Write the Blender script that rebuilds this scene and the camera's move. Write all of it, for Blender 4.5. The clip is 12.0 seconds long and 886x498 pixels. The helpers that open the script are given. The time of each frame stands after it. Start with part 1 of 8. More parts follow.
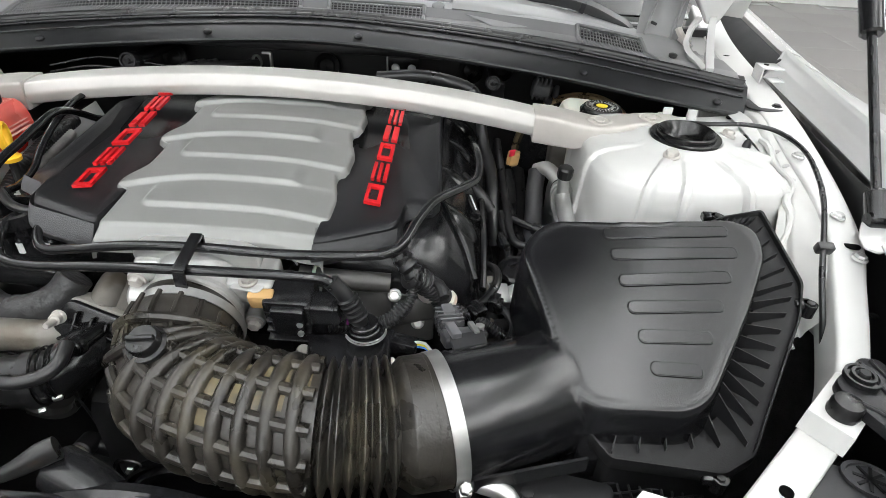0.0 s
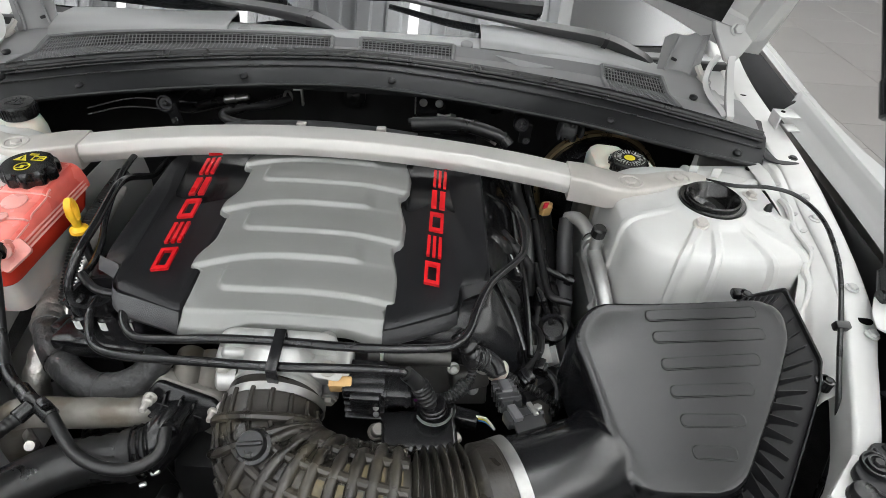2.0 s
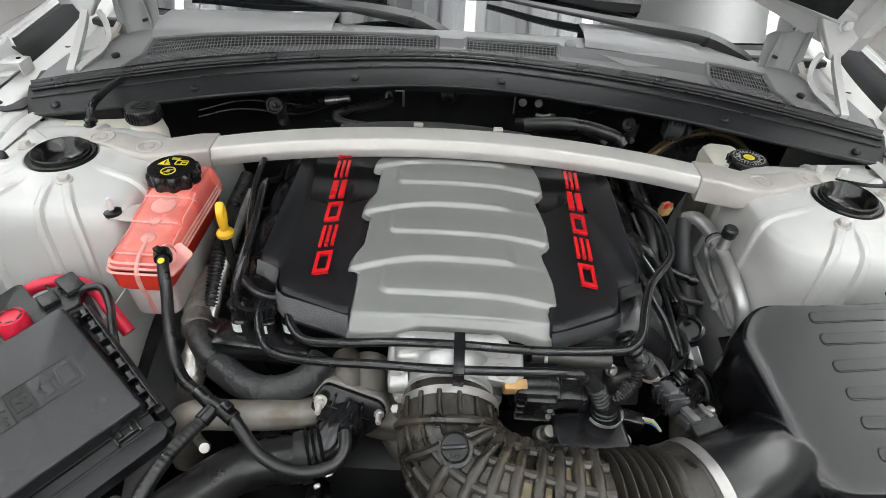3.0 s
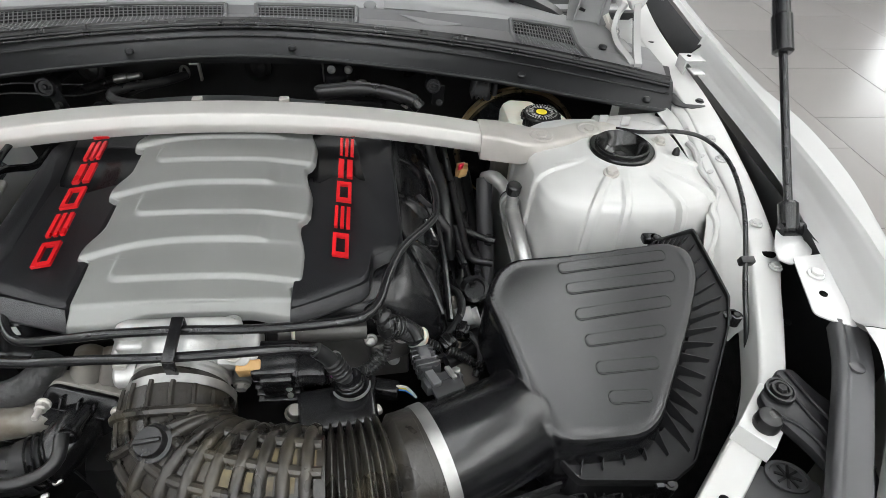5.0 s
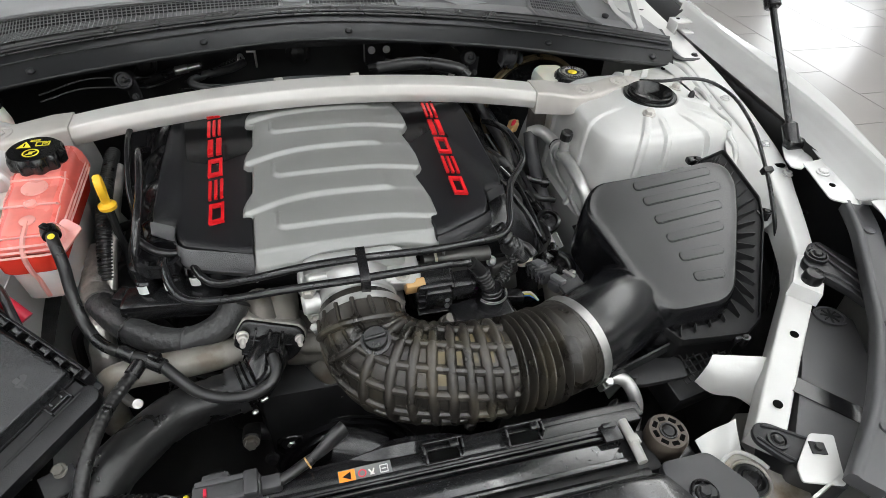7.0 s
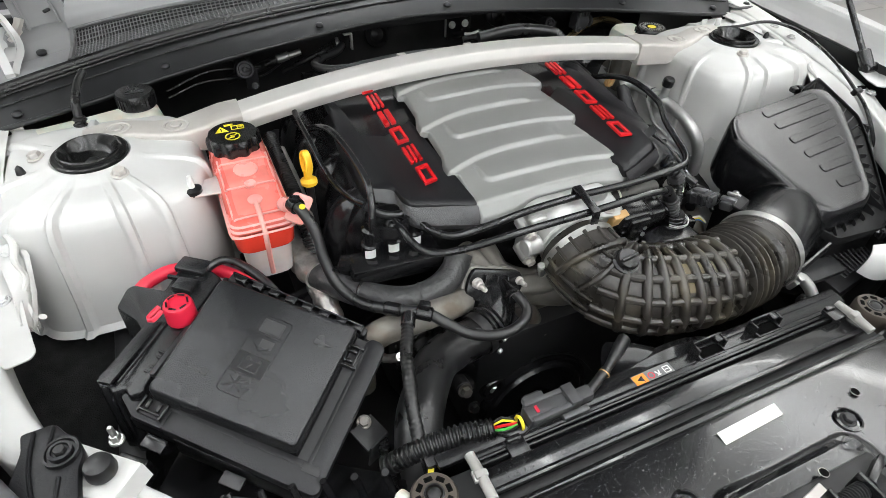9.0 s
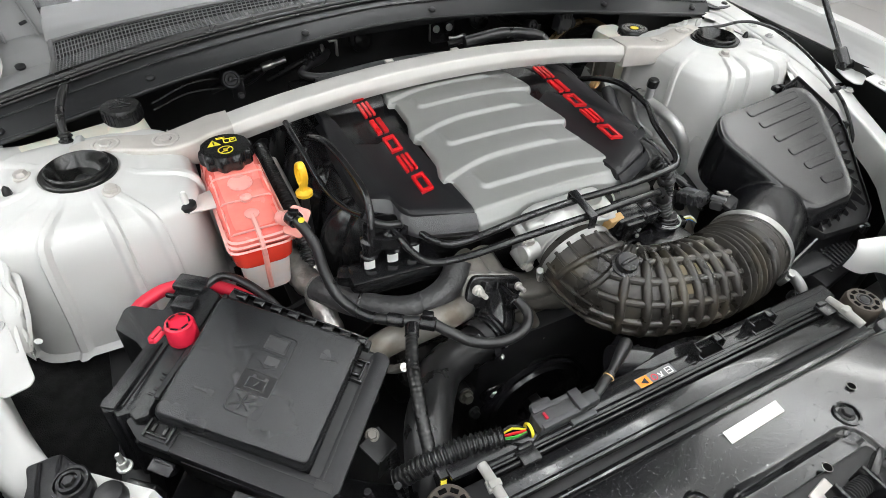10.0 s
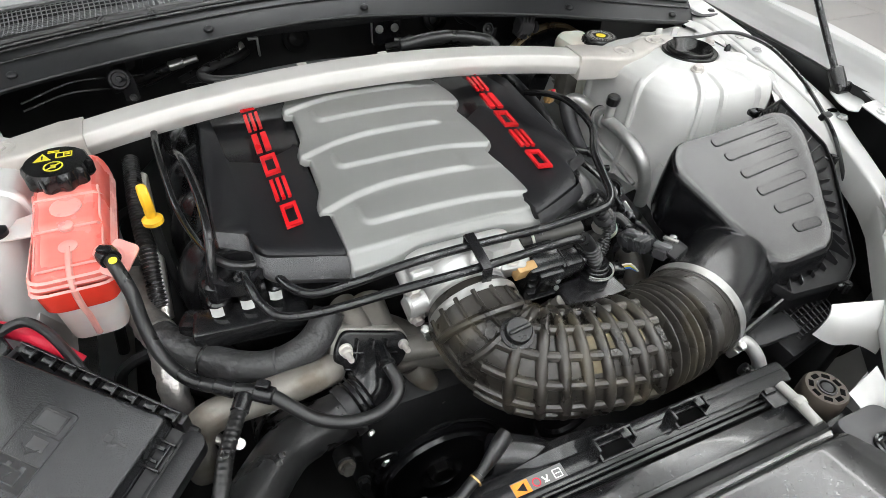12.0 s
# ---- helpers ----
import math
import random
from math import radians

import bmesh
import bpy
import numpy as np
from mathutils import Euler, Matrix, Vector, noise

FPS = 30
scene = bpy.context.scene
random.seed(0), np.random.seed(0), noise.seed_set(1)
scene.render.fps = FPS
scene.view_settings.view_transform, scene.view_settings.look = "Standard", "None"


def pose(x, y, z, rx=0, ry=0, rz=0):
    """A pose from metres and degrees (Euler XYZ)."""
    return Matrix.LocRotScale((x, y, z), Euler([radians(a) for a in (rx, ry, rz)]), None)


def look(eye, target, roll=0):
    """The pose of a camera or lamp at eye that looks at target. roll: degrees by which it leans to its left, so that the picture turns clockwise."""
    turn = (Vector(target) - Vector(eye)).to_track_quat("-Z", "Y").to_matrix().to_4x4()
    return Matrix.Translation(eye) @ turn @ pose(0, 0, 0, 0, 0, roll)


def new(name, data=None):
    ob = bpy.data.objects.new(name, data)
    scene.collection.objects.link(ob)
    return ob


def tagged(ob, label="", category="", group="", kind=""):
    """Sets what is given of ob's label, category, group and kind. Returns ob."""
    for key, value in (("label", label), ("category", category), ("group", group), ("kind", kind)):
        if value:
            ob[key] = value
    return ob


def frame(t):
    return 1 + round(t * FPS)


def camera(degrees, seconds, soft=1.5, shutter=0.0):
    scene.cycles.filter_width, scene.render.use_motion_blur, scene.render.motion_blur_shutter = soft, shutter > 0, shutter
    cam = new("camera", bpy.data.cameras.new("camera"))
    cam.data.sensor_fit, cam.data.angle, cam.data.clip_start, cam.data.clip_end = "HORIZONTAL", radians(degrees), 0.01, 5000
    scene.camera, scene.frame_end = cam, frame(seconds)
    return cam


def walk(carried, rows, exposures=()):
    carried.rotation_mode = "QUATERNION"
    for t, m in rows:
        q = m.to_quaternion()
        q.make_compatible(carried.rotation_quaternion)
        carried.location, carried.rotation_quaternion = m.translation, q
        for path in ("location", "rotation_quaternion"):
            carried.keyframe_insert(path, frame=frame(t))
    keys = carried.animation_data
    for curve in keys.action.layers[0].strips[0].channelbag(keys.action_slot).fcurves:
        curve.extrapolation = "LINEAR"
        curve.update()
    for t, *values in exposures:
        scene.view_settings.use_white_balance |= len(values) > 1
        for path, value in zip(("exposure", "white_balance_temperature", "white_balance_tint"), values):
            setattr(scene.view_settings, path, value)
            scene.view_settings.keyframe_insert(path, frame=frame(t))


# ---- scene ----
cam = camera(74.7, 12.0, soft=0.6)
PATH = [
    (0, (0.267, -0.782, 1.239), (0.234, 0.871, 0.113), 3.2),
    (0.5, (0.326, -0.708, 1.225), (0.322, 0.91, 0.049), 3.6),
    (1, (0.355, -0.675, 1.243), (0.369, 0.915, 0.03), 3.8),
    (1.5, (0.31, -0.689, 1.298), (0.337, 0.886, 0.065), 4.1),
    (2, (0.173, -0.743, 1.387), (0.201, 0.821, 0.141), 4.2),
    (2.5, (0.032, -0.745, 1.389), (0.049, 0.816, 0.139), 3.8),
    (2.7, (-0.016, -0.745, 1.387), (-0.01, 0.814, 0.134), 3.5),
    (4.3, (0.096, -0.75, 1.384), (0.172, 0.765, 0.079), 2.9),
    (4.5, (0.142, -0.743, 1.382), (0.246, 0.764, 0.071), 2.9),
    (5, (0.224, -0.732, 1.37), (0.425, 0.764, 0.059), 3.5),
    (5.5, (0.224, -0.743, 1.365), (0.486, 0.742, 0.051), 3.9),
    (6, (0.154, -0.78, 1.387), (0.474, 0.695, 0.075), 4.1),
    (6.5, (0.041, -0.833, 1.391), (0.423, 0.625, 0.076), 3.8),
    (7, (-0.047, -0.854, 1.394), (0.391, 0.584, 0.075), 3.7),
    (7.5, (-0.126, -0.822, 1.36), (0.344, 0.605, 0.04), 3.8),
    (7.7, (-0.16, -0.802, 1.339), (0.316, 0.619, 0.015), 3.7),
    (9.3, (-0.467, -0.821, 1.374), (0.223, 0.518, 0.057), 2.1),
    (9.5, (-0.475, -0.823, 1.38), (0.23, 0.507, 0.063), 2.2),
    (10, (-0.454, -0.796, 1.372), (0.265, 0.522, 0.052), 2.3),
    (10.5, (-0.4, -0.766, 1.342), (0.298, 0.563, 0.021), 3.0),
    (11, (-0.355, -0.746, 1.33), (0.274, 0.614, 0.005), 3.0),
    (11.5, (-0.281, -0.738, 1.326), (0.348, 0.618, -0.002), 3.0),
    (12, (-0.23, -0.742, 1.329), (0.421, 0.606, 0.003), 3.1),
]
walk(cam, [(t, look(eye, target, roll)) for t, eye, target, roll in PATH],
     ((0, -.06), (.5, -.19), (1.0, -.34), (1.5, -.36), (2.5, -.42), (4.5, -.21), (5.5, -.45), (6.0, -.43), (7.0, -.39), (7.5, -.28), (9.5, -.14), (10.5, -.20), (11, -.20), (12, -.04)))

# ---------------------------------------------------------------- light
world = bpy.data.worlds.new("showroom_air")
world.use_nodes = True
scene.world = world
world.node_tree.nodes["Background"].inputs[0].default_value = (0.75, 0.82, 0.95, 1)
world.node_tree.nodes["Background"].inputs[1].default_value = 0.25


def lamp(name, at, target, sx, sy, power, colour=(1, 1, 1)):
    data = bpy.data.lights.new(name, "AREA")
    data.shape, data.size, data.size_y, data.energy, data.color = "RECTANGLE", sx, sy, power, colour
    ob = new(name, data)
    ob.matrix_world = look(at, target)
    return ob


CEILING = 3.9
HANG = 3.45
SOFFIT = 1.6
# the two strips at x 2.9 are added, unseen, to brighten the soffit
STRIPS = [(-4.4, 1.5), (-2.9, 1.5), (-1.45, 1.5), (0.1, 1.5), (1.15, 1.5), (2.9, 1.5), (2.9, -3.2), (-2.9, -3.2), (-1.45, -3.2), (0.1, -3.2), (1.15, -3.2)]
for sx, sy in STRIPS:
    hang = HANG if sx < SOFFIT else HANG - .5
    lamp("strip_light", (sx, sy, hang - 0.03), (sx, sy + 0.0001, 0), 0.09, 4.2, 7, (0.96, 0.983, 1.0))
    # upward lamp added to each strip to brighten the ceiling
    lamp("added_uplight", (sx, sy, hang + 0.03), (sx, sy + 0.0001, 9), 0.09, 4.2, 140 if sx > SOFFIT else 82 if sx > 1 else 60, (0.96, 0.983, 1.0))
lamp("shop_window_light", (5.9, 4.5, 1.0), (0, 3.4, 1.0), 1.3, .8, 30, (0.95, 0.98, 1.0))
# unseen broad fill lamp, added to lift the front-facing surfaces
lamp("front_fill_light", (-1.0, -6.3, 1.8), (0, 0, 1.0), 7.5, 2.8, 150, (0.95, 0.98, 1.0))

# ---------------------------------------------------------------- materials


def mat(name, colour, rough=0.5, metal=0.0, vary=0.12, scale=18.0, fine=300.0, bump=0.1, depth=0.0004, coat=0.0, rough_vary=0.12,
        dirt=None, dirt_scale=6.0, dirt_low=0.55, dirt_soft=0.15, detail=6, dirt_slope=None, emit=0.0, spec=0.5, trans=0.0, sss=0.0, rand=0.0):
    m = bpy.data.materials.new(name)
    m.use_nodes = True
    nt = m.node_tree
    b = nt.nodes["Principled BSDF"]
    N, L = nt.nodes.new, nt.links.new
    co = N("ShaderNodeTexCoord")
    big, small = N("ShaderNodeTexNoise"), N("ShaderNodeTexNoise")
    big.inputs["Scale"].default_value, big.inputs["Detail"].default_value = scale, 4
    if detail < 3:
        big.inputs["Detail"].default_value = detail
    small.inputs["Scale"].default_value, small.inputs["Detail"].default_value = fine, 2
    L(co.outputs["Object"], big.inputs["Vector"]), L(co.outputs["Object"], small.inputs["Vector"])
    ramp = N("ShaderNodeMapRange")
    ramp.inputs["From Min"].default_value, ramp.inputs["From Max"].default_value = 0.3, 0.7
    ramp.inputs["To Min"].default_value, ramp.inputs["To Max"].default_value = 1 - vary, 1 + vary
    L(big.outputs["Fac"], ramp.inputs["Value"])
    hue = N("ShaderNodeHueSaturation")
    hue.inputs["Color"].default_value = (*colour, 1)
    value = ramp.outputs["Result"]
    if rand:
        info, mul, add = N("ShaderNodeObjectInfo"), N("ShaderNodeMath"), N("ShaderNodeMath")
        mul.operation, mul.inputs[1].default_value = "MULTIPLY_ADD", rand
        mul.inputs[2].default_value = 1 - rand / 2
        L(info.outputs["Random"], mul.inputs[0])
        add.operation = "MULTIPLY"
        L(mul.outputs[0], add.inputs[0]), L(value, add.inputs[1])
        value = add.outputs[0]
    L(value, hue.inputs["Value"])
    out = hue.outputs["Color"]
    if dirt:
        spot, mix, ram = N("ShaderNodeTexNoise"), N("ShaderNodeMix"), N("ShaderNodeMapRange")
        spot.inputs["Scale"].default_value, spot.inputs["Detail"].default_value = dirt_scale, detail
        L(co.outputs["Object"], spot.inputs["Vector"])
        ram.inputs["From Min"].default_value, ram.inputs["From Max"].default_value = dirt_low, dirt_low + dirt_soft
        amount = spot.outputs["Fac"]
        if dirt_slope:
            cut, ma, ad = N("ShaderNodeSeparateXYZ"), N("ShaderNodeMath"), N("ShaderNodeMath")
            L(co.outputs["Object"], cut.inputs[0])
            ma.operation, ma.inputs[1].default_value, ma.inputs[2].default_value = "MULTIPLY_ADD", dirt_slope[0], -dirt_slope[0] * dirt_slope[1]
            L(cut.outputs[0], ma.inputs[0])
            ad.operation = "ADD"
            L(ma.outputs[0], ad.inputs[0]), L(amount, ad.inputs[1])
            amount = ad.outputs[0]
        L(amount, ram.inputs["Value"])
        mix.data_type = "RGBA"
        mix.inputs[7].default_value = (*dirt, 1)
        L(ram.outputs["Result"], mix.inputs[0]), L(out, mix.inputs[6])
        out = mix.outputs[2]
    L(out, b.inputs["Base Color"])
    rr = N("ShaderNodeMapRange")
    rr.inputs["From Min"].default_value, rr.inputs["From Max"].default_value = 0.3, 0.7
    rr.inputs["To Min"].default_value, rr.inputs["To Max"].default_value = max(0.02, rough - rough_vary / 2), min(1, rough + rough_vary / 2)
    L(big.outputs["Fac"], rr.inputs["Value"]), L(rr.outputs["Result"], b.inputs["Roughness"])
    b.inputs["Metallic"].default_value = metal
    b.inputs["Specular IOR Level"].default_value = spec
    b.inputs["Coat Weight"].default_value = coat
    b.inputs["Coat Roughness"].default_value = 0.06
    b.inputs["Transmission Weight"].default_value = trans
    if sss:
        b.inputs["Subsurface Weight"].default_value = sss
        b.inputs["Subsurface Radius"].default_value = (0.02, 0.012, 0.01)
    if emit:
        b.inputs["Emission Color"].default_value = (*colour, 1)
        b.inputs["Emission Strength"].default_value = emit
    if bump:
        bp = N("ShaderNodeBump")
        bp.inputs["Strength"].default_value, bp.inputs["Distance"].default_value = bump, depth
        L(small.outputs["Fac"], bp.inputs["Height"]), L(bp.outputs["Normal"], b.inputs["Normal"])
    return m


WHITE = mat("white_body_paint", (0.58, 0.58, 0.572), 0.26, vary=0.015, scale=1.5, bump=0, coat=0.8, rough_vary=0.03)
BAYWHITE = mat("white_engine_bay_paint", (0.575, 0.575, 0.562), 0.40, vary=0.06, scale=6, fine=500, bump=0.05, coat=0.2, rough_vary=0.16, dirt=(0.52, 0.515, 0.50), dirt_scale=8, dirt_low=0.52, dirt_soft=0.25)
HEADGREY = mat("dark_grey_lamp_plastic", (0.058, 0.058, 0.061), 0.48, vary=0.12, scale=14, fine=500, bump=0.15)
PALEINK = mat("grey_print", (0.30, 0.30, 0.29), 0.5, vary=0.05, bump=0)
PRIMER = mat("dull_grey_white_paint", (0.52, 0.52, 0.51), 0.45, vary=0.07, scale=9, bump=0.05, rough_vary=0.15)
SILVER = mat("satin_anodised_aluminium", (0.60, 0.585, 0.56), 0.48, 0.2, vary=0.03, scale=30, fine=900, bump=0.03, rough_vary=0.06)
CASTGREY = mat("cast_aluminium_grey", (0.50, 0.475, 0.445), 0.5, 0.25, vary=0.07, scale=40, fine=500, bump=0.15, rough_vary=0.1)
ALU = mat("machined_aluminium", (0.56, 0.56, 0.55), 0.42, 0.75, vary=0.08, scale=60, fine=700, bump=0.1)
CASTALU = mat("sand_cast_aluminium", (0.56, 0.56, 0.55), 0.42, 0.65, vary=0.12, scale=35, fine=380, bump=0.35, depth=0.0008, dirt=(0.24, 0.23, 0.21), dirt_scale=22, dirt_low=0.60, dirt_soft=0.2)
DULLALU = mat("weathered_raw_aluminium", (0.185, 0.174, 0.156), 0.45, 0.25, vary=0.22, scale=30, fine=400, bump=0.3, depth=.0006, dirt=(0.13, 0.11, 0.085), dirt_scale=25, dirt_low=.5)
STEEL = mat("zinc_plated_steel", (0.62, 0.62, 0.6), 0.35, 0.9, vary=0.1, scale=80, bump=0.06)
COVERGREY = mat("silver_grey_moulded_plastic", (0.250, 0.252, 0.245), 0.40, 0.25, vary=0.04, scale=12, fine=900, bump=0.06)
BLACK = mat("black_grained_plastic", (0.013, 0.013, 0.0145), 0.36, vary=0.2, scale=14, fine=650, bump=0.35, depth=0.0006, spec=0.32)
SATIN = mat("black_satin_plastic", (0.011, 0.011, 0.012), 0.20, vary=0.2, scale=10, fine=800, bump=0.12, rough_vary=0.12)
BOXBLACK = mat("air_box_black_plastic", (0.006, 0.006, 0.007), 0.19, vary=0.2, scale=8, fine=700, bump=0.14, depth=0.0005, rough_vary=0.14, dirt=(0.012, 0.012, 0.013), dirt_scale=10, dirt_low=0.42, dirt_soft=0.35, detail=1.5, spec=0.6)
DULLBLACK = mat("dull_black_plastic", (0.014, 0.014, 0.015), 0.42, vary=0.2, scale=20, fine=700, bump=0.3, spec=0.3)
CARBON = mat("black_textured_plastic", (0.072, 0.072, 0.075), 0.42, vary=0.1, scale=40, fine=900, bump=0.8, depth=0.001)
LIDBLACK = mat("black_grained_lid", (0.015, 0.0155, 0.017), 0.25, vary=0.14, scale=9, fine=800, bump=0.35, depth=0.0012, rough_vary=0.12)
DARK = mat("dark_engine_metal", (0.021, 0.021, 0.022), 0.5, 0.3, vary=0.3, scale=20, fine=200, bump=0.2)
GLOSSBLACK = mat("gloss_black_paint", (0.009, 0.009, 0.010), 0.17, vary=0.15, scale=14, fine=420, bump=0.12, depth=0.0006, coat=0.55, dirt=(0.07, 0.07, 0.07), dirt_scale=420, dirt_low=0.64, dirt_soft=0.10, detail=2, rough_vary=0.14)
RUBBER = mat("black_rubber", (0.013, 0.013, 0.0135), 0.30, vary=0.25, scale=25, fine=350, bump=0.25, spec=0.45)
SEALRUBBER = mat("dark_grey_rubber_seal", (0.014, 0.0145, 0.0155), 0.42, vary=0.14, scale=10, fine=300, bump=0.12, spec=0.35)
PALECOWL = mat("pale_grey_cowl_plastic", (0.205, 0.205, 0.208), 0.45, vary=0.06, scale=10, fine=700, bump=0.15)
COWLGREY = mat("cowl_grey_plastic", (0.125, 0.125, 0.127), 0.5, vary=0.06, scale=10, fine=700, bump=0.15)
PULLEY = mat("worn_dark_pulley_steel", (0.09, 0.088, 0.085), 0.3, 0.7, vary=0.3, scale=30, fine=300, bump=0.15)
VENTGREY = mat("grey_white_vent_plastic", (0.28, 0.275, 0.26), 0.45, vary=0.1, scale=30, bump=0.1)
STAINED = mat("stained_bare_steel", (0.30, 0.285, 0.26), 0.42, 0.35, vary=0.2, scale=25, fine=300, bump=0.15, dirt=(0.13, 0.085, 0.04), dirt_scale=28, dirt_low=0.52, dirt_soft=0.18)
# near-black without sheen; paints the shade inside holes on closed surfaces
HOLE = mat("unlit_hollow_black", (0.003, 0.003, 0.003), 0.9, vary=0.0, bump=0, spec=0.05)
BANDSTEEL = mat("brushed_clamp_steel", (0.40, 0.40, 0.39), 0.40, 0.8, vary=0.15, scale=60, fine=500, bump=0.1)
# matte black darkened for the shade under the air box lid
SHADEDBLACK = mat("shaded_black_plastic", (0.009, 0.009, 0.0095), 0.55, vary=0.2, scale=16, fine=600, bump=0.3, spec=0.22)
WIPERGREY = mat("dark_grey_painted_steel", (0.022, 0.022, 0.023), 0.34, vary=0.08, scale=12, fine=700, bump=0.06)
PALECAST = mat("pale_sand_cast_alloy", (0.30, 0.285, 0.26), 0.48, 0.2, vary=0.12, scale=35, fine=380, bump=0.4, depth=0.0008, dirt=(0.17, 0.155, 0.13), dirt_scale=22, dirt_low=0.58, dirt_soft=0.2)
GOLDZINC = mat("yellow_zinc_plating", (0.50, 0.38, 0.22), 0.3, 0.85, vary=0.12, scale=40, bump=0.05)
HOSE = mat("dusty_intake_hose_rubber", (0.023, 0.0205, 0.0175), 0.31, vary=0.4, scale=22, fine=140, bump=0.45, depth=0.0014, dirt=(0.070, 0.060, 0.041), dirt_scale=17, dirt_low=0.50, dirt_soft=0.25, rough_vary=0.24)
DUST = mat("brown_dusty_rubber", (0.13, 0.105, 0.055), 0.7, vary=0.3, scale=40, fine=300, bump=0.2, dirt=(0.06, 0.055, 0.045), dirt_scale=30, dirt_low=0.5)
TUBE = mat("black_coated_tube", (0.014, 0.014, 0.015), 0.14, vary=0.1, scale=30, bump=0.02)
RED = mat("red_gloss_plastic", (0.56, 0.012, 0.016), 0.3, vary=0.04, coat=0.4, bump=0.03)
REDCAP = mat("red_rubber_cover", (0.62, 0.015, 0.045), 0.4, vary=0.06, bump=0.06)
YELLOW = mat("yellow_plastic", (0.9, 0.52, 0.03), 0.38, vary=0.05, bump=0.04, sss=0.2)
YELLOWINK = mat("yellow_print", (0.72, 0.60, 0.03), 0.5, vary=0.05, bump=0)
WHITEINK = mat("white_print", (0.75, 0.75, 0.73), 0.5, vary=0.04, bump=0)
GREYINK = mat("worn_grey_print", (0.032, 0.032, 0.033), 0.6, vary=0.1, bump=0)
ORANGE = mat("orange_label", (0.85, 0.25, 0.02), 0.4, vary=0.05, bump=0)
AMBER = mat("amber_connector_plastic", (0.52, 0.32, 0.13), 0.4, vary=0.1)
PURPLE = mat("purple_lock_clip", (0.35, 0.05, 0.3), 0.4)
BLUE = mat("blue_lock_clip", (0.03, 0.2, 0.65), 0.4)
NATURAL = mat("natural_polyethylene", (0.70, 0.685, 0.60), 0.45, vary=0.05, scale=14, sss=0.35, bump=0.05)
CONNPALE = mat("pale_grey_connector_plastic", (0.11, 0.11, 0.115), 0.38, vary=0.12, bump=0.1)
CONNGREY = mat("grey_connector_plastic", (0.036, 0.036, 0.038), 0.45, vary=0.1, bump=0.1)
FOIL = mat("crinkled_heat_foil", (0.46, 0.44, 0.42), 0.34, 0.85, vary=0.2, scale=60, fine=110, bump=0.7, depth=0.003)
FELT = mat("black_wheel_liner_felt", (0.022, 0.022, 0.022), 0.95, vary=0.35, scale=60, fine=700, bump=0.9, depth=0.002, spec=0.1)
TANKRED = mat("tank_red_coolant", (0.76, 0.060, 0.035), 0.22, vary=0.05, scale=12, sss=0.5, bump=0.03)
TANKSHELL = mat("tank_milky_red_wall", (0.74, 0.155, 0.125), 0.26, vary=0.12, scale=20, sss=0.6, bump=0.03)
TANKPINK = mat("tank_pink_wall", (0.74, 0.225, 0.19), 0.26, vary=0.16, scale=22, sss=0.6, bump=0.03)
TANKPALE = mat("tank_pale_wall", (0.76, 0.36, 0.32), 0.28, vary=0.06, scale=20, sss=0.6, bump=0.03)
TANKCLEAR = mat("tank_clear_base", (0.62, 0.56, 0.54), 0.34, vary=0.1, scale=20, sss=0.6, bump=0.03)
TILE = mat("pale_grey_floor_tile", (0.245, 0.232, 0.223), 0.26, vary=0.02, scale=1.2, bump=0, rough_vary=0.03, rand=0.06)
GROUT = mat("grey_grout", (0.21, 0.205, 0.20), 0.5, vary=0.1)
WALLPAINT = mat("white_wall_paint", (0.74, 0.74, 0.73), 0.7, vary=0.03, scale=2, bump=0.05)
CEILMETAL = mat("pale_grey_corrugated_ceiling_metal", (0.66, 0.67, 0.68), 0.5, 0.0, vary=0.06, scale=2, bump=0.03)
LIT = mat("lit_tube_diffuser", (1, 1, 0.97), 0.5, emit=9.0, bump=0)
GLASS = mat("dark_windscreen_glass", (0.012, 0.013, 0.014), 0.02, vary=0.02, bump=0, rough_vary=0.0, spec=1.0)
GLASS.node_tree.nodes["Principled BSDF"].inputs["IOR"].default_value = 1.55

# ---------------------------------------------------------------- mesh tools
ORIGIN = {}


def thing(name, label, category, at=(0, 0, 0), group="", kind=""):
    ob = new(name)
    ob.empty_display_size = 0.02
    ob.location = at
    ORIGIN[ob] = Vector(at)
    return tagged(ob, label, category, group, kind)


def part(name, bm, material, parent, label="", smooth=35):
    me = bpy.data.meshes.new(name)
    bmesh.ops.recalc_face_normals(bm, faces=bm.faces)
    bm.to_mesh(me)
    bm.free()
    base = ORIGIN.get(parent, Vector((0, 0, 0)))
    me.transform(Matrix.Translation(-base))
    me.materials.append(material)
    if smooth:
        me.shade_smooth()
        me.set_sharp_from_angle(angle=radians(smooth))
    ob = new(name, me)
    ob.parent = parent
    ORIGIN[ob] = base
    if label:
        tagged(ob, label)
    return ob


def solid(name, bm, material, label, category, kind="", group="", smooth=35):
    ob = part(name, bm, material, None, "", smooth)
    return tagged(ob, label, category, group, kind)


def raw(verts, faces):
    bm = bmesh.new()
    vs = [bm.verts.new(v) for v in verts]
    for f in faces:
        try:
            bm.faces.new([vs[i] for i in f])
        except ValueError:
            pass
    return bm


def merge(*bms):
    out = bms[0]
    for b in bms[1:]:
        me = bpy.data.meshes.new("t")
        b.to_mesh(me)
        b.free()
        out.from_mesh(me)
        bpy.data.meshes.remove(me)
    return out


def moved(bm, m):
    bmesh.ops.transform(bm, matrix=m, verts=bm.verts)
    return bm


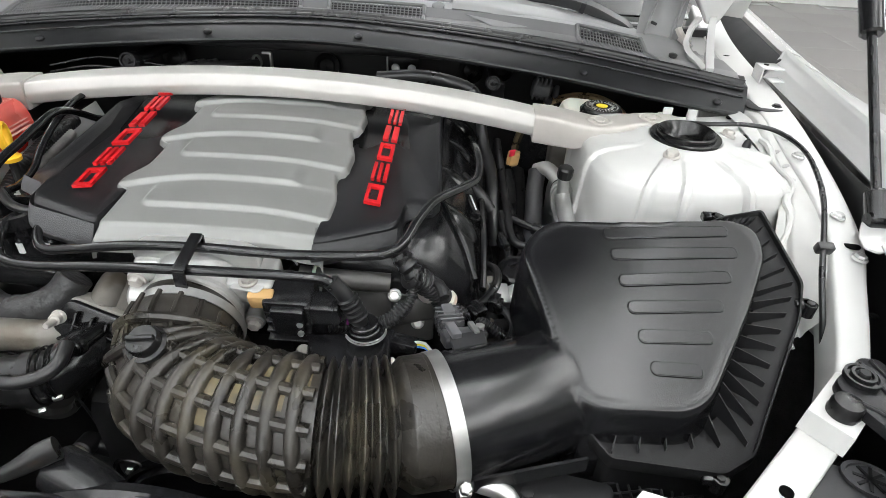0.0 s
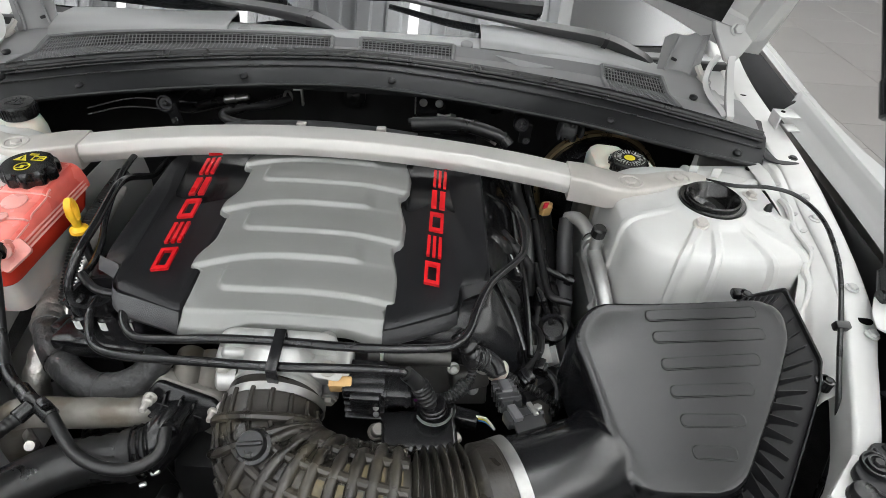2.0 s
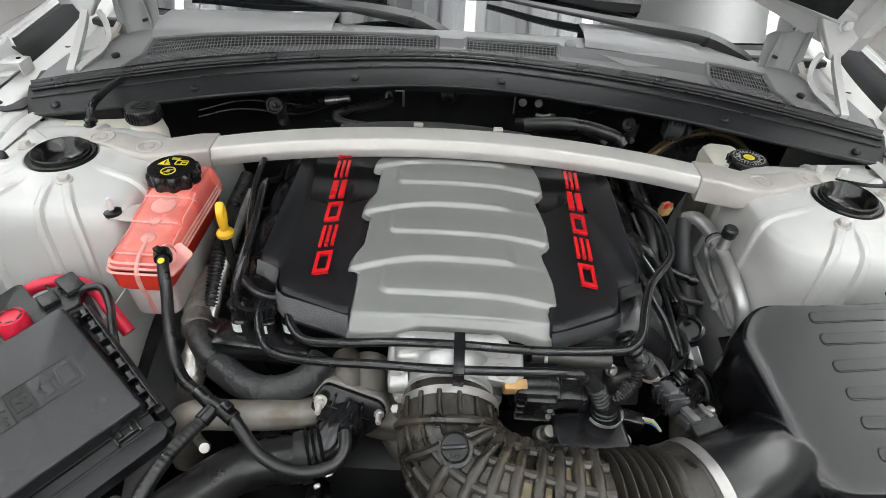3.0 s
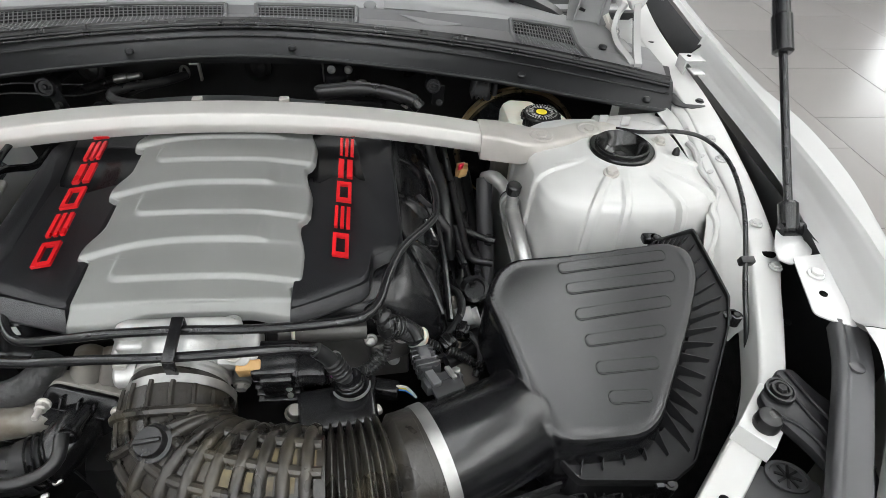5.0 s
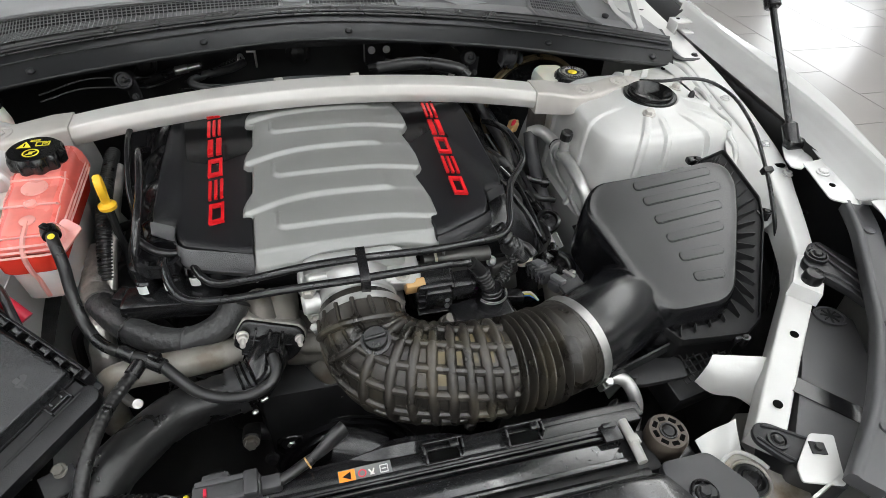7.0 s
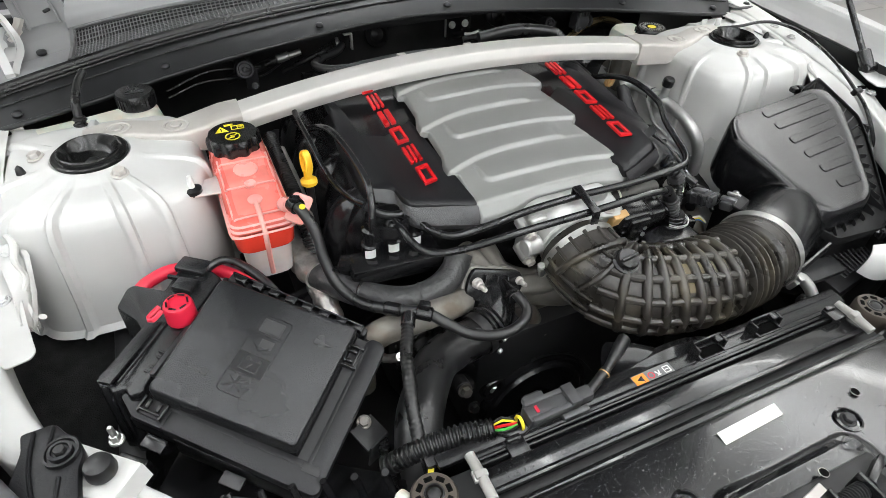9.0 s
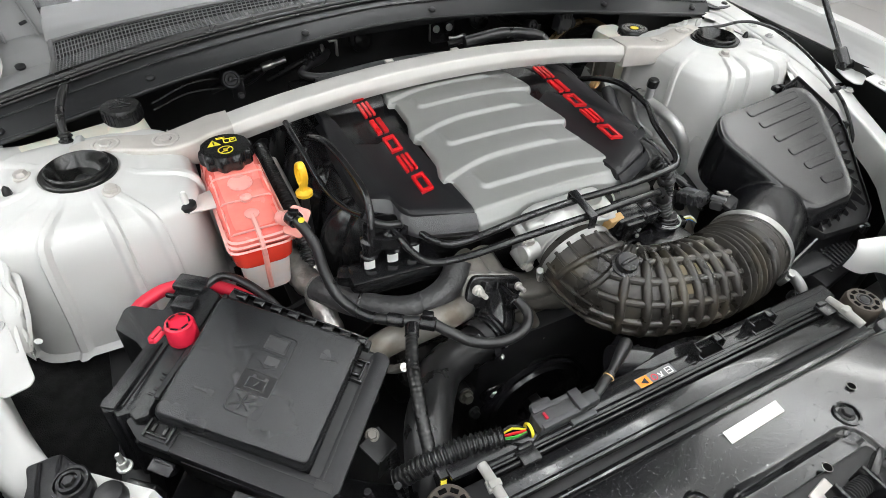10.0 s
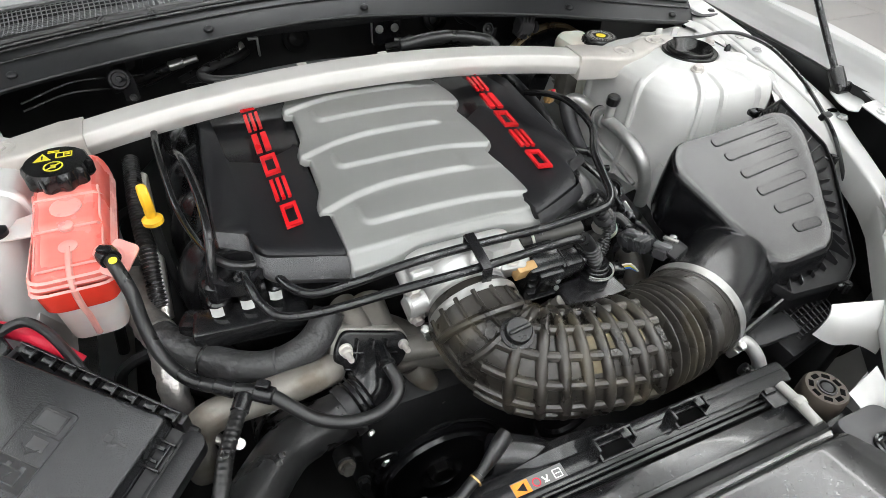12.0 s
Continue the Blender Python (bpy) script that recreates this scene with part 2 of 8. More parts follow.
def mirror(bm):
    bmesh.ops.transform(bm, matrix=Matrix.Diagonal((-1, 1, 1, 1)), verts=bm.verts)
    bmesh.ops.reverse_faces(bm, faces=bm.faces)
    return bm


def bevelled(bm, r, seg=2, angle=30):
    if r > 0:
        edges = [e for e in bm.edges if len(e.link_faces) == 2 and e.calc_face_angle(0) > radians(angle)]
        bmesh.ops.bevel(bm, geom=edges, offset=r, segments=seg, profile=0.5, affect="EDGES", clamp_overlap=True)
    return bm


def box(sx, sy, sz, m=None, r=0.003, seg=2):
    bm = bmesh.new()
    bmesh.ops.create_cube(bm, size=1)
    moved(bm, Matrix.Diagonal((sx, sy, sz, 1)))
    bevelled(bm, min(r, 0.45 * min(sx, sy, sz)), seg)
    return moved(bm, m) if m else bm


def rpoly(pts, r, n=5):
    """A closed outline with its corners rounded."""
    out, k = [], len(pts)
    rs = r if isinstance(r, (list, tuple)) else [r] * k
    for i in range(k):
        p, a, b = Vector(pts[i]), Vector(pts[i - 1]), Vector(pts[(i + 1) % k])
        da, db = (a - p), (b - p)
        d = min(rs[i], 0.48 * da.length, 0.48 * db.length)
        if d <= 1e-5:
            out.append(p.copy())
            continue
        a1, b1 = p + da.normalized() * d, p + db.normalized() * d
        for j in range(n + 1):
            s = j / n
            out.append(a1 * (1 - s) ** 2 + p * 2 * s * (1 - s) + b1 * s * s)
    return out


def loft(rings, cap0=True, cap1=True, closed=True):
    n = len(rings[0])
    verts = [tuple(v) for ring in rings for v in ring]
    faces = []
    for i in range(len(rings) - 1):
        for j in range(n if closed else n - 1):
            k = (j + 1) % n
            faces.append((i * n + j, i * n + k, (i + 1) * n + k, (i + 1) * n + j))
    if cap0:
        faces.append(tuple(reversed(range(n))))
    if cap1:
        faces.append(tuple(range((len(rings) - 1) * n, len(rings) * n)))
    return raw(verts, faces)


def prism(outline, z0, z1, m=None, r=0.0, seg=2):
    bm = loft([[(p[0], p[1], z0) for p in outline], [(p[0], p[1], z1) for p in outline]])
    bmesh.ops.recalc_face_normals(bm, faces=bm.faces)
    bevelled(bm, r, seg, 50)
    return moved(bm, m) if m else bm


def spline(pts, step=0.006):
    """A smooth line through the points (centripetal feel, plain Catmull-Rom), evenly cut."""
    P = [Vector(p) for p in pts]
    P = [P[0] * 2 - P[1]] + P + [P[-1] * 2 - P[-2]]
    out = []
    for i in range(1, len(P) - 2):
        a, b, c, d = P[i - 1:i + 3]
        n = max(2, int((c - b).length / step))
        for j in range(n):
            t = j / n
            out.append(0.5 * ((2 * b) + (c - a) * t + (2 * a - 5 * b + 4 * c - d) * t * t + (3 * b - a - 3 * c + d) * t ** 3))
    out.append(P[-2])
    return out


def frames(line):
    """Moving frames along a line, with little twist: place, side, up, tangent."""
    out, up = [], None
    for i, p in enumerate(line):
        t = (line[min(i + 1, len(line) - 1)] - line[max(i - 1, 0)]).normalized()
        if up is None:
            up = Vector((0, 0, 1)) if abs(t.z) < 0.9 else Vector((0, 1, 0))
        side = t.cross(up).normalized()
        up = side.cross(t).normalized()
        out.append((p, side, up, t))
    return out


def tube(pts, r, n=12, step=0.006, cap=True, smooth_line=True, width=1.0):
    line = spline(pts, step) if smooth_line else [Vector(p) for p in pts]
    fr = frames(line)
    rings = []
    for i, (p, s, u, t) in enumerate(fr):
        rad = r(i / (len(fr) - 1)) if callable(r) else r
        rings.append([p + (s * math.cos(a) * width + u * math.sin(a)) * rad for a in [2 * math.pi * k / n for k in range(n)]])
    return loft(rings, cap, cap)


def sweep(pts, section, step=0.008, smooth_line=True):
    """A section of (side, up) sizes, carried along a line."""
    fr = frames(spline(pts, step) if smooth_line else [Vector(p) for p in pts])
    return loft([[p + s * a + u * b for a, b in section] for p, s, u, t in fr])


def corrugated(pts, r, pitch=0.005, depth=0.0012, n=12):
    line = spline(pts, pitch / 4)
    fr = frames(line)
    rings = [[p + (s * math.cos(a) + u * math.sin(a)) * (r + depth * (1 if i % 4 in (1, 2) else -1)) for a in [2 * math.pi * k / n for k in range(n)]]
             for i, (p, s, u, t) in enumerate(fr)]
    return loft(rings)


def lathe(profile, n=32, m=None, cap0=True, cap1=True):
    rings = [[(r * math.cos(2 * math.pi * k / n), r * math.sin(2 * math.pi * k / n), z) for k in range(n)] for r, z in profile]
    bm = loft(rings, cap0, cap1)
    return moved(bm, m) if m else bm


def axis(at, direction):
    """A pose whose z runs along the direction."""
    return Matrix.Translation(at) @ Vector(direction).to_track_quat("Z", "Y").to_matrix().to_4x4()


def rod(a, b, r, n=16, bevel=0.0):
    a, b = Vector(a), Vector(b)
    h = (b - a).length
    e = min(bevel, r * 0.6, h * 0.4)
    prof = [(r - e, 0), (r, e), (r, h - e), (r - e, h)] if e else [(r, 0), (r, h)]
    return lathe(prof, n, axis(a, b - a))


def sheet(fn, nu, nv, thick=0.0):
    verts = [fn(i / nu, j / nv) for i in range(nu + 1) for j in range(nv + 1)]
    w = nv + 1
    bm = raw(verts, [(i * w + j, (i + 1) * w + j, (i + 1) * w + j + 1, i * w + j + 1) for i in range(nu) for j in range(nv)])
    if thick:
        bmesh.ops.recalc_face_normals(bm, faces=bm.faces)
        bmesh.ops.solidify(bm, geom=bm.faces[:], thickness=thick)
    return bm


def hexbolt(parent, at, direction=(0, 0, 1), r=0.008, h=0.006, material=None, name="bolt", label="", washer=True):
    m = axis(at, direction)
    bm = lathe([(r, 0), (r, h * 0.75), (r * 0.85, h)], 6, m)
    if washer:
        bm = merge(bm, lathe([(r * 1.32, -0.0008), (r * 1.32, 0.001), (r * 1.15, 0.0018)], 20, m))
    return part(name, bm, material or STEEL, parent, label, 25)


def lerp(a, b, s):
    return a + (b - a) * s


def curve_at(pts, s):
    """A place on an open polyline at s from 0 to 1, by its index."""
    k = s * (len(pts) - 1)
    i = min(int(k), len(pts) - 2)
    return Vector(pts[i]).lerp(Vector(pts[i + 1]), k - i)

# ---------------------------------------------------------------- showroom
def build_room():
    x0, x1, y0, y1 = -6.0, 6.0, -6.5, 6.5
    floor = solid("floor", box(x1 - x0, y1 - y0, 0.1, pose(0, 0, -0.053), 0), GROUT, "pale grey stone tile floor with thin joints", "floor", "structure")
    solid("ceiling", merge(*[box(0.16, y1 - y0, 0.06, pose(x0 + 0.2 + 0.3 * i, 0, CEILING + 0.03), 0.02, 1) for i in range(39)],
                           box(x1 - x0, y1 - y0, 0.1, pose(0, 0, CEILING + 0.11), 0)), CEILMETAL, "grey corrugated metal ceiling with long lights", "ceiling", "structure")
    solid("soffit", box(4.40, y1 - y0 - .02, .32, pose(3.79, 0, CEILING - .165), .004), WALLPAINT, "white painted lowered ceiling edge", "soffit", "structure")
    for nm, sx, sy, at in (("wall_north", 12.2, 0.12, (0, y1 + 0.06)), ("wall_south", 12.2, 0.12, (0, y0 - 0.06)),
                           ("wall_east", 0.12, 13, (x1 + 0.06, 0)), ("wall_west", 0.12, 13, (x0 - 0.06, 0))):
        solid(nm, box(sx, sy, CEILING + 0.1, pose(at[0], at[1], CEILING / 2), 0), WALLPAINT, "plain white painted showroom wall", "wall", "structure")
    # includes the two added fixtures that brighten the soffit
    for sx, sy in STRIPS:
        hang = HANG if sx < SOFFIT else HANG - .5
        fix = thing("ceiling_light", "long white linear ceiling light, switched on", "ceiling light", (sx, sy, CEILING), "ceiling lights")
        part("housing", box(0.05, 4.3, 0.02, pose(sx, sy, hang), 0.004), WALLPAINT, fix)
        for up in (.018, -.018):
            part("diffuser", box(0.09, 4.26, 0.014, pose(sx, sy, hang + up), 0.004), LIT, fix, "glowing white diffuser")
        for dy in (-1.6, 1.6):
            part("hanger", rod((sx, sy + dy, hang + .02), (sx, sy + dy, CEILING + .08 if sx < SOFFIT else CEILING - .30), .004, 8), WALLPAINT, fix)
    return floor


FLOOR = build_room()

# ---------------------------------------------------------------- car body
car = thing("car", "white car with its hood raised over the engine bay", "car")
TOWER = Vector((0.576, -0.018, 0))


def tower_mesh():
    prof = [(0.914, .045, .045, 2), (0.930, .0462, .0462, 2), (0.933, .050, .050, 2), (0.932, .058, .058, 2), (0.927, .069, .068, 2.1), (0.9245, .090, .084, 2.8), (0.9225, .112, .102, 3.6),
            (0.918, .126, .115, 4.0), (0.910, .1335, .122, 4.2), (0.895, .137, .127, 4.4), (0.86, .139, .131, 4.4), (0.80, .141, .136, 4.4), (0.755, .143, .142, 4.4), (0.748, .149, .150, 4.4)]
    ribs = [-14, -44, -68, -103, -121, -162, 150, 40, 90]
    n, rings = 420, []
    dense = []
    for i in range(len(prof) - 1):
        k = 3 if i > 3 else 1
        dense += [tuple(lerp(prof[i][c], prof[i + 1][c], j / k) for c in range(4)) for j in range(k)]
    dense.append(prof[-1])
    for z, a, b, e in dense:
        ring = []
        for k in range(n):
            w = 2 * math.pi * k / n
            c, s = math.cos(w), math.sin(w)
            aa = a * (1 - .17 * min(1, max(0, (a - .066) / .03)) * max(0, c) ** .7)
            r = (abs(c / aa) ** e + abs(s / b) ** e) ** (-1 / e)
            lift = 0
            if a > .066:
                for q in ribs:
                    d = (w - radians(q) + math.pi) % (2 * math.pi) - math.pi
                    lift += max(0, min(1, (.0072 - abs(d * r)) / .0036))
                fade = min(1, (a - .066) / 0.02)
                r += 0.0056 * lift * fade
                zz = z + 0.0036 * lift * fade * (1 if z > 0.89 else 0)
            else:
                zz = z
            ring.append((TOWER.x + r * c, TOWER.y + r * s, zz))
        rings.append(ring)
    return loft(rings, False, False)


def ring_sheet(rows, nu, nv):
    """A smooth sheet through rows of points of the same count."""
    def at(u, v):
        k = u * (len(rows) - 1)
        i = min(int(k), len(rows) - 2)
        f = k - i
        ids = [max(i - 1, 0), i, i + 1, min(i + 2, len(rows) - 1)]
        pts = [curve_at(rows[q], v) for q in ids]
        a, b, c, d = pts
        return 0.5 * ((2 * b) + (c - a) * f + (2 * a - 5 * b + 4 * c - d) * f * f + (3 * b - a - 3 * c + d) * f ** 3)
    return sheet(at, nu, nv)


def fender_rise(y):
    """The fender climbs towards the windscreen pillar."""
    return .04 * max(0, y) ** 1.6


# the joint between fender and bumper cover runs forward as it goes outward
SHUT = [(x, -.384 - .75 * (min(x, .80) - .704), z) for x, z in ((.709, .940), (.704, .947), (.709, .950), (.717, .953), (.726, .957), (.733, .961), (.740, .965), (.749, .967), (.771, .960), (.794, .938), (.824, .88), (.849, .78), (.859, .55), (.849, .2))]


def fender_mesh():
    rows = []
    for y, xi, xc in ((1.3, .914, .922), (.75, .876, .884), (.5, .856, .864), (.34, .841, .848), (.318, .839, .8465), (.300, .813, .845), (.285, .812, .843), (.245, .810, .840), (.11, .802, .827), (-.01, .793, .816), (-.14, .777, .800), (-.25, .750, .780), (-.30, .738, .768), (-.352, .722, .756)):
        h = fender_rise(y)
        # concave inner skirt that climbs from the lip to the crest
        w = xc - xi
        k = .16 if y > .31 else 1
        o = .022 * math.exp(-((y + .06) / .17) ** 2)
        rows.append([(xi + .006 * k, y, .969 - .051 * k + h)] + [(xi + w * f, y, .969 - (.969 - z) * k + h) for f, z in ((0, .925), (.12, .929), (.32, .936), (.54, .946), (.70, .956), (.84, .964), (1, .969))] + [(xc + .022 + o, y, .962 + h + o * .15), (xc + .045 + o, y, .940 + h), (xc + .075 + o * .8, y, .88), (xc + .10, y, .78), (xc + .11, y, .55), (xc + .10, y, .2)])
    rows.append(SHUT)
    return ring_sheet(rows, 80, 65)


def fascia_mesh():
    inner = [(.706, -.378, .955), (.697, -.44, .934), (.645, -.535, .915), (.570, -.625, .89), (.455, -.72, .875), (.25, -.81, .865), (0, -.835, .86)]
    rows = []
    for x, y, z in inner:
        f = min(1, max(0, (-.375 - y) / .22))
        d = Vector((1, 0, 0)).lerp(Vector((0.62 if x > .3 else 0.62 * x / .3, -0.75, 0)), f).normalized()
        rows.append([(x, y, z - .03), (x + d.x * .004, y + d.y * .004, z), (x + d.x * .045, y + d.y * .045, z + .006), (x + d.x * .09, y + d.y * .09, z - .012),
                     (x + d.x * .13, y + d.y * .13, z - .08), (x + d.x * .155, y + d.y * .155, z - .35), (x + d.x * .15, y + d.y * .15, .2)])
    rows[0] = [(x, y - .0011, z - .0002) for x, y, z in SHUT]
    rows[1] = [(x - .001 - .006 * f, y - .046 + .012 * f, z - .014 - .010 * f) for (x, y, z), f in zip(SHUT, [k / 13 for k in range(14)])]
    full = rows + [[(-a, b, c) for a, b, c in r] for r in reversed(rows[:-1])]
    return ring_sheet(full, 110, 65)


RAIL = [(.788, .62, .985), (.760, .40, .960), (.757, .15, .935), (.746, .02, .923), (.733, -.10, .910), (.714, -.205, .8965), (.690, -.27, .885), (.667, -.33, .874), (.642, -.385, .865), (.615, -.425, .858)]
RAIL_LEFT = [(.788, .62, .985), (.760, .40, .960), (.762, .15, .935), (.756, .02, .920), (.745, -.10, .900), (.730, -.205, .884), (.712, -.27, .877), (.692, -.33, .871), (.668, -.385, .866), (.640, -.425, .860)]
DIAG = [(.665, -.372, .856), (.60, -.437, .851), (.52, -.515, .840), (.45, -.585, .831), (.424, -.611, .828)]


def section(w, h, r=0.008):
    return [tuple(p) for p in rpoly([(-w / 2, -h), (w / 2, -h), (w / 2, 0), (-w / 2, 0)], [.001, .001, r, r], 4)]


def tapered(pts, w0, w1, h, r, step=0.01):
    """A rail whose section narrows along its line."""
    fr = frames(spline(pts, step))
    k = len(fr) - 1
    out = []
    for i, (p, s, u, t) in enumerate(fr):
        w = lerp(w0, w1, max(0, (i / k - .55) / .45))
        out.append([p + s * a + u * b for a, b in section(w, h, r)])
    return loft(out)


# a closed disc; its black colour stands for the depth's shade
def disc_hole(at, r, direction=(0, 0, 1)):
    return lathe([(r * .98, -.0012), (r, .0006), (r * .55, .0007)], 24, axis(at, direction))


def build_side(s):
    """One side of the bay; s is 1 or -1 (mirrored)."""
    flip = (lambda b: b) if s > 0 else mirror
    pt = lambda p: (p[0] * s, p[1], p[2])
    part("strut_tower", flip(tower_mesh()), BAYWHITE, car, "white pressed steel strut tower with ribs")
    part("fender", flip(fender_mesh()), WHITE, car, "glossy white painted front fender")

    APRON_IN = [(.690, .15, .915), (.686, .08, .920), (.684, 0, .919), (.678, -.10, .912), (.664, -.147, .890), (.634, -.225, .848), (.628, -.30, .81)]
    APRON_OUT = [(.750, .17, .928), (.745, .10, .926), (.734, .02, .921), (.722, -.09, .908), (.712, -.15, .901), (.692, -.24, .888), (.672, -.30, .874)]

    if s < 0:
        APRON_IN[3:] = [(.676, -.10, .910), (.658, -.145, .885), (.656, -.190, .862), (.659, -.228, .846)]
        APRON_OUT[3:] = [(.722, -.09, .908), (.690, -.150, .878), (.675, -.205, .8715), (.664, -.250, .8705)]

    def apron(u, v):
        p = curve_at(APRON_IN, u).lerp(curve_at(APRON_OUT, u), v)
        # a shallow pressed fold along the middle
        p.z += .004 * math.sin(math.pi * v) * math.sin(u * 11) - .006 * math.exp(-((v - .35 - .1 * math.sin(7 * u)) / .05) ** 2)
        return p
    drop = lambda u, v: (lerp(.690, .668, u) + .012 * v, lerp(-.13, -.30, u), lerp(.872 - .008 * u, lerp(.77, .815, u), v))
    part("inner_fender", flip(merge(sheet(apron, 48, 40), sheet(drop, 12, 8, .002)) if s > 0 else sheet(apron, 48, 40, .002)), BAYWHITE, car, "white painted inner fender panel")
    part("sealant_bead", flip(tube([curve_at(APRON_IN, .30 + .7 * k / 20) + Vector((.010 + .004 * math.sin(k * 1.3), -.004, .003)) for k in range(21)], lambda q: .0042 + .001 * math.sin(17 * q), 8, .01)), BAYWHITE, car, "white painted seam sealant")
    frame_rail = lambda u, v: (lerp(.462, .432, v) - .012 * math.sin(v * 6) - .03 * max(0, v - .8), lerp(.30, -.36, u), lerp(.800, .53, v))
    part("frame_rail", flip(sheet(frame_rail, 12, 14, .003)), PRIMER, car, "dull white painted frame rail beside the engine")
    rail = part("upper_rail", flip(tapered(RAIL, .052, .026, .05, .006) if s > 0 else tapered(RAIL_LEFT, .056, .040, .05, .012)), BAYWHITE, car, "white painted upper rail")
    if s < 0:
        wing = part("wing_panel", flip(sheet(lambda u, v: curve_at([(.772, -.02, .905), (.762, -.10, .890), (.747, -.205, .872), (.728, -.27, .864), (.708, -.33, .858), (.684, -.385, .852)], u) + Vector((.065 * v, -.008 * v, -.012 * v + .006 * math.sin(u * 14) * v)), 24, 6, .002)), BAYWHITE, car, "white pressed inner wing panel")
        part("inner_flange", flip(prism(rpoly([(.735, -.10), (.700, -.105), (.668, -.204), (.658, -.255), (.649, -.293), (.653, -.302), (.676, -.308), (.715, -.25), (.732, -.19)], [.004, .004, .01, .01, .004, .004, .004, .01, .01]), .866, .8685, None, .001)), BAYWHITE, car, "white pressed inner flange")
    low = (lambda b: b) if s > 0 else (lambda b: moved(b, pose(-.004, -.020, -.004)))
    brace = part("corner_rail", low(flip(sweep(DIAG, section(.034, .040, .004), .01))), BAYWHITE, car, "white painted diagonal corner rail")
    for p, r in (((.716, -.216, .8952), .0085), ((.694, -.315, .875), .0045)) if s > 0 else (((.694, -.333, .8712), .0065),):
        part("hole", flip(disc_hole(p, r, (0, .1, 1))), HOLE, rail)
    for p in ((.538, -.502, .8425), (.454, -.583, .8328)):
        part("hole", low(flip(disc_hole(p, .0055))), HOLE, brace)
    for p in ((.722, -.165, .9035), (.73, -.03, .919), (.712, -.24, .894), (.735, .02, .924)) if s > 0 else ((.687, -.200, .8682), (.741, -.13, .895), (.753, -.02, .914)):
        hexbolt(rail, pt(p), (0.1 * s, 0, 1), .0065, .005, WHITE, "weld_bolt")
    # plate that carries the hood rubber
    po = [(.622, -.390), (.573, -.439), (.598, -.468), (.626, -.440), (.640, -.402)] if s > 0 else [(.622, -.388), (.553, -.447), (.580, -.476), (.612, -.452), (.640, -.41)]
    plate = merge(prism(rpoly(po, [.004, .003, .003, .008, .004], 3), .865, .868, None, .001),
                  sheet(lambda u, v: (lerp(po[1][0], po[2][0], u) - .004 * v, lerp(po[1][1], po[2][1], u) - .003 * v, .867 - .018 * v), 4, 4, .003))
    part("rubber_plate", low(flip(plate)), BAYWHITE, car, "white bracket plate for a hood rubber")
    # lamp and hood side of the hinge
    part("bracket_flange", flip(prism(rpoly([(.712, -.256), (.757, -.251), (.748, -.30), (.732, -.352), (.720, -.368), (.704, -.360), (.684, -.346)], [.004, .001, .001, .002, .004, .004, .007]), .9225, .925, None, .001)), WHITE, car, "white fender flange with a bolt")
    hexbolt(car, pt((.722, -.287, .926)), (0, 0, 1), .0075, .005, WHITE)
    part("hole", flip(disc_hole((.712, -.318, .9255), .0045)), HOLE, car)
    part("fender_bracket", flip(merge(box(.036, .034, .003, pose(.783, .232, .966), .001), box(.003, .034, .035, pose(.766, .232, .950), .001), box(.022, .026, .003, pose(.784, .205, .952), .001))), WHITE, car, "white fender bracket")
    part("hole", flip(disc_hole((.778, .236, .968), .004)), HOLE, car)
    part("fender_lining", flip(sheet(lambda u, v: (lerp(.862, .745, u ** .62) + .03 * v, lerp(.7, -.40, u), lerp(.928 + fender_rise(lerp(.7, -.40, u)), .60, v)), 24, 6)), DARK, car, "black inside of the fender gap")
    part("fender_inside", flip(sheet(lambda u, v: (lerp(lerp(.796, .824, u), lerp(.838, .872, u), v ** .8), lerp(.304, .75, u), lerp(.915, .956, v) + fender_rise(lerp(.304, .75, u)) + .006 * math.sin(math.pi * v)), 24, 8, .002)), DULLBLACK, car, "black shield inside the fender")
    part("wheel_liner", flip(sheet(lambda u, v: (lerp(.42, .80, u), lerp(-.12, -.46, v), .735 - .10 * v - .06 * v * v + .012 * math.sin(9 * u + 5 * v)), 24, 20)), FELT, car, "black felt wheel arch liner")
    part("rear_gusset", flip(sheet(lambda u, v: Vector((.600, .150, .893)).lerp(Vector((.725, .125, .918)), u).lerp(Vector((.612, .055, .900)).lerp(Vector((.735, .05, .915)), u), v) + Vector((0, 0, .006 * math.sin(math.pi * u) * v)), 12, 8, .002)), BAYWHITE, car, "white pressed gusset behind the tower")
    part("hole", flip(disc_hole((.690, .118, .9145), .0045, (0, -.2, 1))), HOLE, car)
    # hinge
    bar = lambda w, h: [(-w, -h), (w, -h), (w, h), (-w, h)]
    horn = [(.716, .396, .996, .022, .010), (.708, .398, 1.010, .038, .014), (.694, .402, 1.030, .062, .018), (.676, .408, 1.058, .092, .022), (.655, .42, 1.10, .135, .026), (.630, .44, 1.15, .19, .03)]
    h = part("hood_hinge", flip(loft([[(p[0], p[1], z) for p in rpoly([(x, y + d), (x, y - d), (x + w, y - d * .6), (x + w, y + d)], .006, 3)] for x, y, z, w, d in horn])), WHITE, car, "white painted steel hood hinge")
    part("hinge_post", flip(sweep([(.730, .398, 1.006), (.712, .345, .992), (.690, .270, .974), (.6765, .213, .957)], bar(.0062, .006), .01)), WHITE, h)
    part("hinge_arm", flip(sweep([(.706, .398, 1.004), (.692, .388, .988), (.684, .372, .974), (.676, .35, .966), (.668, .30, .962), (.670, .250, .960), (.672, .222, .956)], bar(.0048, .0035), .008)), WHITE, h)
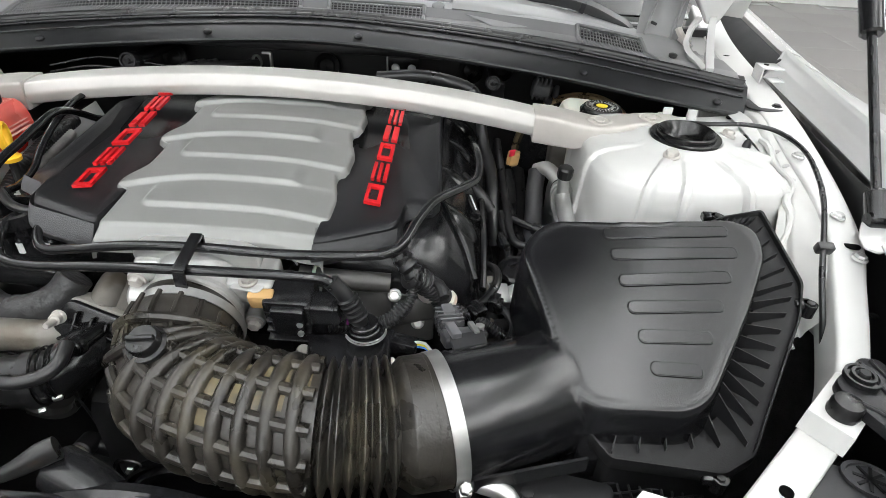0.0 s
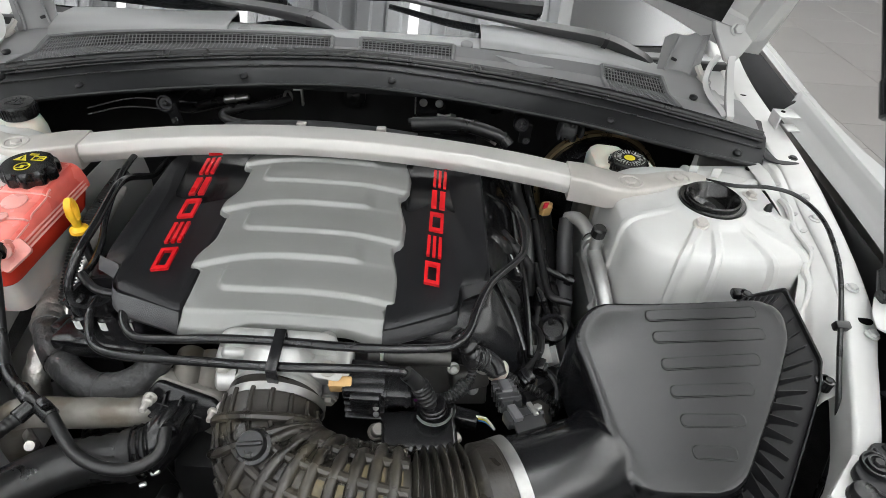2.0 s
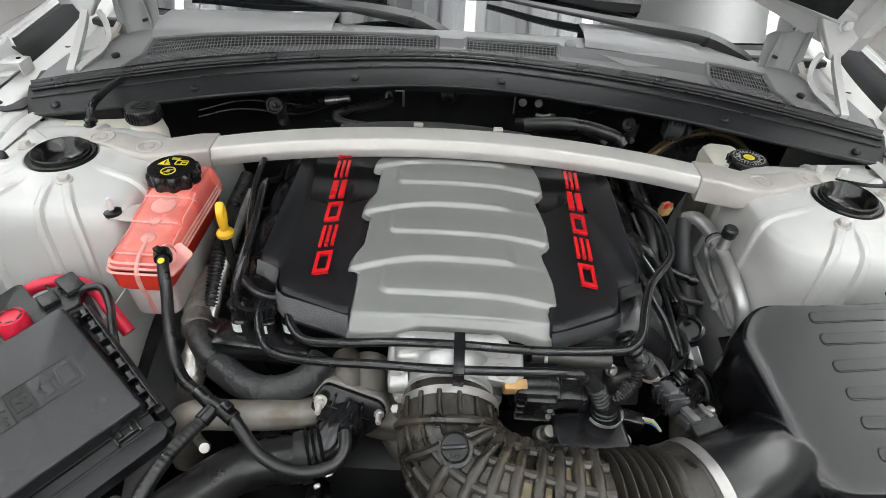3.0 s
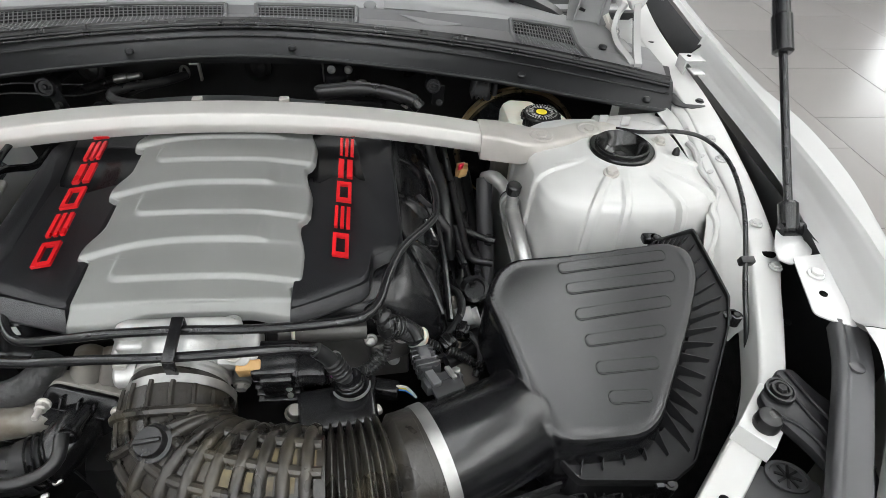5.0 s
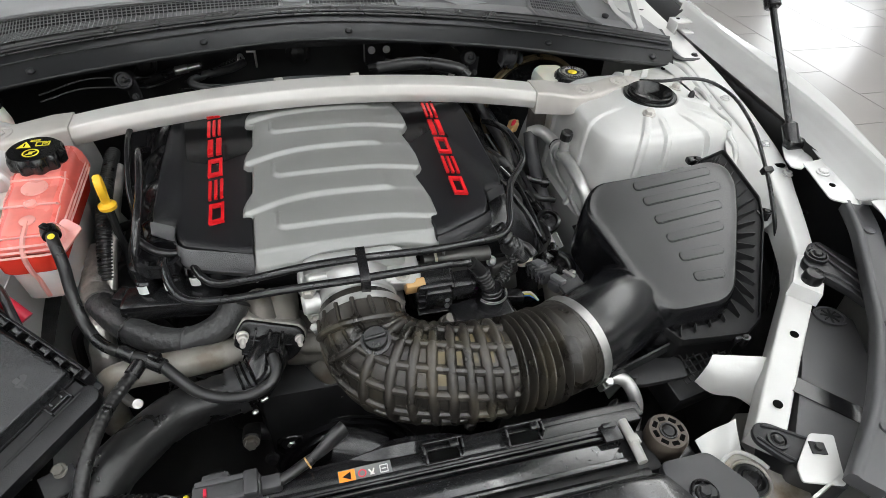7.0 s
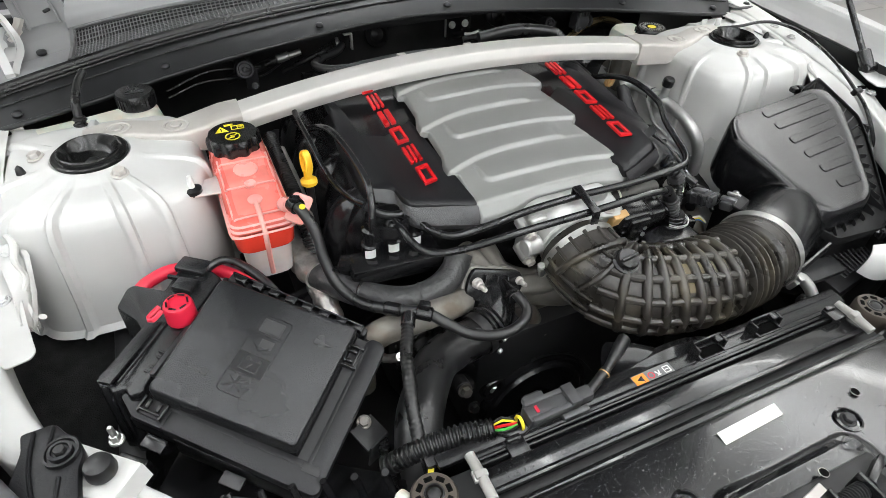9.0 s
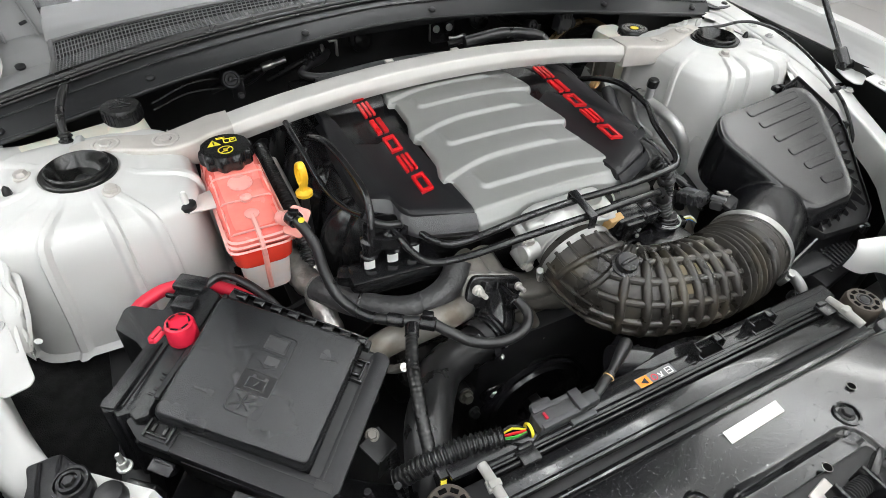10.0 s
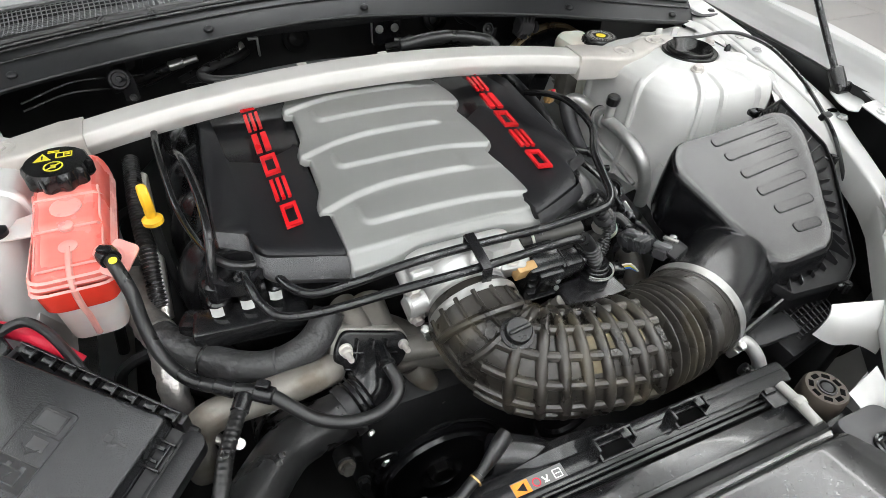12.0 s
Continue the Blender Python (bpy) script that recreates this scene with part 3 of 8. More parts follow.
    part("hinge_plate", flip(merge(box(.082, .30, .004, pose(.735, .35, .9505, 5, 0, 0), .0015), box(.03, .10, .016, pose(.690, .30, .944, 5, 0, 8), .005))), WHITE, h)
    part("hole", flip(disc_hole((.750, .339, .9528), .0065)), HOLE, h)
    hexbolt(h, pt((.716, .383, 1.062)), (0, -1, .3), .010, .010, WHITE)
    part("hinge_spring", flip(merge(sweep([(.668, .392, .985), (.676, .385, .972), (.690, .375, .962)], bar(.008, .003), .006), rod((.672, .386, .968), (.692, .372, .955), .005, 10, .001))), CASTGREY, h, "grey hinge link")
    cover = part("hinge_cover", flip(sheet(lambda u, v: Vector((.592, .398, .940)).lerp(Vector((.676, .392, .945)), u).lerp(Vector((.602, .432, 1.022)).lerp(Vector((.688, .418, 1.038)), u), v) + Vector((0, .014 * math.sin(3.1 * u) + .008 * u * u, .004 * math.sin(9 * u) * v)), 12, 10, .003)), PALECOWL, car, "grey plastic hinge cover")
    part("slot", flip(box(.013, .004, .006, pose(.628, .418, .985, 0, 20, 0), .002)), DARK, cover)
    part("fold", flip(merge(tube([(.606, .403, .945), (.616, .412, .985), (.628, .426, 1.028)], .0022, 8), tube([(.662, .401, .948), (.666, .410, .985), (.676, .418, 1.034)], .003, 8))), PALECOWL, cover)
    part("cover_foot", flip(box(.10, .012, .006, pose(.648, .392, .944, 0, -4, -4), .002)), COWLGREY, cover)
    # end bracket of the cowl seal
    eb = part("seal_bracket", flip(merge(prism(rpoly([(.715, .170), (.742, .158), (.772, .134), (.768, .112), (.738, .106), (.715, .120)], .006), .929, .932, None, .001))), SEALRUBBER, car, "dark grey bracket at the seal end")
    hexbolt(eb, pt((.763, .130, .932)), (0, 0, 1), .006, .004, DARK)
    # two small upright tabs and spot welds behind the strut tower
    for x, y in ((.572, .040), (.607, .036)):
        if s > 0:
            part("tower_tab", flip(box(.014, .003, .016, pose(x, y + .022, .936), .001)), WHITE, car)
    for x, y, z in ((.692, -.02, .915), (.690, -.058, .912), (.682, -.097, .910), (.668, -.147, .889), (.640, -.225, .849), (.700, .06, .918), (.695, -.16, .893)):
        part("spot_weld", flip(lathe([(.0045, 0), (.0042, .0008), (.0, .0012)], 14, axis((x + .012, y, z + .004), (-.5, 0, 1)), True, False)), WHITE, car)


build_side(1)
build_side(-1)
part("front_fascia", fascia_mesh(), WHITE, car, "white painted front bumper cover")
part("firewall", merge(box(1.5, .02, .55, pose(0, .445, .70), .005), box(1.3, .16, .02, pose(0, .36, .938), .005)), DARK, car, "black firewall behind the engine")
part("undertray", merge(box(1.4, 1.25, .02, pose(0, -.16, .40), .004), box(.03, .8, .34, pose(.52, -.1, .56), .004), box(.03, .8, .34, pose(-.60, -.1, .56), .004)), DARK, car, "black undertray below the engine")
part("chassis_foot", merge(*[box(.12, .3, .40, pose(a, -.1, .20), .01) for a in (-.65, .65)]), DARK, car, "dark chassis below the bay")

# hood, held up by its gas strut
HINGE_Y, HINGE_Z, OPEN = .43, 1.06, 56


def hood_point(x, d, lift):
    a = radians(OPEN)
    return (x, HINGE_Y - d * math.cos(a) + lift * math.sin(a), HINGE_Z + d * math.sin(a) + lift * math.cos(a))


def hood_outer(u, v):
    x = lerp(-.80, .80, u)
    w = 1 - .10 * v - .12 * v * v
    return hood_point(x * w, lerp(max(-.05, .16 - .26 * (2 * u - 1) ** 2), 1.18 - .16 * (2 * u - 1) ** 2, v), .03 - .05 * (2 * u - 1) ** 2)


hood = part("hood", sheet(hood_outer, 24, 18, .012), WHITE, car, "raised white hood")
part("hood_frame", merge(*[tube([hood_point(s * .76, .0, -.01), hood_point(s * .74, .4, -.01), hood_point(s * .70, .8, -.015), hood_point(s * .62, 1.05, -.02)], .035, 8, .03) for s in (1, -1)],
                         tube([hood_point(-.74, .02, -.01), hood_point(-.4, .14, .0), hood_point(0, .21, .0), hood_point(.4, .14, .0), hood_point(.74, .02, -.01)], .025, 8, .03)), WHITE, hood, "white inner frame of the hood")
part("hood_pad", sheet(lambda u, v: hood_point(lerp(-.645, .645, u) * (1 - .10 * v), lerp(.20 - .1 * (2 * u - 1) ** 2, 1.02 - .12 * (2 * u - 1) ** 2, v), -.02 - .012 * abs(math.sin(u * 12)) - .05 * (2 * u - 1) ** 2), 40, 20, .01), FELT, hood, "black insulation pad under the hood")

# windscreen and cowl


def screen_pt(u, v):
    x = lerp(-.74, .74, u)
    q = (2 * u - 1) ** 2
    y0, z0 = .405 + .15 * q, 1.000 - .03 * q
    d = v * .8
    return (x * (1 - .08 * v), y0 + d * .86 - .05 * q * v, z0 + d * .50)


part("windscreen", sheet(screen_pt, 30, 12, .005), GLASS, car, "dark glossy windscreen reflecting the ceiling lights")
part("roof", sheet(lambda u, v: (lerp(-.62, .62, u), 1.05 + v * 1.3, 1.39 + .05 * math.sin(math.pi * u) - .06 * v * v), 12, 10, .01), WHITE, car, "white roof")
part("cabin_side", merge(box(.03, .95, .5, pose(.74, 1.68, 1.1), .01), box(.03, .95, .5, pose(-.74, 1.68, 1.1), .01), box(1.6, 1.5, .03, pose(0, 1.4, .9), .01)), DARK, car, "dark cabin sides")

HALF_LOW = [(0, .248, .957), (.21, .228, .951), (.42, .194, .938), (.58, .150, .926), (.712, .118, .917)]
HALF_TOP = [(0, .332, .984), (.22, .318, .978), (.44, .280, .967), (.60, .226, .957), (.725, .165, .950)]
HALF_MID = [(0, .350, .986), (.22, .348, .981), (.44, .332, .970), (.60, .310, .950), (.75, .24, .944)]
HALF_MESH = [(0, .362, 1.0), (.22, .362, .997), (.44, .352, .986), (.60, .368, .960), (.75, .31, .945)]


def both(h):
    return [(-a, b, c) for a, b, c in reversed(h[1:])] + h


SEAL_LOW, SEAL_TOP, MESH_MID, MESH_TOP = both(HALF_LOW), both(HALF_TOP), both(HALF_MID), both(HALF_MESH)
BASE = [(-.76, .56, .952), (-.60, .500, .968), (-.46, .455, .991), (-.22, .418, 1.0), (0, .408, 1.003), (.22, .418, 1.0), (.46, .455, .991), (.60, .500, .968), (.76, .56, .952)]


def between(a, b, u, v, bulge=0.0, rise=(0, 0, 1)):
    k = u * (len(a) - 1)
    i = min(int(k), len(a) - 2)
    f = k - i

    def c(P):
        q = [Vector(P[max(i - 1, 0)]), Vector(P[i]), Vector(P[i + 1]), Vector(P[min(i + 2, len(P) - 1)])]
        return 0.5 * ((2 * q[1]) + (q[2] - q[0]) * f + (2 * q[0] - 5 * q[1] + 4 * q[2] - q[3]) * f * f + (3 * q[1] - q[0] - 3 * q[2] + q[3]) * f ** 3)
    p = c(a).lerp(c(b), v)
    return p + Vector(rise) * (bulge * math.sin(math.pi * v))


cowl = thing("cowl_cover", "grey plastic cowl cover with rubber seal under the windscreen", "cowl cover", (0, .3, .93))
part("rear_panel", sheet(lambda u, v: between(MESH_TOP, BASE, u, v, .006), 60, 8, .003), PALECOWL, cowl, "light grey plastic panel below the windscreen")
part("mesh_ledge", merge(sheet(lambda u, v: between(SEAL_TOP, MESH_MID, u, v, -.002), 60, 5, .002), sheet(lambda u, v: between(MESH_MID, MESH_TOP, u, v, 0), 60, 3, .002)), DARK, cowl, "black ledge below the mesh")
for u0, u1, tone in ((.018, .128, PALECOWL), (.475, .505, COWLGREY), (.605, .77, COWLGREY), (.872, .982, PALECOWL)):
    part("solid_panel", merge(sheet(lambda u, v: between(SEAL_TOP, MESH_MID, lerp(u0, u1, u), v) + Vector((0, -.002, .005)), 20, 5, .002), sheet(lambda u, v: between(MESH_MID, MESH_TOP, lerp(u0, u1, u), v) + Vector((0, -.003, .004)), 20, 3, .002)), tone, cowl, "grey plastic panel between the meshes")
# raised shoulders under the windscreen
RAISED = {1: ([(.236, .36, 1.002), (.306, .36, .998), (.375, .36, .983), (.431, .358, .980), (.517, .362, .982), (.56, .37, .972)], [(.236, .398, 1.019), (.306, .40, 1.015), (.375, .40, 1.008), (.431, .40, 1.001), (.517, .40, .982), (.56, .405, .970)]),
          -1: ([(.246, .358, 1.003), (.306, .358, 1.000), (.375, .356, .996), (.44, .352, .991), (.52, .358, .982), (.60, .366, .966)], [(.246, .40, 1.013), (.306, .405, 1.009), (.375, .41, 1.003), (.44, .41, .999), (.52, .415, .996), (.60, .42, .990)])}
for sd, (front, crest) in RAISED.items():
    rows = [[(x * sd, y, z) for x, y, z in front], [(x * sd, y * .7 + q[1] * .3, z * .45 + q[2] * .55) for (x, y, z), q in zip(front, crest)], [(x * sd, y, z) for x, y, z in crest], [(x * sd, y + .06, z - .002) for x, y, z in crest]]
    part("raised_shoulder", sheet(lambda u, v: curve_at([curve_at(r, u) for r in rows], v), 30, 12, .003), PALECOWL, cowl, "light grey raised shoulder of the cowl")
part("light_facet", sheet(lambda u, v: Vector((.262, .345, .9915)).lerp(Vector((.375, .342, .977)), u).lerp(Vector((.318, .336, .974)).lerp(Vector((.376, .341, .9765)), u), v) + Vector((0, -.004, .006)), 10, 6, .002), PALECOWL, cowl, "light grey sloping facet")
for sd in (1, -1):
    part("push_plug", lathe([(.0075, -.002), (.0078, .0015), (.005, .003), (.0, .0035)], 18, axis((.640 * sd, .300, .957), (0, -.25, 1)), True, False), SEALRUBBER, cowl)
seal = part("seal_strip", sheet(lambda u, v: between(SEAL_LOW, SEAL_TOP, u, v, .004), 80, 6, .006), SEALRUBBER, cowl, "dark rubber seal strip with push plugs")
for lift, w, rad in ((.0, .97, .0065), (.004, .84, .0035), (.004, .74, .0022), (.003, .5, .0016)):
    part("seal_bead", tube([between(SEAL_LOW, SEAL_TOP, .01 + .98 * i / 40, w) + Vector((0, 0, .004 + lift * .5)) for i in range(41)], rad, 8, .02), RUBBER, seal)
part("seal_lip", tube([between(SEAL_LOW, SEAL_TOP, .005 + .99 * i / 40, 0.02) for i in range(41)], .004, 8, .02), SEALRUBBER, seal)
for u in (.05, .225, .39, .545, .78, .95):
    p = between(SEAL_LOW, SEAL_TOP, u, .22)
    part("push_plug", lathe([(.0070, -.002), (.0072, .001), (.005, .003), (.002, .0035)], 16, axis(p + Vector((0, -.001, .0045)), (0, -.25, 1))), SEALRUBBER, seal)


def grille(u0, u1, a, b, v0, v1, nu, nv):
    """Crossing thin bars over a stretch of the cowl."""
    bars = []
    for i in range(nu + 1):
        u = lerp(u0, u1, i / nu)
        bars.append(tube([between(a, b, u, v0) + Vector((0, -.003, .004)), between(a, b, u, (v0 + v1) / 2) + Vector((0, -.003, .004)), between(a, b, u, v1) + Vector((0, -.003, .004))], .0010, 4, 1))
    for j in range(nv + 1):
        v = lerp(v0, v1, j / nv)
        bars.append(tube([between(a, b, lerp(u0, u1, k / 24), v) + Vector((0, -.003, .004)) for k in range(25)], .0009, 4, 1))
    return merge(*bars)


for u0, u1, n in ((.13, .475, 80), (.505, .605, 24), (.77, .87, 22)):
    part("mesh", grille(u0, u1, SEAL_TOP, MESH_MID, .1, 1.0, n, 10 if u1 < .3 or u0 > .7 else 7), COWLGREY, cowl, "grey plastic mesh ledge")
    part("mesh", grille(u0, u1, MESH_MID, MESH_TOP, .0, 1.0, n, 4), COWLGREY, cowl, "grey plastic mesh face")
for u in (.13, .475, .505, .605, .77, .87):
    q = [between(SEAL_TOP, MESH_MID, u, .1 + .3 * k) + Vector((0, -.003, .006)) for k in range(4)] + [between(MESH_MID, MESH_TOP, u, .5) + Vector((0, -.004, .006)), between(MESH_MID, MESH_TOP, u, 1) + Vector((0, -.004, .006))]
    part("mesh_border", tube(q, .0042, 6, .01), COWLGREY, cowl, "moulded border of the mesh")
for u0, u1 in ((.13, .475), (.505, .605), (.77, .87)):
    part("mesh_border", tube([between(MESH_MID, MESH_TOP, lerp(u0, u1, k / 20), 1.0) + Vector((0, -.003, .006)) for k in range(21)], .0036, 6, .02), COWLGREY, cowl, "moulded border of the mesh")
for x in (-.215, .21):
    part("screw", lathe([(.012, 0), (.012, .004), (.008, .006)], 16, axis((x, .372, 1.0), (0, -.3, 1))), COWLGREY, cowl)


def bar_along(line, sizes):
    """A bar with a broad flat top along a line; sizes give its width and depth."""
    rings = []
    for i, p in enumerate(line):
        p = Vector(p)
        d = (Vector(line[min(i + 1, len(line) - 1)]) - Vector(line[max(i - 1, 0)])).normalized()
        across = d.cross(Vector((0, -.35, 1))).normalized()
        up = across.cross(d)
        w, h = curve_at([(a, b, 0) for a, b in sizes], i / (len(line) - 1)).xy
        rings.append([tuple(p + across * a * w / 2 + up * b * h) for a, b in ((-1, -1), (1, -1), (1, -.35), (.72, 0), (-.72, 0), (-1, -.35))])
    return loft(rings)


def wiper(arm, sizes, blade):
    w = thing("wiper", "black windscreen wiper arm with its blade", "wiper", arm[0], "windscreen wipers")
    line = spline(arm, .012)
    a = part("arm", bar_along(line, sizes), WIPERGREY, w, "satin dark grey arm")
    part("pivot_cover", lathe([(.019, -.022), (.020, .0), (.017, .008), (.009, .012), (.0, .0125)], 24, axis(Vector(arm[0]) + Vector((0, .002, -.004)), (0, -.3, 1)), True, False), DULLBLACK, a)
    part("knuckle", bar_along(line[int(len(line) * .20):int(len(line) * .25)], ((.028, .019), (.028, .019))), DULLBLACK, a)
    part("spring", tube([Vector(line[k]) + Vector((0, .004, -.012)) for k in range(int(len(line) * .25), int(len(line) * .55), 2)], .0035, 8), DARK, a)
    b = part("blade", sweep(blade, [(-.005, -.010), (.005, -.010), (.003, .012), (-.003, .012)], .03), RUBBER, w, "black rubber blade")
    part("blade_spoiler", sweep([Vector(p) + Vector((0, -.004, .012)) for p in blade], [(-.009, -.002), (.009, -.002), (.002, .006), (-.002, .006)], .03), SATIN, b)


wiper([(.604, .43, .962), (.580, .432, .980), (.556, .435, .991), (.506, .44, 1.010), (.446, .44, 1.021), (.313, .445, 1.032), (.175, .45, 1.047), (.05, .47, 1.058)], ((.024, .016), (.027, .017), (.024, .015), (.017, .008), (.014, .006), (.010, .005)),
      [(-.155, .50, 1.030), (-.015, .49, 1.036), (.147, .50, 1.044), (.363, .50, 1.040)])
wiper([(-.003, .392, .988), (-.030, .398, 1.004), (-.076, .405, 1.025), (-.115, .41, 1.032), (-.19, .415, 1.039), (-.294, .42, 1.044), (-.45, .46, 1.050)], ((.024, .016), (.028, .018), (.024, .015), (.016, .008), (.013, .006), (.010, .005)),
      [(-.62, .55, 1.045), (-.40, .49, 1.045), (-.15, .46, 1.035)])

# ---------------------------------------------------------------- strut mounts, brace
for s in (1, -1):
    mt = thing("strut_mount", "glossy black rubber strut mount in the tower top", "strut mount", (TOWER.x * s, TOWER.y, .93), "strut mounts")
    m = pose(TOWER.x * s, TOWER.y, 0)
    part("cap", lathe([(.0460, .926), (.0475, .935), (.0455, .9365), (.040, .9365), (.0395, .9405), (.0375, .942), (.0355, .9405), (.032, .931), (.027, .925), (.022, .922), (.0, .922)], 64, m, False, False), mat("gloss_black_rubber" if s > 0 else "gloss_black_rubber_", (.008, .008, .008), .2, vary=.1, bump=0), mt)
    part("nut", lathe([(.010, .905), (.010, .922), (.006, .925)], 6, m), DARK, mt)
    for q, mate in ((-118, CASTGREY), (20, CASTGREY)):
        w = radians(q) if s > 0 else math.pi - radians(q)
        hexbolt(mt, (TOWER.x * s + .071 * math.cos(w), TOWER.y + .066 * math.sin(w), .929), (math.cos(w) * .2, math.sin(w) * .2, 1), .0085, .008, mate)
    w = radians(-5) if s > 0 else math.pi - radians(-5)
    part("clip", lathe([(.006, .926), (.0045, .934), (.001, .938)], 10, pose(TOWER.x * s + .083 * math.cos(w), TOWER.y + .083 * math.sin(w), 0)), RUBBER, mt)

brace = thing("strut_brace", "silver aluminium strut tower brace spanning the engine bay", "strut brace", (0, .05, .93))


def brace_line(x):
    q = (x / .385) ** 2
    return Vector((x, .056 - .016 * q, .9635 - .030 * q))


part("bar", sweep([brace_line(lerp(-.385, .385, i / 14)) for i in range(15)],
                  [tuple(p) for p in rpoly([(-.022, -.031), (.019, -.033), (.026, -.016), (.021, .0), (-.019, .0), (-.024, -.012)], .0032, 3)], .012), SILVER, brace, "silver curved aluminium tube")
for s in (1, -1):
    # arm from the tube to the tower
    st = []
    for x, yf, yb, zt, th in ((.372, .012, .066, .938, .042), (.40, .006, .064, .937, .042), (.43, -.006, .054, .935, .038), (.46, -.006, .047, .932, .028), (.49, .0, .048, .933, .016), (.52, .010, .054, .936, .010), (.548, .016, .058, .937, .009), (.572, .026, .055, .937, .008), (.585, .036, .048, .936, .006)):
        ring = rpoly([(yf, zt - th), (yb, zt - th), (yb, zt), (yf, zt)], [.003, .003, .006, .006], 3)
        st.append([(x * s, p[0], p[1]) for p in ring])
    part("end_arm", loft(st), CASTGREY, brace, "cast grey aluminium end arm")
    for x, y, z in ((.464, .020, .933), (.540, .032, .937)):
        part("bolt_recess", lathe([(.0190, -.0005), (.0172, .0010), (.0150, .0006), (.0128, -.0035), (.0, -.0035)], 28, pose(x * s, y, z + .0006), True, False), CASTGREY, brace, "round bolt recess")
        part("bolt", lathe([(.0085, 0), (.0085, .0035), (.007, .0045)], 6, pose(x * s, y, z - .0022)), CASTGREY, brace)

# ---------------------------------------------------------------- engine top
engine = thing("engine", "dark engine block with black plastic intake manifold", "engine", (0, 0, .42))


def cover_z(y):
    return .916 + .092 * y


manifold = loft([[(x, p[0], p[1]) for p in rpoly([(-.235, .70), (.22, .70), (.22, .90), (.05, .905), (-.20, .875), (-.235, .84)], .03, 4)] for x in (-.240, -.235, -.225, .220, .230, .234)])
part("intake_manifold", manifold, SATIN, engine, "black plastic intake manifold")
part("block", merge(box(.46, .55, .30, pose(0, .05, .57), .03), box(.30, .16, .26, pose(0, -.28, .58), .03)), DARK, engine, "dark engine block")
for s in (1, -1):
    part("valve_cover", merge(box(.10, .50, .10, pose(.30 * s, .03, .70, 0, 40 * s, 0), .02, 3), *[tube([(.33 * s, -.17 + .11 * i, .73), (.40 * s, -.17 + .11 * i, .70), (.42 * s, -.17 + .11 * i, .62)], .008, 8) for i in range(4)]), DARK, engine)
    for i in range(4):
        part("runner", tube([(.20 * s, -.15 + .1 * i, .86), (.262 * s, -.15 + .1 * i, .83), (.275 * s, -.15 + .1 * i, .76), (.25 * s, -.15 + .1 * i, .69)], .034, 14), SATIN, engine)
part("manifold_shoulder", loft([[(p[0] - q * .6, y, p[1]) for p in rpoly([(.10, .70), (.318, .70), (.314, .775 - q), (.296, .832 - q), (.262, .868 - q), (.236, .882 - q), (.10, .882 - q)], .014, 4)] for y, q in ((-.258, .040), (-.250, .020), (-.238, .007), (-.215, 0), (-.12, 0), (.05, -.002), (.13, .0), (.145, .01))]), SATIN, engine, "black moulded manifold shoulder")
part("shoulder_ridge", tube([(.246, -.135, .8795), (.262, -.170, .871), (.281, -.205, .852), (.296, -.238, .828)], .0035, 8), SATIN, engine)
part("shoulder_edge", tube([(.299, .05, .838), (.303, -.06, .835), (.306, -.15, .828), (.306, -.235, .812)], .0045, 8), SATIN, engine)
part("manifold_shoulder", loft([[(-p[0], y, p[1]) for p in rpoly([(.10, .70), (.285 - q, .70), (.285 - q, .83 - q), (.25 - q, .885 - q), (.10, .885 - q)], .03, 4)] for y, q in ((-.214, .03), (-.204, .010), (-.188, 0), (.12, 0), (.14, .01))]), SATIN, engine)
# pulleys and belt on the front
part("grooved_pulley", lathe([(.014, .010), (.018, .016), (.030, .006), (.040, .008), (.044, .016), (.050, .016), (.0505, .014)] + [(.0505 - .003 * (k % 2), .012 - .0022 * k) for k in range(13)] + [(.050, -.018), (.03, -.018)], 48, axis((-.214, -.315, .69), (0, -1, .05))), PULLEY, engine, "black grooved belt pulley")
for x, y, z, r in ((-.112, -.352, .586, .024), (.16, -.38, .58, .05), (.10, -.39, .46, .05)):
    idler = part("pulley", lathe([(r * .40, .004), (r * .55, .002), (r * .72, .004), (r * .80, .010), (r * .92, .011), (r, .008), (r * .985, 0), (r, -.010), (r * .9, -.014), (r * .3, -.014)], 40, axis((x, y, z), (0, -1, .06)), True, False), SATIN, engine, "black belt pulley")
    hexbolt(idler, (x, y - .003, z), (0, -1, .06), min(.0085, r * .36), .008, STEEL)
damper = part("crank_damper", lathe([(.030, .0), (.034, .012), (.050, .006), (.072, .006), (.078, .014), (.086, .015), (.090, .008), (.094, .008), (.098, .014), (.101, .012), (.101, -.02), (.05, -.02)], 72, axis((-.035, -.362, .525), (0, -1, .04))), SATIN, engine, "large black crankshaft damper")
part("hub_bolt", lathe([(.018, 0), (.018, .014), (.015, .016)], 6, axis((-.035, -.362, .525), (0, -1, .04))), DARK, damper)
belt = part("belt", merge(*[tube([(-.262 - d, -.332, .70), (-.24, -.334, .748 + d), (-.21, -.336, .752 + d), (-.165, -.338, .70 + d), (-.128, -.350, .612 + d), (-.10, -.352, .612 + d), (-.06, -.358, .628 + d), (-.02, -.360, .630 + d), (.04, -.362, .600 + d), (.085, -.366, .54)], .0016, 6, .01) for d in (0, .0012)]), RUBBER, engine, "black ribbed belt")
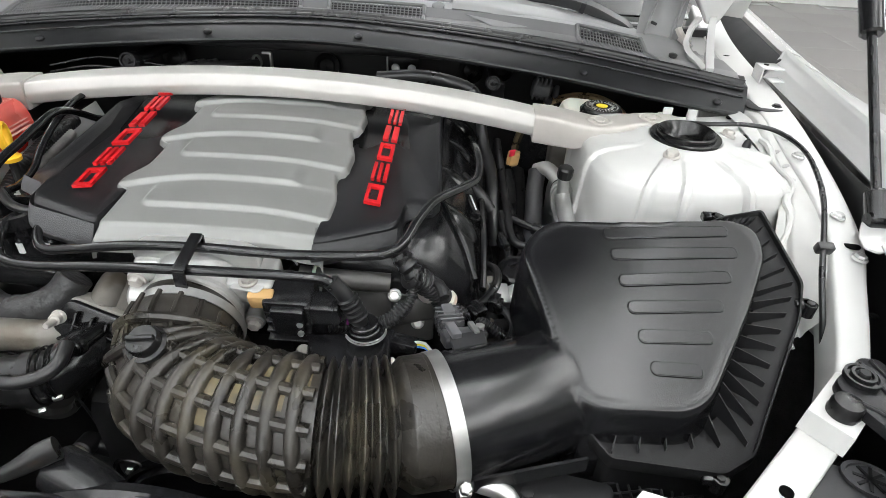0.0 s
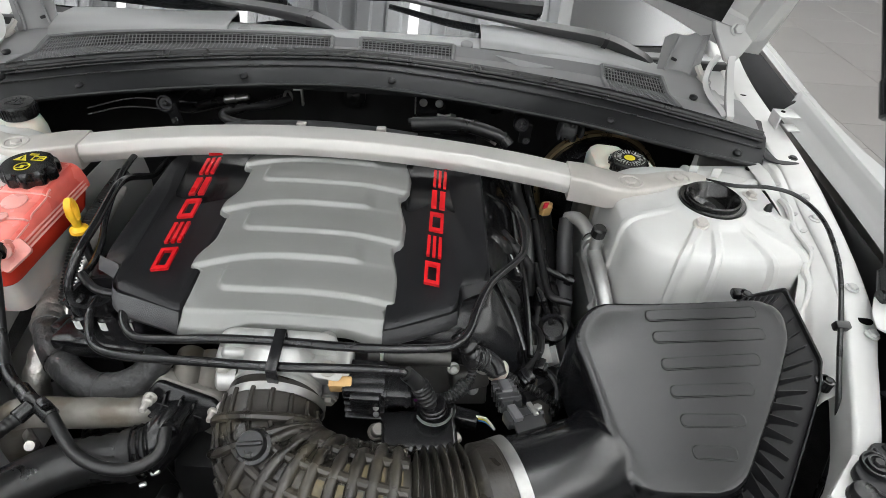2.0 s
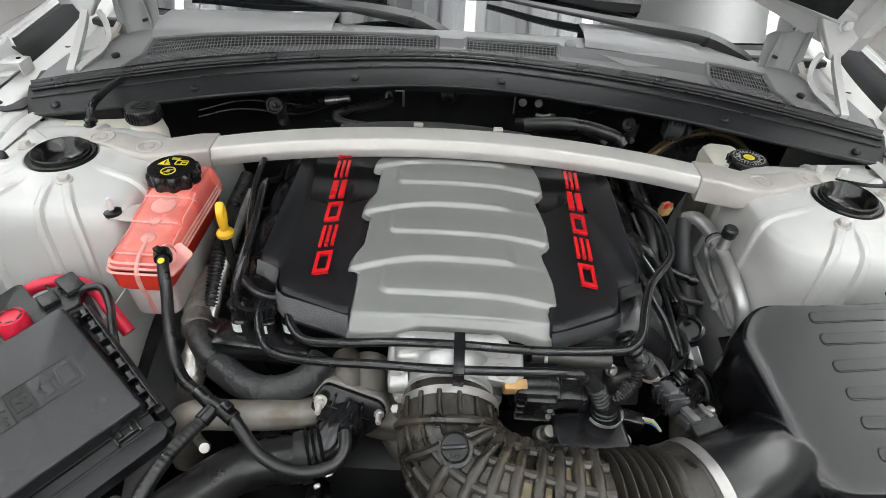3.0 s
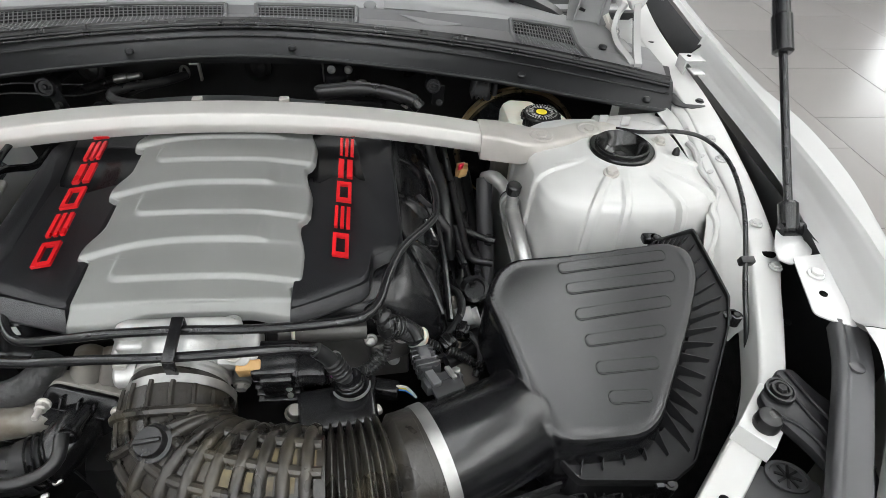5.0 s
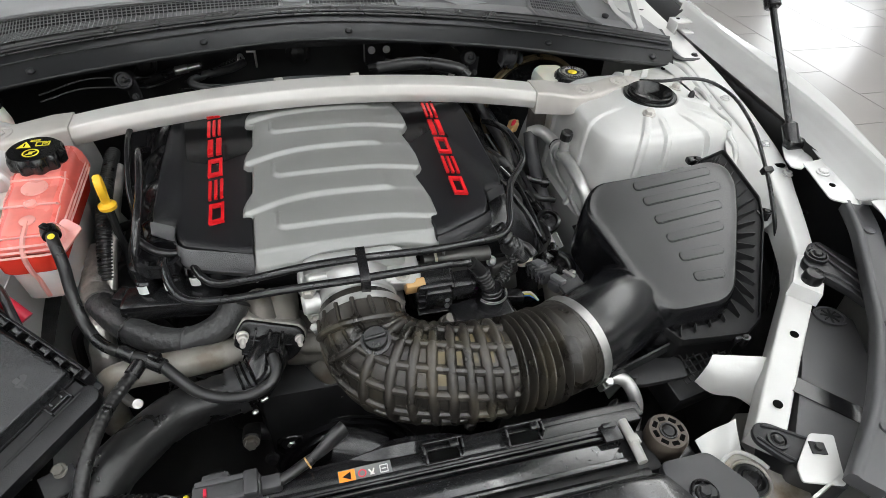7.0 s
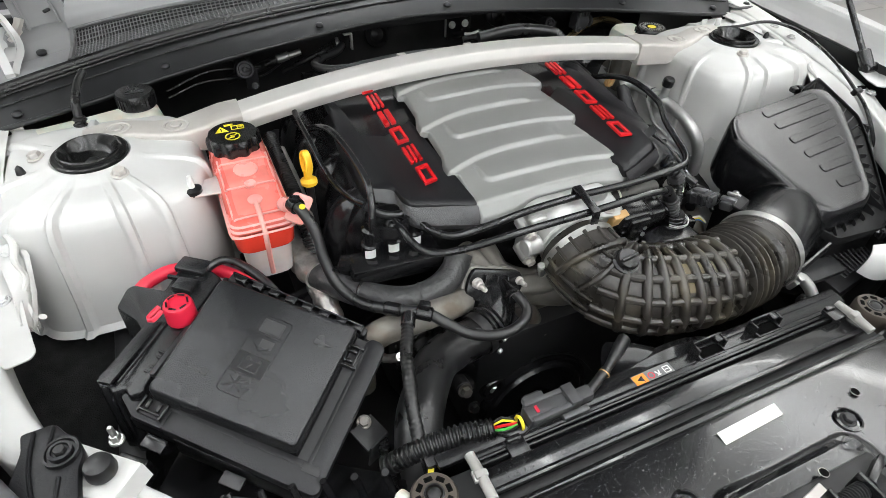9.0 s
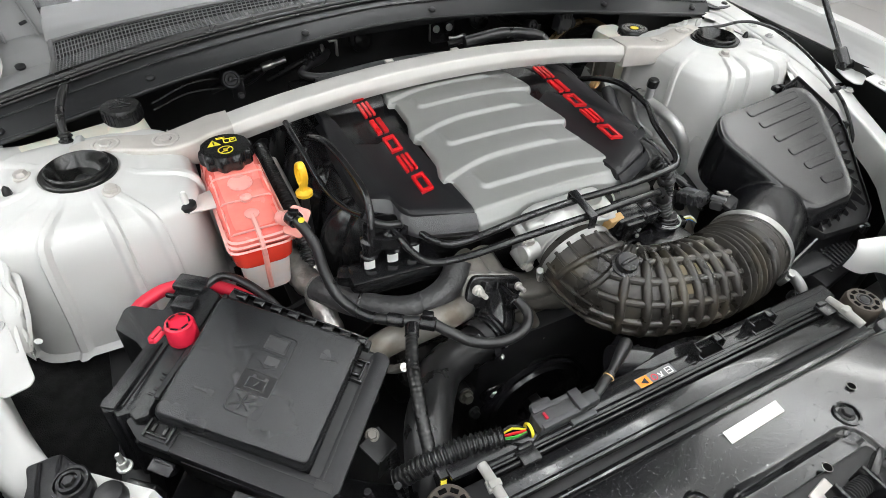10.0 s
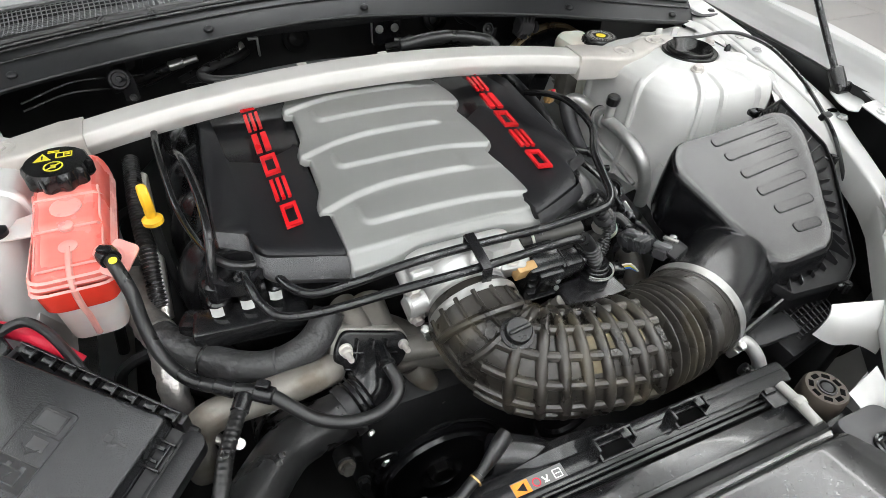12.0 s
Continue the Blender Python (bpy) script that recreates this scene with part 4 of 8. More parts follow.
tens = part("tensioner", merge(rod((-.167, -.335, .612), (-.167, -.362, .619), .013, 20, .003), box(.05, .02, .022, pose(-.147, -.338, .600, 0, 25, 0), .006, 3)), DARK, engine, "dark belt tensioner arm")
hexbolt(tens, (-.167, -.363, .619), (0, -.95, .3), .009, .010, DULLALU)
hexbolt(engine, (-.146, -.358, .556), (0, -.95, .3), .008, .010, DARK)

plate = part("valley_plate", merge(box(.17, .012, .085, pose(.165, -.262, .802, -28, 0, 4), .004), box(.05, .03, .03, pose(.225, -.262, .800, -20, 0, 20), .006, 3), tube([(.10, -.275, .846), (.15, -.272, .842), (.20, -.268, .838)], .011, 14)), mat("grey_stained_engine_metal", (.075, .073, .07), .42, .4, vary=.35, scale=22, fine=180, bump=.3), engine, "grey stained metal plate")
for x, z in ((.115, .83), (.160, .80), (.205, .828), (.232, .79), (.135, .785)):
    hexbolt(plate, (x, -.272, z - .004), (.1, -.8, .5), .006, .007, STEEL)
part("hose_collar", merge(lathe([(.0135, -.002), (.0145, 0), (.0135, .002)], 20, axis((.118, -.2745, .845), (1, 0, 0)), False, False)), NATURAL, plate, "white collar")
part("coolant_fitting", merge(rod((.118, -.335, .772), (.118, -.352, .800), .010, 14, .002), rod((.118, -.352, .800), (.122, -.356, .812), .0075, 14, .001)), DULLALU, plate)
cover = thing("engine_cover", "silver grey and black plastic engine cover with red lettering", "engine cover", (0, -.1, .88))


def ramp(x, a, b):
    """A smooth step from 0 at a to 1 at b."""
    f = max(0, min(1, (x - a) / (b - a)))
    return f * f * (3 - 2 * f)


PITCH = .1075


def edge_left(y):
    """Half width on the left: each shingle ends in a small hook and draws in behind it."""
    p = ((y + .2005) / PITCH) % 1
    back = .0035 * max(0, (y + .2) / .11)
    if y < -.2005:
        return lerp(.1205, .1195, ramp(y, -.29, -.2))
    return .1205 - back + .0115 * ramp(p, 0, .025) * (1 - ramp(p, .12, .56))


def edge_right(y):
    """Half width on the right: a rounded notch at the front of each shingle."""
    p = ((y + .2515) / PITCH) % 1
    if y < -.2515:
        return lerp(.1295, .1205, ramp(y, -.284, -.2515))
    return .1195 + .0115 * ramp(p, 0, .13) * (1 - ramp(p, .45, 1.0))


def shingle(d):
    """Height of a shingle at a distance behind its front line: a rounded lip, then a long fall."""
    return .0056 * ramp(d, -.0035, .0035) * (1 - ramp(d, .002, .062))


def grey_z(x, y):
    """The grey part: shingled steps, each one falling to the rear, with a raised tongue between."""
    z = cover_z(y) + .004 * (1 - (x / .13) ** 2)
    for base in (0, PITCH, 2 * PITCH, 3 * PITCH):
        # long lip from the left hook, running out before the right edge
        front = -.1735 + base - 1.9 * max(0, -x - .012) ** 2 - .7 * max(0, x - .03) ** 2
        z += shingle(y - front) * (1 - .80 * ramp(x, .066, .086))
        # tongue with a round corner on the left, running out to the right notch
        a, b, r = y - (-.2325 + base - 1.1 * max(0, x - .03) ** 2), x + .0865, .012
        d = r - math.hypot(r - a, r - b) if a < r and b < r else min(a, b)
        z += .0050 * ramp(d, -.003, .0035) * (1 - ramp(a, .006, .056))
    return z


NX, NY = 150, 330


def grey_pt(u, v):
    y = lerp(-.2885, .20, v)
    x = lerp(-edge_left(y), edge_right(y), u)
    cut = ramp(x, -.075, -.03) * (1 - .75 * ramp(x, .07, .115))
    yy = y + .013 * cut * max(0, 1 - v / .05)
    drop = .40 * max(0, -.2655 - y) + .0022 * ramp(-y, .262, .268)
    if v < .012:
        drop += .010 * (1 - v / .012) ** 2
    if v > .55:
        drop += .05 * ((v - .55) / .45) ** 2
    edge = min(u, 1 - u) * .25
    drop += .009 * max(0, 1 - edge / .0045) ** 2
    return (x, yy, grey_z(x, y) - drop)


part("centre_panel", sheet(grey_pt, NX, NY, .004), COVERGREY, cover, "silver grey ribbed centre panel", 60)


def black_side(s):
    out = [(.118, -.270), (.128, -.269), (.203, -.243), (.212, -.228), (.214, -.206), (.224, -.197), (.246, -.187), (.250, -.165), (.246, -.05), (.240, .02), (.235, .20), (.118, .20)]
    if s > 0:
        out = [(.118, -.280), (.130, -.277), (.198, -.247), (.205, -.236), (.209, -.208), (.218, -.199), (.240, -.190), (.248, -.165), (.246, -.10), (.240, .02), (.235, .20), (.118, .20)]
    o = rpoly(out, .007, 4)
    c = Vector((.18, -.05))

    def ring(off, dz):
        res = []
        for p in o:
            q = Vector((p[0], p[1]))
            d = (q - c).normalized()
            back = .05 * max(0, (q.y - .0) / .2) ** 2
            edge = .010 * max(0, (q.x - .205) / .04) ** 1.5
            res.append(((q.x + d.x * off) * s, q.y + d.y * off, cover_z(q.y) + .0065 + dz - back - edge))
        return res
    rings = [ring(-.03, 0), ring(-.016, 0.0), ring(-.006, -.0008), ring(-.0015, -.004), ring(0, -.010), ring(.002, -.032)]
    bm = loft(rings, True, False)
    return bm


RING = ("#####", "#...#", "#...#", "#...#", "#####")
PAIR = ("##.##", "##.##", "##.##", "##.##", "##.##")
TRIPLE = ("#.#.#", "#.#.#", "#.#.#", "#.#.#", "#.#.#")


def plain_shape(pattern, h, out):
    """A raised flat shape of bars on a grid, slanted a little, in one piece."""
    xs = [-.0098, -.0055, -.0022, .0020, .0053, .0098]
    ys = [-.0190, -.0130, -.0035, .0035, .0130, .0190]
    bm = bmesh.new()
    vs = [[bm.verts.new((x * out, y - .22 * x, h)) for x in xs] for y in ys]
    for j in range(5):
        for i in range(5):
            if pattern[j][i] == "#":
                bm.faces.new([vs[j][i], vs[j][i + 1], vs[j + 1][i + 1], vs[j + 1][i]])
    bmesh.ops.delete(bm, geom=[v for v in bm.verts if not v.link_faces], context="VERTS")
    ext = bmesh.ops.extrude_face_region(bm, geom=bm.faces[:])
    bmesh.ops.translate(bm, vec=(0, 0, -h - .001), verts=[v for v in ext["geom"] if isinstance(v, bmesh.types.BMVert)])
    return bm


for s in (1, -1):
    sp = part("side_panel", black_side(s), BLACK, cover, "black plastic side panel")
    # row of red raised emblem shapes
    for i, pattern in enumerate((RING, TRIPLE, RING, PAIR, TRIPLE, RING)):
        y0 = lerp(-.194, .050, i / 5) if s < 0 else lerp(-.191, .053, i / 5)
        x0 = lerp(-.1625, -.1700, i / 5) if s < 0 else lerp(.1715, .1750, i / 5)
        m = pose(x0, y0, cover_z(y0) + .0072, math.degrees(math.atan(.092)), 0, 0)
        part("red_shape", moved(plain_shape(pattern, .0032, s), m), RED, sp, "raised glossy red emblem shape", 20)
# fine textured lip under the front edge of the black panels
LIP_L = [(.119, -.271), (.150, -.2615), (.180, -.2525), (.203, -.2445), (.2135, -.229), (.2155, -.206), (.225, -.1985), (.247, -.188)]
LIP_R = [(.119, -.281), (.150, -.270), (.198, -.2485), (.2065, -.237), (.2105, -.2085), (.219, -.2005), (.241, -.191)]
for sx, line, drop in ((-1, LIP_L, .033), (1, LIP_R, .018)):
    line = [tuple(p) for p in spline([(x, y, 0) for x, y in line], .006)]
    part("textured_lip", loft([[(x * sx, y - .013 * math.sin(min(1, q * 1.2) * math.pi / 2) + .02 * max(0, q - .75), cover_z(y) + .002 - drop * q * (.55 + .45 * min(1, max(0, (.24 - x) / .05)))) for x, y, _ in line] for q in (0, .06, .2, .45, .7, .88, 1)], False, False, False), CARBON if sx < 0 else BLACK, cover, "fine textured dark lip")
part("oil_well", lathe([(.030, .868), (.030, .884), (.024, .884), (.022, .870)], 28, pose(-.236, -.235, 0)), SATIN, cover, "round recess in the cover corner")

# ---------------------------------------------------------------- throttle body and intake hose
tb = thing("throttle_body", "cast aluminium throttle body with plastic motor housing", "throttle body", (0, -.31, .83))
TB = axis((.004, -.294, .846), (0, -1, -.22)) @ pose(0, 0, 0, 0, 0, 180)
part("bore", lathe([(.046, 0), (.052, .004), (.052, .014), (.0485, .020), (.0475, .034), (.0495, .036), (.0495, .040), (.047, .042), (.047, .056)], 48, axis((.004, -.290, .846), (0, -1, -.22))), CASTALU, tb, "round cast aluminium bore")
part("mounting_flange", prism(rpoly([(-.066, -.045), (-.050, -.056), (.050, -.056), (.066, -.045), (.060, .045), (.048, .056), (.020, .048), (-.020, .048), (-.048, .056), (-.060, .045)], .008, 4), -.010, .006, TB, .0025), CASTALU, tb, "cast aluminium mounting flange")
part("gear_block", box(.05, .045, .030, pose(.062, -.305, .860, 12, 0, 0), .006, 3), CASTALU, tb)
part("idle_block", box(.03, .03, .03, pose(-.046, -.300, .868, 12, 0, 0), .007, 3), CASTALU, tb)
for x, q in ((-.034, 20), (-.012, 6), (.012, -6), (.034, -20)):
    part("web", box(.004, .034, .016, TB @ pose(x, .038, .012, 0, 0, q), .0015), CASTALU, tb)
for x in (-.052, .052):
    part("bolt_boss", lathe([(.0095, -.012), (.0095, .010), (.0078, .012)], 18, TB @ pose(x, .046, .004)), CASTALU, tb)
part("throttle_shaft_cap", lathe([(.014, -.01), (.014, .010), (.0115, .013), (.0, .0135)], 24, axis((-.055, -.318, .838), (-1, -.1, 0)), True, False), CASTALU, tb)
for x, z in ((-.059, .861), (.050, .863), (-.053, .812), (.058, .812)):
    part("boss", lathe([(.011, -.01), (.011, .016), (.008, .018)], 16, axis((x, -.298, z), (0, -1, -.22))), CASTALU, tb)
    hexbolt(tb, (x, -.316, z - .004), (0, -1, -.22), .0075, .007, CASTGREY)
part("sensor_boss", lathe([(.0115, -.02), (.0115, .010), (.0095, .012), (.006, .012), (.006, .008), (.0, .008)], 20, pose(.055, -.288, .872), True, False), ALU, tb)
part("ear", prism(rpoly([(-.020, -.010), (.012, -.014), (.020, .004), (-.008, .012)], .005), -.003, .003, pose(.064, -.322, .868, 15, 0, 0), .001), CASTALU, tb)
hexbolt(tb, (.062, -.323, .872), (0, -.2, 1), .0075, .007, CASTGREY)
part("wire_bail", tube([(.080, -.290, .872), (.084, -.292, .880), (.100, -.293, .880), (.104, -.291, .872)], .0012, 6), STEEL, tb)
part("motor_housing", merge(box(.050, .042, .062, pose(.104, -.318, .836, 12, 0, 0), .005), box(.034, .010, .040, pose(.106, -.342, .838, 12, 0, 0), .003)), SATIN, tb, "black plastic motor housing")
for k in range(4):
    part("motor_rib", box(.046, .046, .003, pose(.104, -.320, .815 + .012 * k, 12, 0, 0), .001), SATIN, tb)
part("wire_lead", tube([(.150, -.332, .845), (.166, -.326, .838), (.176, -.318, .826), (.19, -.31, .815)], .0045, 10), RUBBER, tb)
for z in (.846, .858):
    part("motor_screw", lathe([(.0035, 0), (.0035, .002), (.002, .0025)], 8, axis((.118, -.346, z - .02), (0, -1, .2))), STEEL, tb)
part("motor_cover", box(.036, .026, .026, pose(.140, -.332, .850, 12, 0, 0), .004), SATIN, tb, "black connector socket")
part("gear_cover", box(.060, .045, .03, pose(.112, -.30, .815, 0, 0, 0), .006), SATIN, tb, "black gear cover")
for x in (.128, .152):
    part("socket_rib", box(.003, .028, .028, pose(x, -.332, .85, 12, 0, 0), .001), SATIN, tb)
part("amber_clip", box(.026, .012, .022, pose(.077, -.331, .856, 20, 0, 4), .002), AMBER, tb, "amber plastic connector clip")

HOSE_LINE = [(.004, -.338, .833), (.003, -.366, .829), (.011, -.400, .824), (.040, -.430, .820), (.090, -.446, .818), (.150, -.450, .815), (.210, -.443, .811), (.267, -.427, .808)]
hose = thing("intake_hose", "ribbed dusty black rubber air intake hose", "intake hose", (.1, -.44, .75))
hl = spline(HOSE_LINE, .0009)
hf = frames(hl)
total = len(hf) - 1


def hose_r(s):
    return lerp(.0525, .0545, min(1, s / .35)) + .003 * max(0, (s - .7) / .3)


BELLOWS = 0.68


def hose_body(i):
    s = i / total
    r = hose_r(s)
    if BELLOWS < s < .868:
        ph = (s - BELLOWS) / (.868 - BELLOWS) * 6.0
        r += .0015 - .0060 * math.cos(2 * math.pi * ph)
    elif s >= .868:
        r += -.0045 + .0085 * min(1, (s - .868) / .03)
    return r


rings = []
for i, (p, sd, up, t) in enumerate(hf):
    r = hose_body(i)
    rings.append([p + (sd * math.cos(a) + up * math.sin(a)) * r for a in [2 * math.pi * k / 48 for k in range(48)]])
body = part("hose_body", loft(rings), HOSE, hose, "dusty black rubber hose with bellows")


def on_hose(s, a, lift):
    k = max(0, min(1, s)) * total
    i = min(int(k), total - 1)
    p, sd, up, t = hf[i]
    q = hf[i + 1]
    p = p.lerp(q[0], k - i)
    return p + (sd * math.cos(a) + up * math.sin(a)) * (hose_r(s) + lift)


# crossing ribs
for k in range(8):
    s = .27 + k * .0545
    part("rib", tube([on_hose(s - .020 * math.sin(2 * math.pi * j / 40), 2 * math.pi * j / 40, .0014) for j in range(41)], .0066, 12, 1), HOSE, body)
for k in range(12):
    a = 2 * math.pi * k / 12
    part("rib", tube([on_hose(lerp(.2, BELLOWS - .01, j / 20), a + .10 * math.sin(j * .2), .0010) for j in range(21)], .0058, 10, 1), HOSE, body)
for k in range(16):
    a = 2 * math.pi * (k + .5) / 16
    part("rib", tube([on_hose(lerp(.05, .20, j / 6), a, .001) for j in range(7)], .003, 6, 1), HOSE, body)
for s0, s1, a0, a1 in ((.10, .20, 0.2, 2.9), (.17, .27, .3, 2.9)):
    part("rib", tube([on_hose(lerp(s0, s1, j / 20), lerp(a0, a1, j / 20), .003) for j in range(21)], .0052, 8, 1), HOSE, body)
# brown dust in the pockets on top
for s, a in ((.42, 1.35), (.47, 1.35), (.52, 1.3), (.57, 1.35), (.47, 1.75), (.52, 1.8), (.57, 1.8), (.62, 1.75), (.43, .95)):
    part("dust_patch", sheet(lambda u, v: on_hose(s + .019 + lerp(-.017, .017, u), a + lerp(-.15, .15, v), .0012), 4, 4), DUST, body, "brown dust in a rib pocket")
part("cuff", tube([hf[i][0] for i in range(int(total * .955), total + 1)], .0615, 40, 1, True, False), HOSE, body)
CAP_DIR = Vector((-.10, -.35, .93)).normalized()
hc = Vector((.016, -.408, .824)) + CAP_DIR * .0505
cap = part("hose_cap", lathe([(.0205, -.02), (.0200, -.010), (.0195, -.001), (.0165, .0), (.0165, .004), (.0175, .005), (.0175, .009), (.0140, .010), (.0140, .017), (.0128, .019), (.0, .019)], 28, axis(hc, CAP_DIR), True, False), RUBBER, hose, "black round cap on the hose")
part("grip", box(.025, .0045, .005, axis(hc, CAP_DIR) @ pose(0, 0, .021, 0, 0, 20), .002), RUBBER, cap)
part("spring_clip", merge(*[tube([tuple(axis(hc, CAP_DIR) @ Vector((.0180 * math.cos(q), .0180 * math.sin(q), zz))) for q in [radians(-125 + 7 * k) for k in range(11)]], .0011, 6, .01) for zz in (.002, -.003)]), STEEL, cap, "bright spring clip")


def clamp(at, d, r, w, screw_angle, label):
    c = thing("hose_clamp", label, "hose clamp", at, "hose clamps")
    m = axis(at, d)
    part("band", lathe([(r, -w / 2), (r + .0012, -w / 2), (r + .0012, w / 2), (r, w / 2)], 56, m, False, False), BANDSTEEL, c, "bright steel band")
    q = radians(screw_angle)
    part("screw", merge(moved(merge(lathe([(.0042, -.009), (.0045, .009), (.003, .011)], 12, axis((0, 0, 0), (0, 1, 0))), box(.008, .018, w * .9, None, .002)), m @ pose(0, 0, 0, 0, 0, screw_angle) @ pose(r + .006, 0, 0)),
                        lathe([(.0058, 0), (.0058, .005), (.0045, .006)], 6, m @ pose(0, 0, 0, 0, 0, screw_angle) @ pose(r + .005, -.013, 0, 90, 0, 0))), STEEL, c, "worm screw")
    for k in range(10):
        part("slot", box(.0006, .0012, w * .7, m @ pose(0, 0, 0, 0, 0, screw_angle + 12 + k * 2.2) @ pose(r + .0013, 0, 0), 0), DARK, c)


clamp((.005, -.348, .8305), (0.02, -1, -.22), .0545, .0095, 200, "steel worm hose clamp on the throttle end")
clamp((.268, -.427, .808), (.93, .34, .04), .0622, .013, 200, "steel worm hose clamp by the air box")

# ---------------------------------------------------------------- air filter box
ab = thing("air_filter_box", "black moulded plastic air filter box with ribbed lid", "air filter box", (.48, -.33, .62))


def lid_z(y):
    return .917 + .343 * (y + .215)


def flange_z(y):
    return .918 + .45 * (y + .194)


TOP = [(.352, -.245), (.372, -.230), (.466, -.224), (.575, -.212), (.600, -.222), (.602, -.256), (.572, -.315), (.510, -.417), (.488, -.431), (.415, -.434), (.390, -.428), (.370, -.384), (.352, -.315), (.338, -.272)]
FLANGE = [(.365, -.255), (.43, -.240), (.545, -.215), (.565, -.203), (.617, -.190), (.640, -.275), (.628, -.31), (.550, -.442), (.520, -.458), (.42, -.452), (.39, -.42), (.375, -.36), (.36, -.30)]
to = rpoly(TOP, .022, 4)
centre = Vector((.47, -.32))


def scaled(outline, f, zf, dz):
    return [((p[0] - centre.x) * f + centre.x, (p[1] - centre.y) * f + centre.y, zf((p[1] - centre.y) * f + centre.y) + dz) for p in outline]


rings = [scaled(to, .80, lid_z, .0), scaled(to, .90, lid_z, .0), scaled(to, .945, lid_z, .0006), scaled(to, .965, lid_z, .002), scaled(to, .985, lid_z, .0005), scaled(to, 1.0, lid_z, -.005), scaled(to, 1.012, lid_z, -.014), scaled(to, 1.03, lid_z, -.05), scaled(to, 1.04, lid_z, -.09)]
neck = [Vector((.275, -.424, .808)), Vector((.30, -.414, .809)), Vector((.345, -.394, .806)), Vector((.385, -.372, .797)), Vector((.42, -.354, .786)), Vector((.45, -.338, .770))]
lid = part("lid", merge(loft(rings, True, True), tube(neck, lambda q: .0590 + .004 * max(0, q - .4), 48, .006)), BOXBLACK, ab, "black plastic lid moulded in one with its round outlet")
mod = lid.modifiers.new("one_moulding", "REMESH")
mod.mode, mod.voxel_size, mod.use_smooth_shade = "VOXEL", .0017, True
mod = lid.modifiers.new("soft_edges", "SMOOTH")
mod.factor, mod.iterations = .5, 36
for (x0, y0), (x1, y1) in (((.435, -.244), (.559, -.231)), ((.440, -.270), (.563, -.258)), ((.445, -.301), (.549, -.289)), ((.450, -.331), (.533, -.323)), ((.456, -.361), (.515, -.358)), ((.463, -.392), (.498, -.392))):
    a, b = Vector((x0, y0)), Vector((x1, y1))
    d = (b - a).normalized()
    nrm = Vector((-d.y, d.x)) * .0065
    o = rpoly([a - d * .006 + nrm, a - d * .006 - nrm, b + d * .006 - nrm, b + d * .006 + nrm], .0064, 5)
    loop = [Vector((p[0], p[1], lid_z(p[1]) + .0004)) for p in o]
    part("embossed_slot", tube(loop + loop[:1], .0009, 6, 1, False, False), SATIN, lid)
    part("slot_floor", loft([[(lerp(p[0], (a.x + b.x) / 2, .012), lerp(p[1], (a.y + b.y) / 2, .12), lid_z(p[1]) + dz) for p in o] for dz in (-.0005, .0010)]), BOXBLACK, lid)
fo = rpoly(FLANGE, .005, 4)
flange = part("flange", loft([scaled(fo, .93, flange_z, -.014), scaled(fo, 1.0, flange_z, -.014), scaled(fo, 1.006, flange_z, -.010), scaled(fo, 1.006, flange_z, -.004), scaled(fo, 1.0, flange_z, 0), scaled(fo, .985, flange_z, 0), scaled(fo, .985, flange_z, -.006), scaled(fo, .84, flange_z, -.007), scaled(fo, .70, flange_z, -.012)], False, False), SHADEDBLACK, ab, "black flange round the lid")
part("lower_box", loft([scaled(fo, .94, flange_z, -.012), scaled(fo, .95, flange_z, -.05), [(p[0], p[1], .66) for p in scaled(fo, .88, flange_z, 0)]], False, True), SHADEDBLACK, ab, "black lower half of the box")
# stiffening fins between lid and flange
for i in range(26):
    s = i / 25
    if s < .25:
        q = Vector((.562, -.203)).lerp(Vector((.612, -.196)), s / .25)
    elif s < .45:
        q = Vector((.612, -.196)).lerp(Vector((.634, -.277)), (s - .25) / .2)
    elif s < .8:
        q = Vector((.634, -.277)).lerp(Vector((.548, -.435)), (s - .45) / .35)
    else:
        q = Vector((.548, -.435)).lerp(Vector((.42, -.450)), (s - .8) / .2)
    d = (centre - q).normalized()
    a = q + d * .004
    b = q + d * .045
    side = Vector((-d.y, d.x)) * .0005
    z = flange_z(a.y) - .006
    zt = lid_z(b.y) - .018
    v = [(a.x + side.x, a.y + side.y, z), (a.x - side.x, a.y - side.y, z), (b.x + side.x, b.y + side.y, z - .01), (b.x - side.x, b.y - side.y, z - .01), (b.x + side.x, b.y + side.y, zt), (b.x - side.x, b.y - side.y, zt), (a.x + side.x, a.y + side.y, z + .006), (a.x - side.x, a.y - side.y, z + .006)]
    part("fin", raw(v, [(0, 2, 4, 6), (1, 7, 5, 3), (6, 4, 5, 7), (0, 6, 7, 1), (2, 3, 5, 4), (0, 1, 3, 2)]), DULLBLACK, flange)
for x, y in ((.566, -.199), (.643, -.295), (.517, -.460)):
    part("screw_lug", merge(lathe([(.0072, -.014), (.0072, .001), (.004, .001)], 16, pose(x, y, flange_z(y) - .004)), box(.02, .014, .010, pose(x - .006, y + .004, flange_z(y) - .008), .003)), SATIN, flange)
    part("screw", lathe([(.0042, 0), (.0042, .001), (.002, .0015)], 6, pose(x, y, flange_z(y) - .0025)), DARK, flange)
# outlet neck
part("outlet_neck", tube([(.258, -.431, .808), (.270, -.426, .808), (.284, -.420, .8085)], .0600, 48, .006), BOXBLACK, ab, "rolled end of the outlet under the clamp")
part("neck_fin", sheet(lambda u, v: (lerp(.30, .40, u), lerp(-.478, -.455, u), lerp(.792, .775, v) + .01 * u), 4, 2, .003), SATIN, ab)

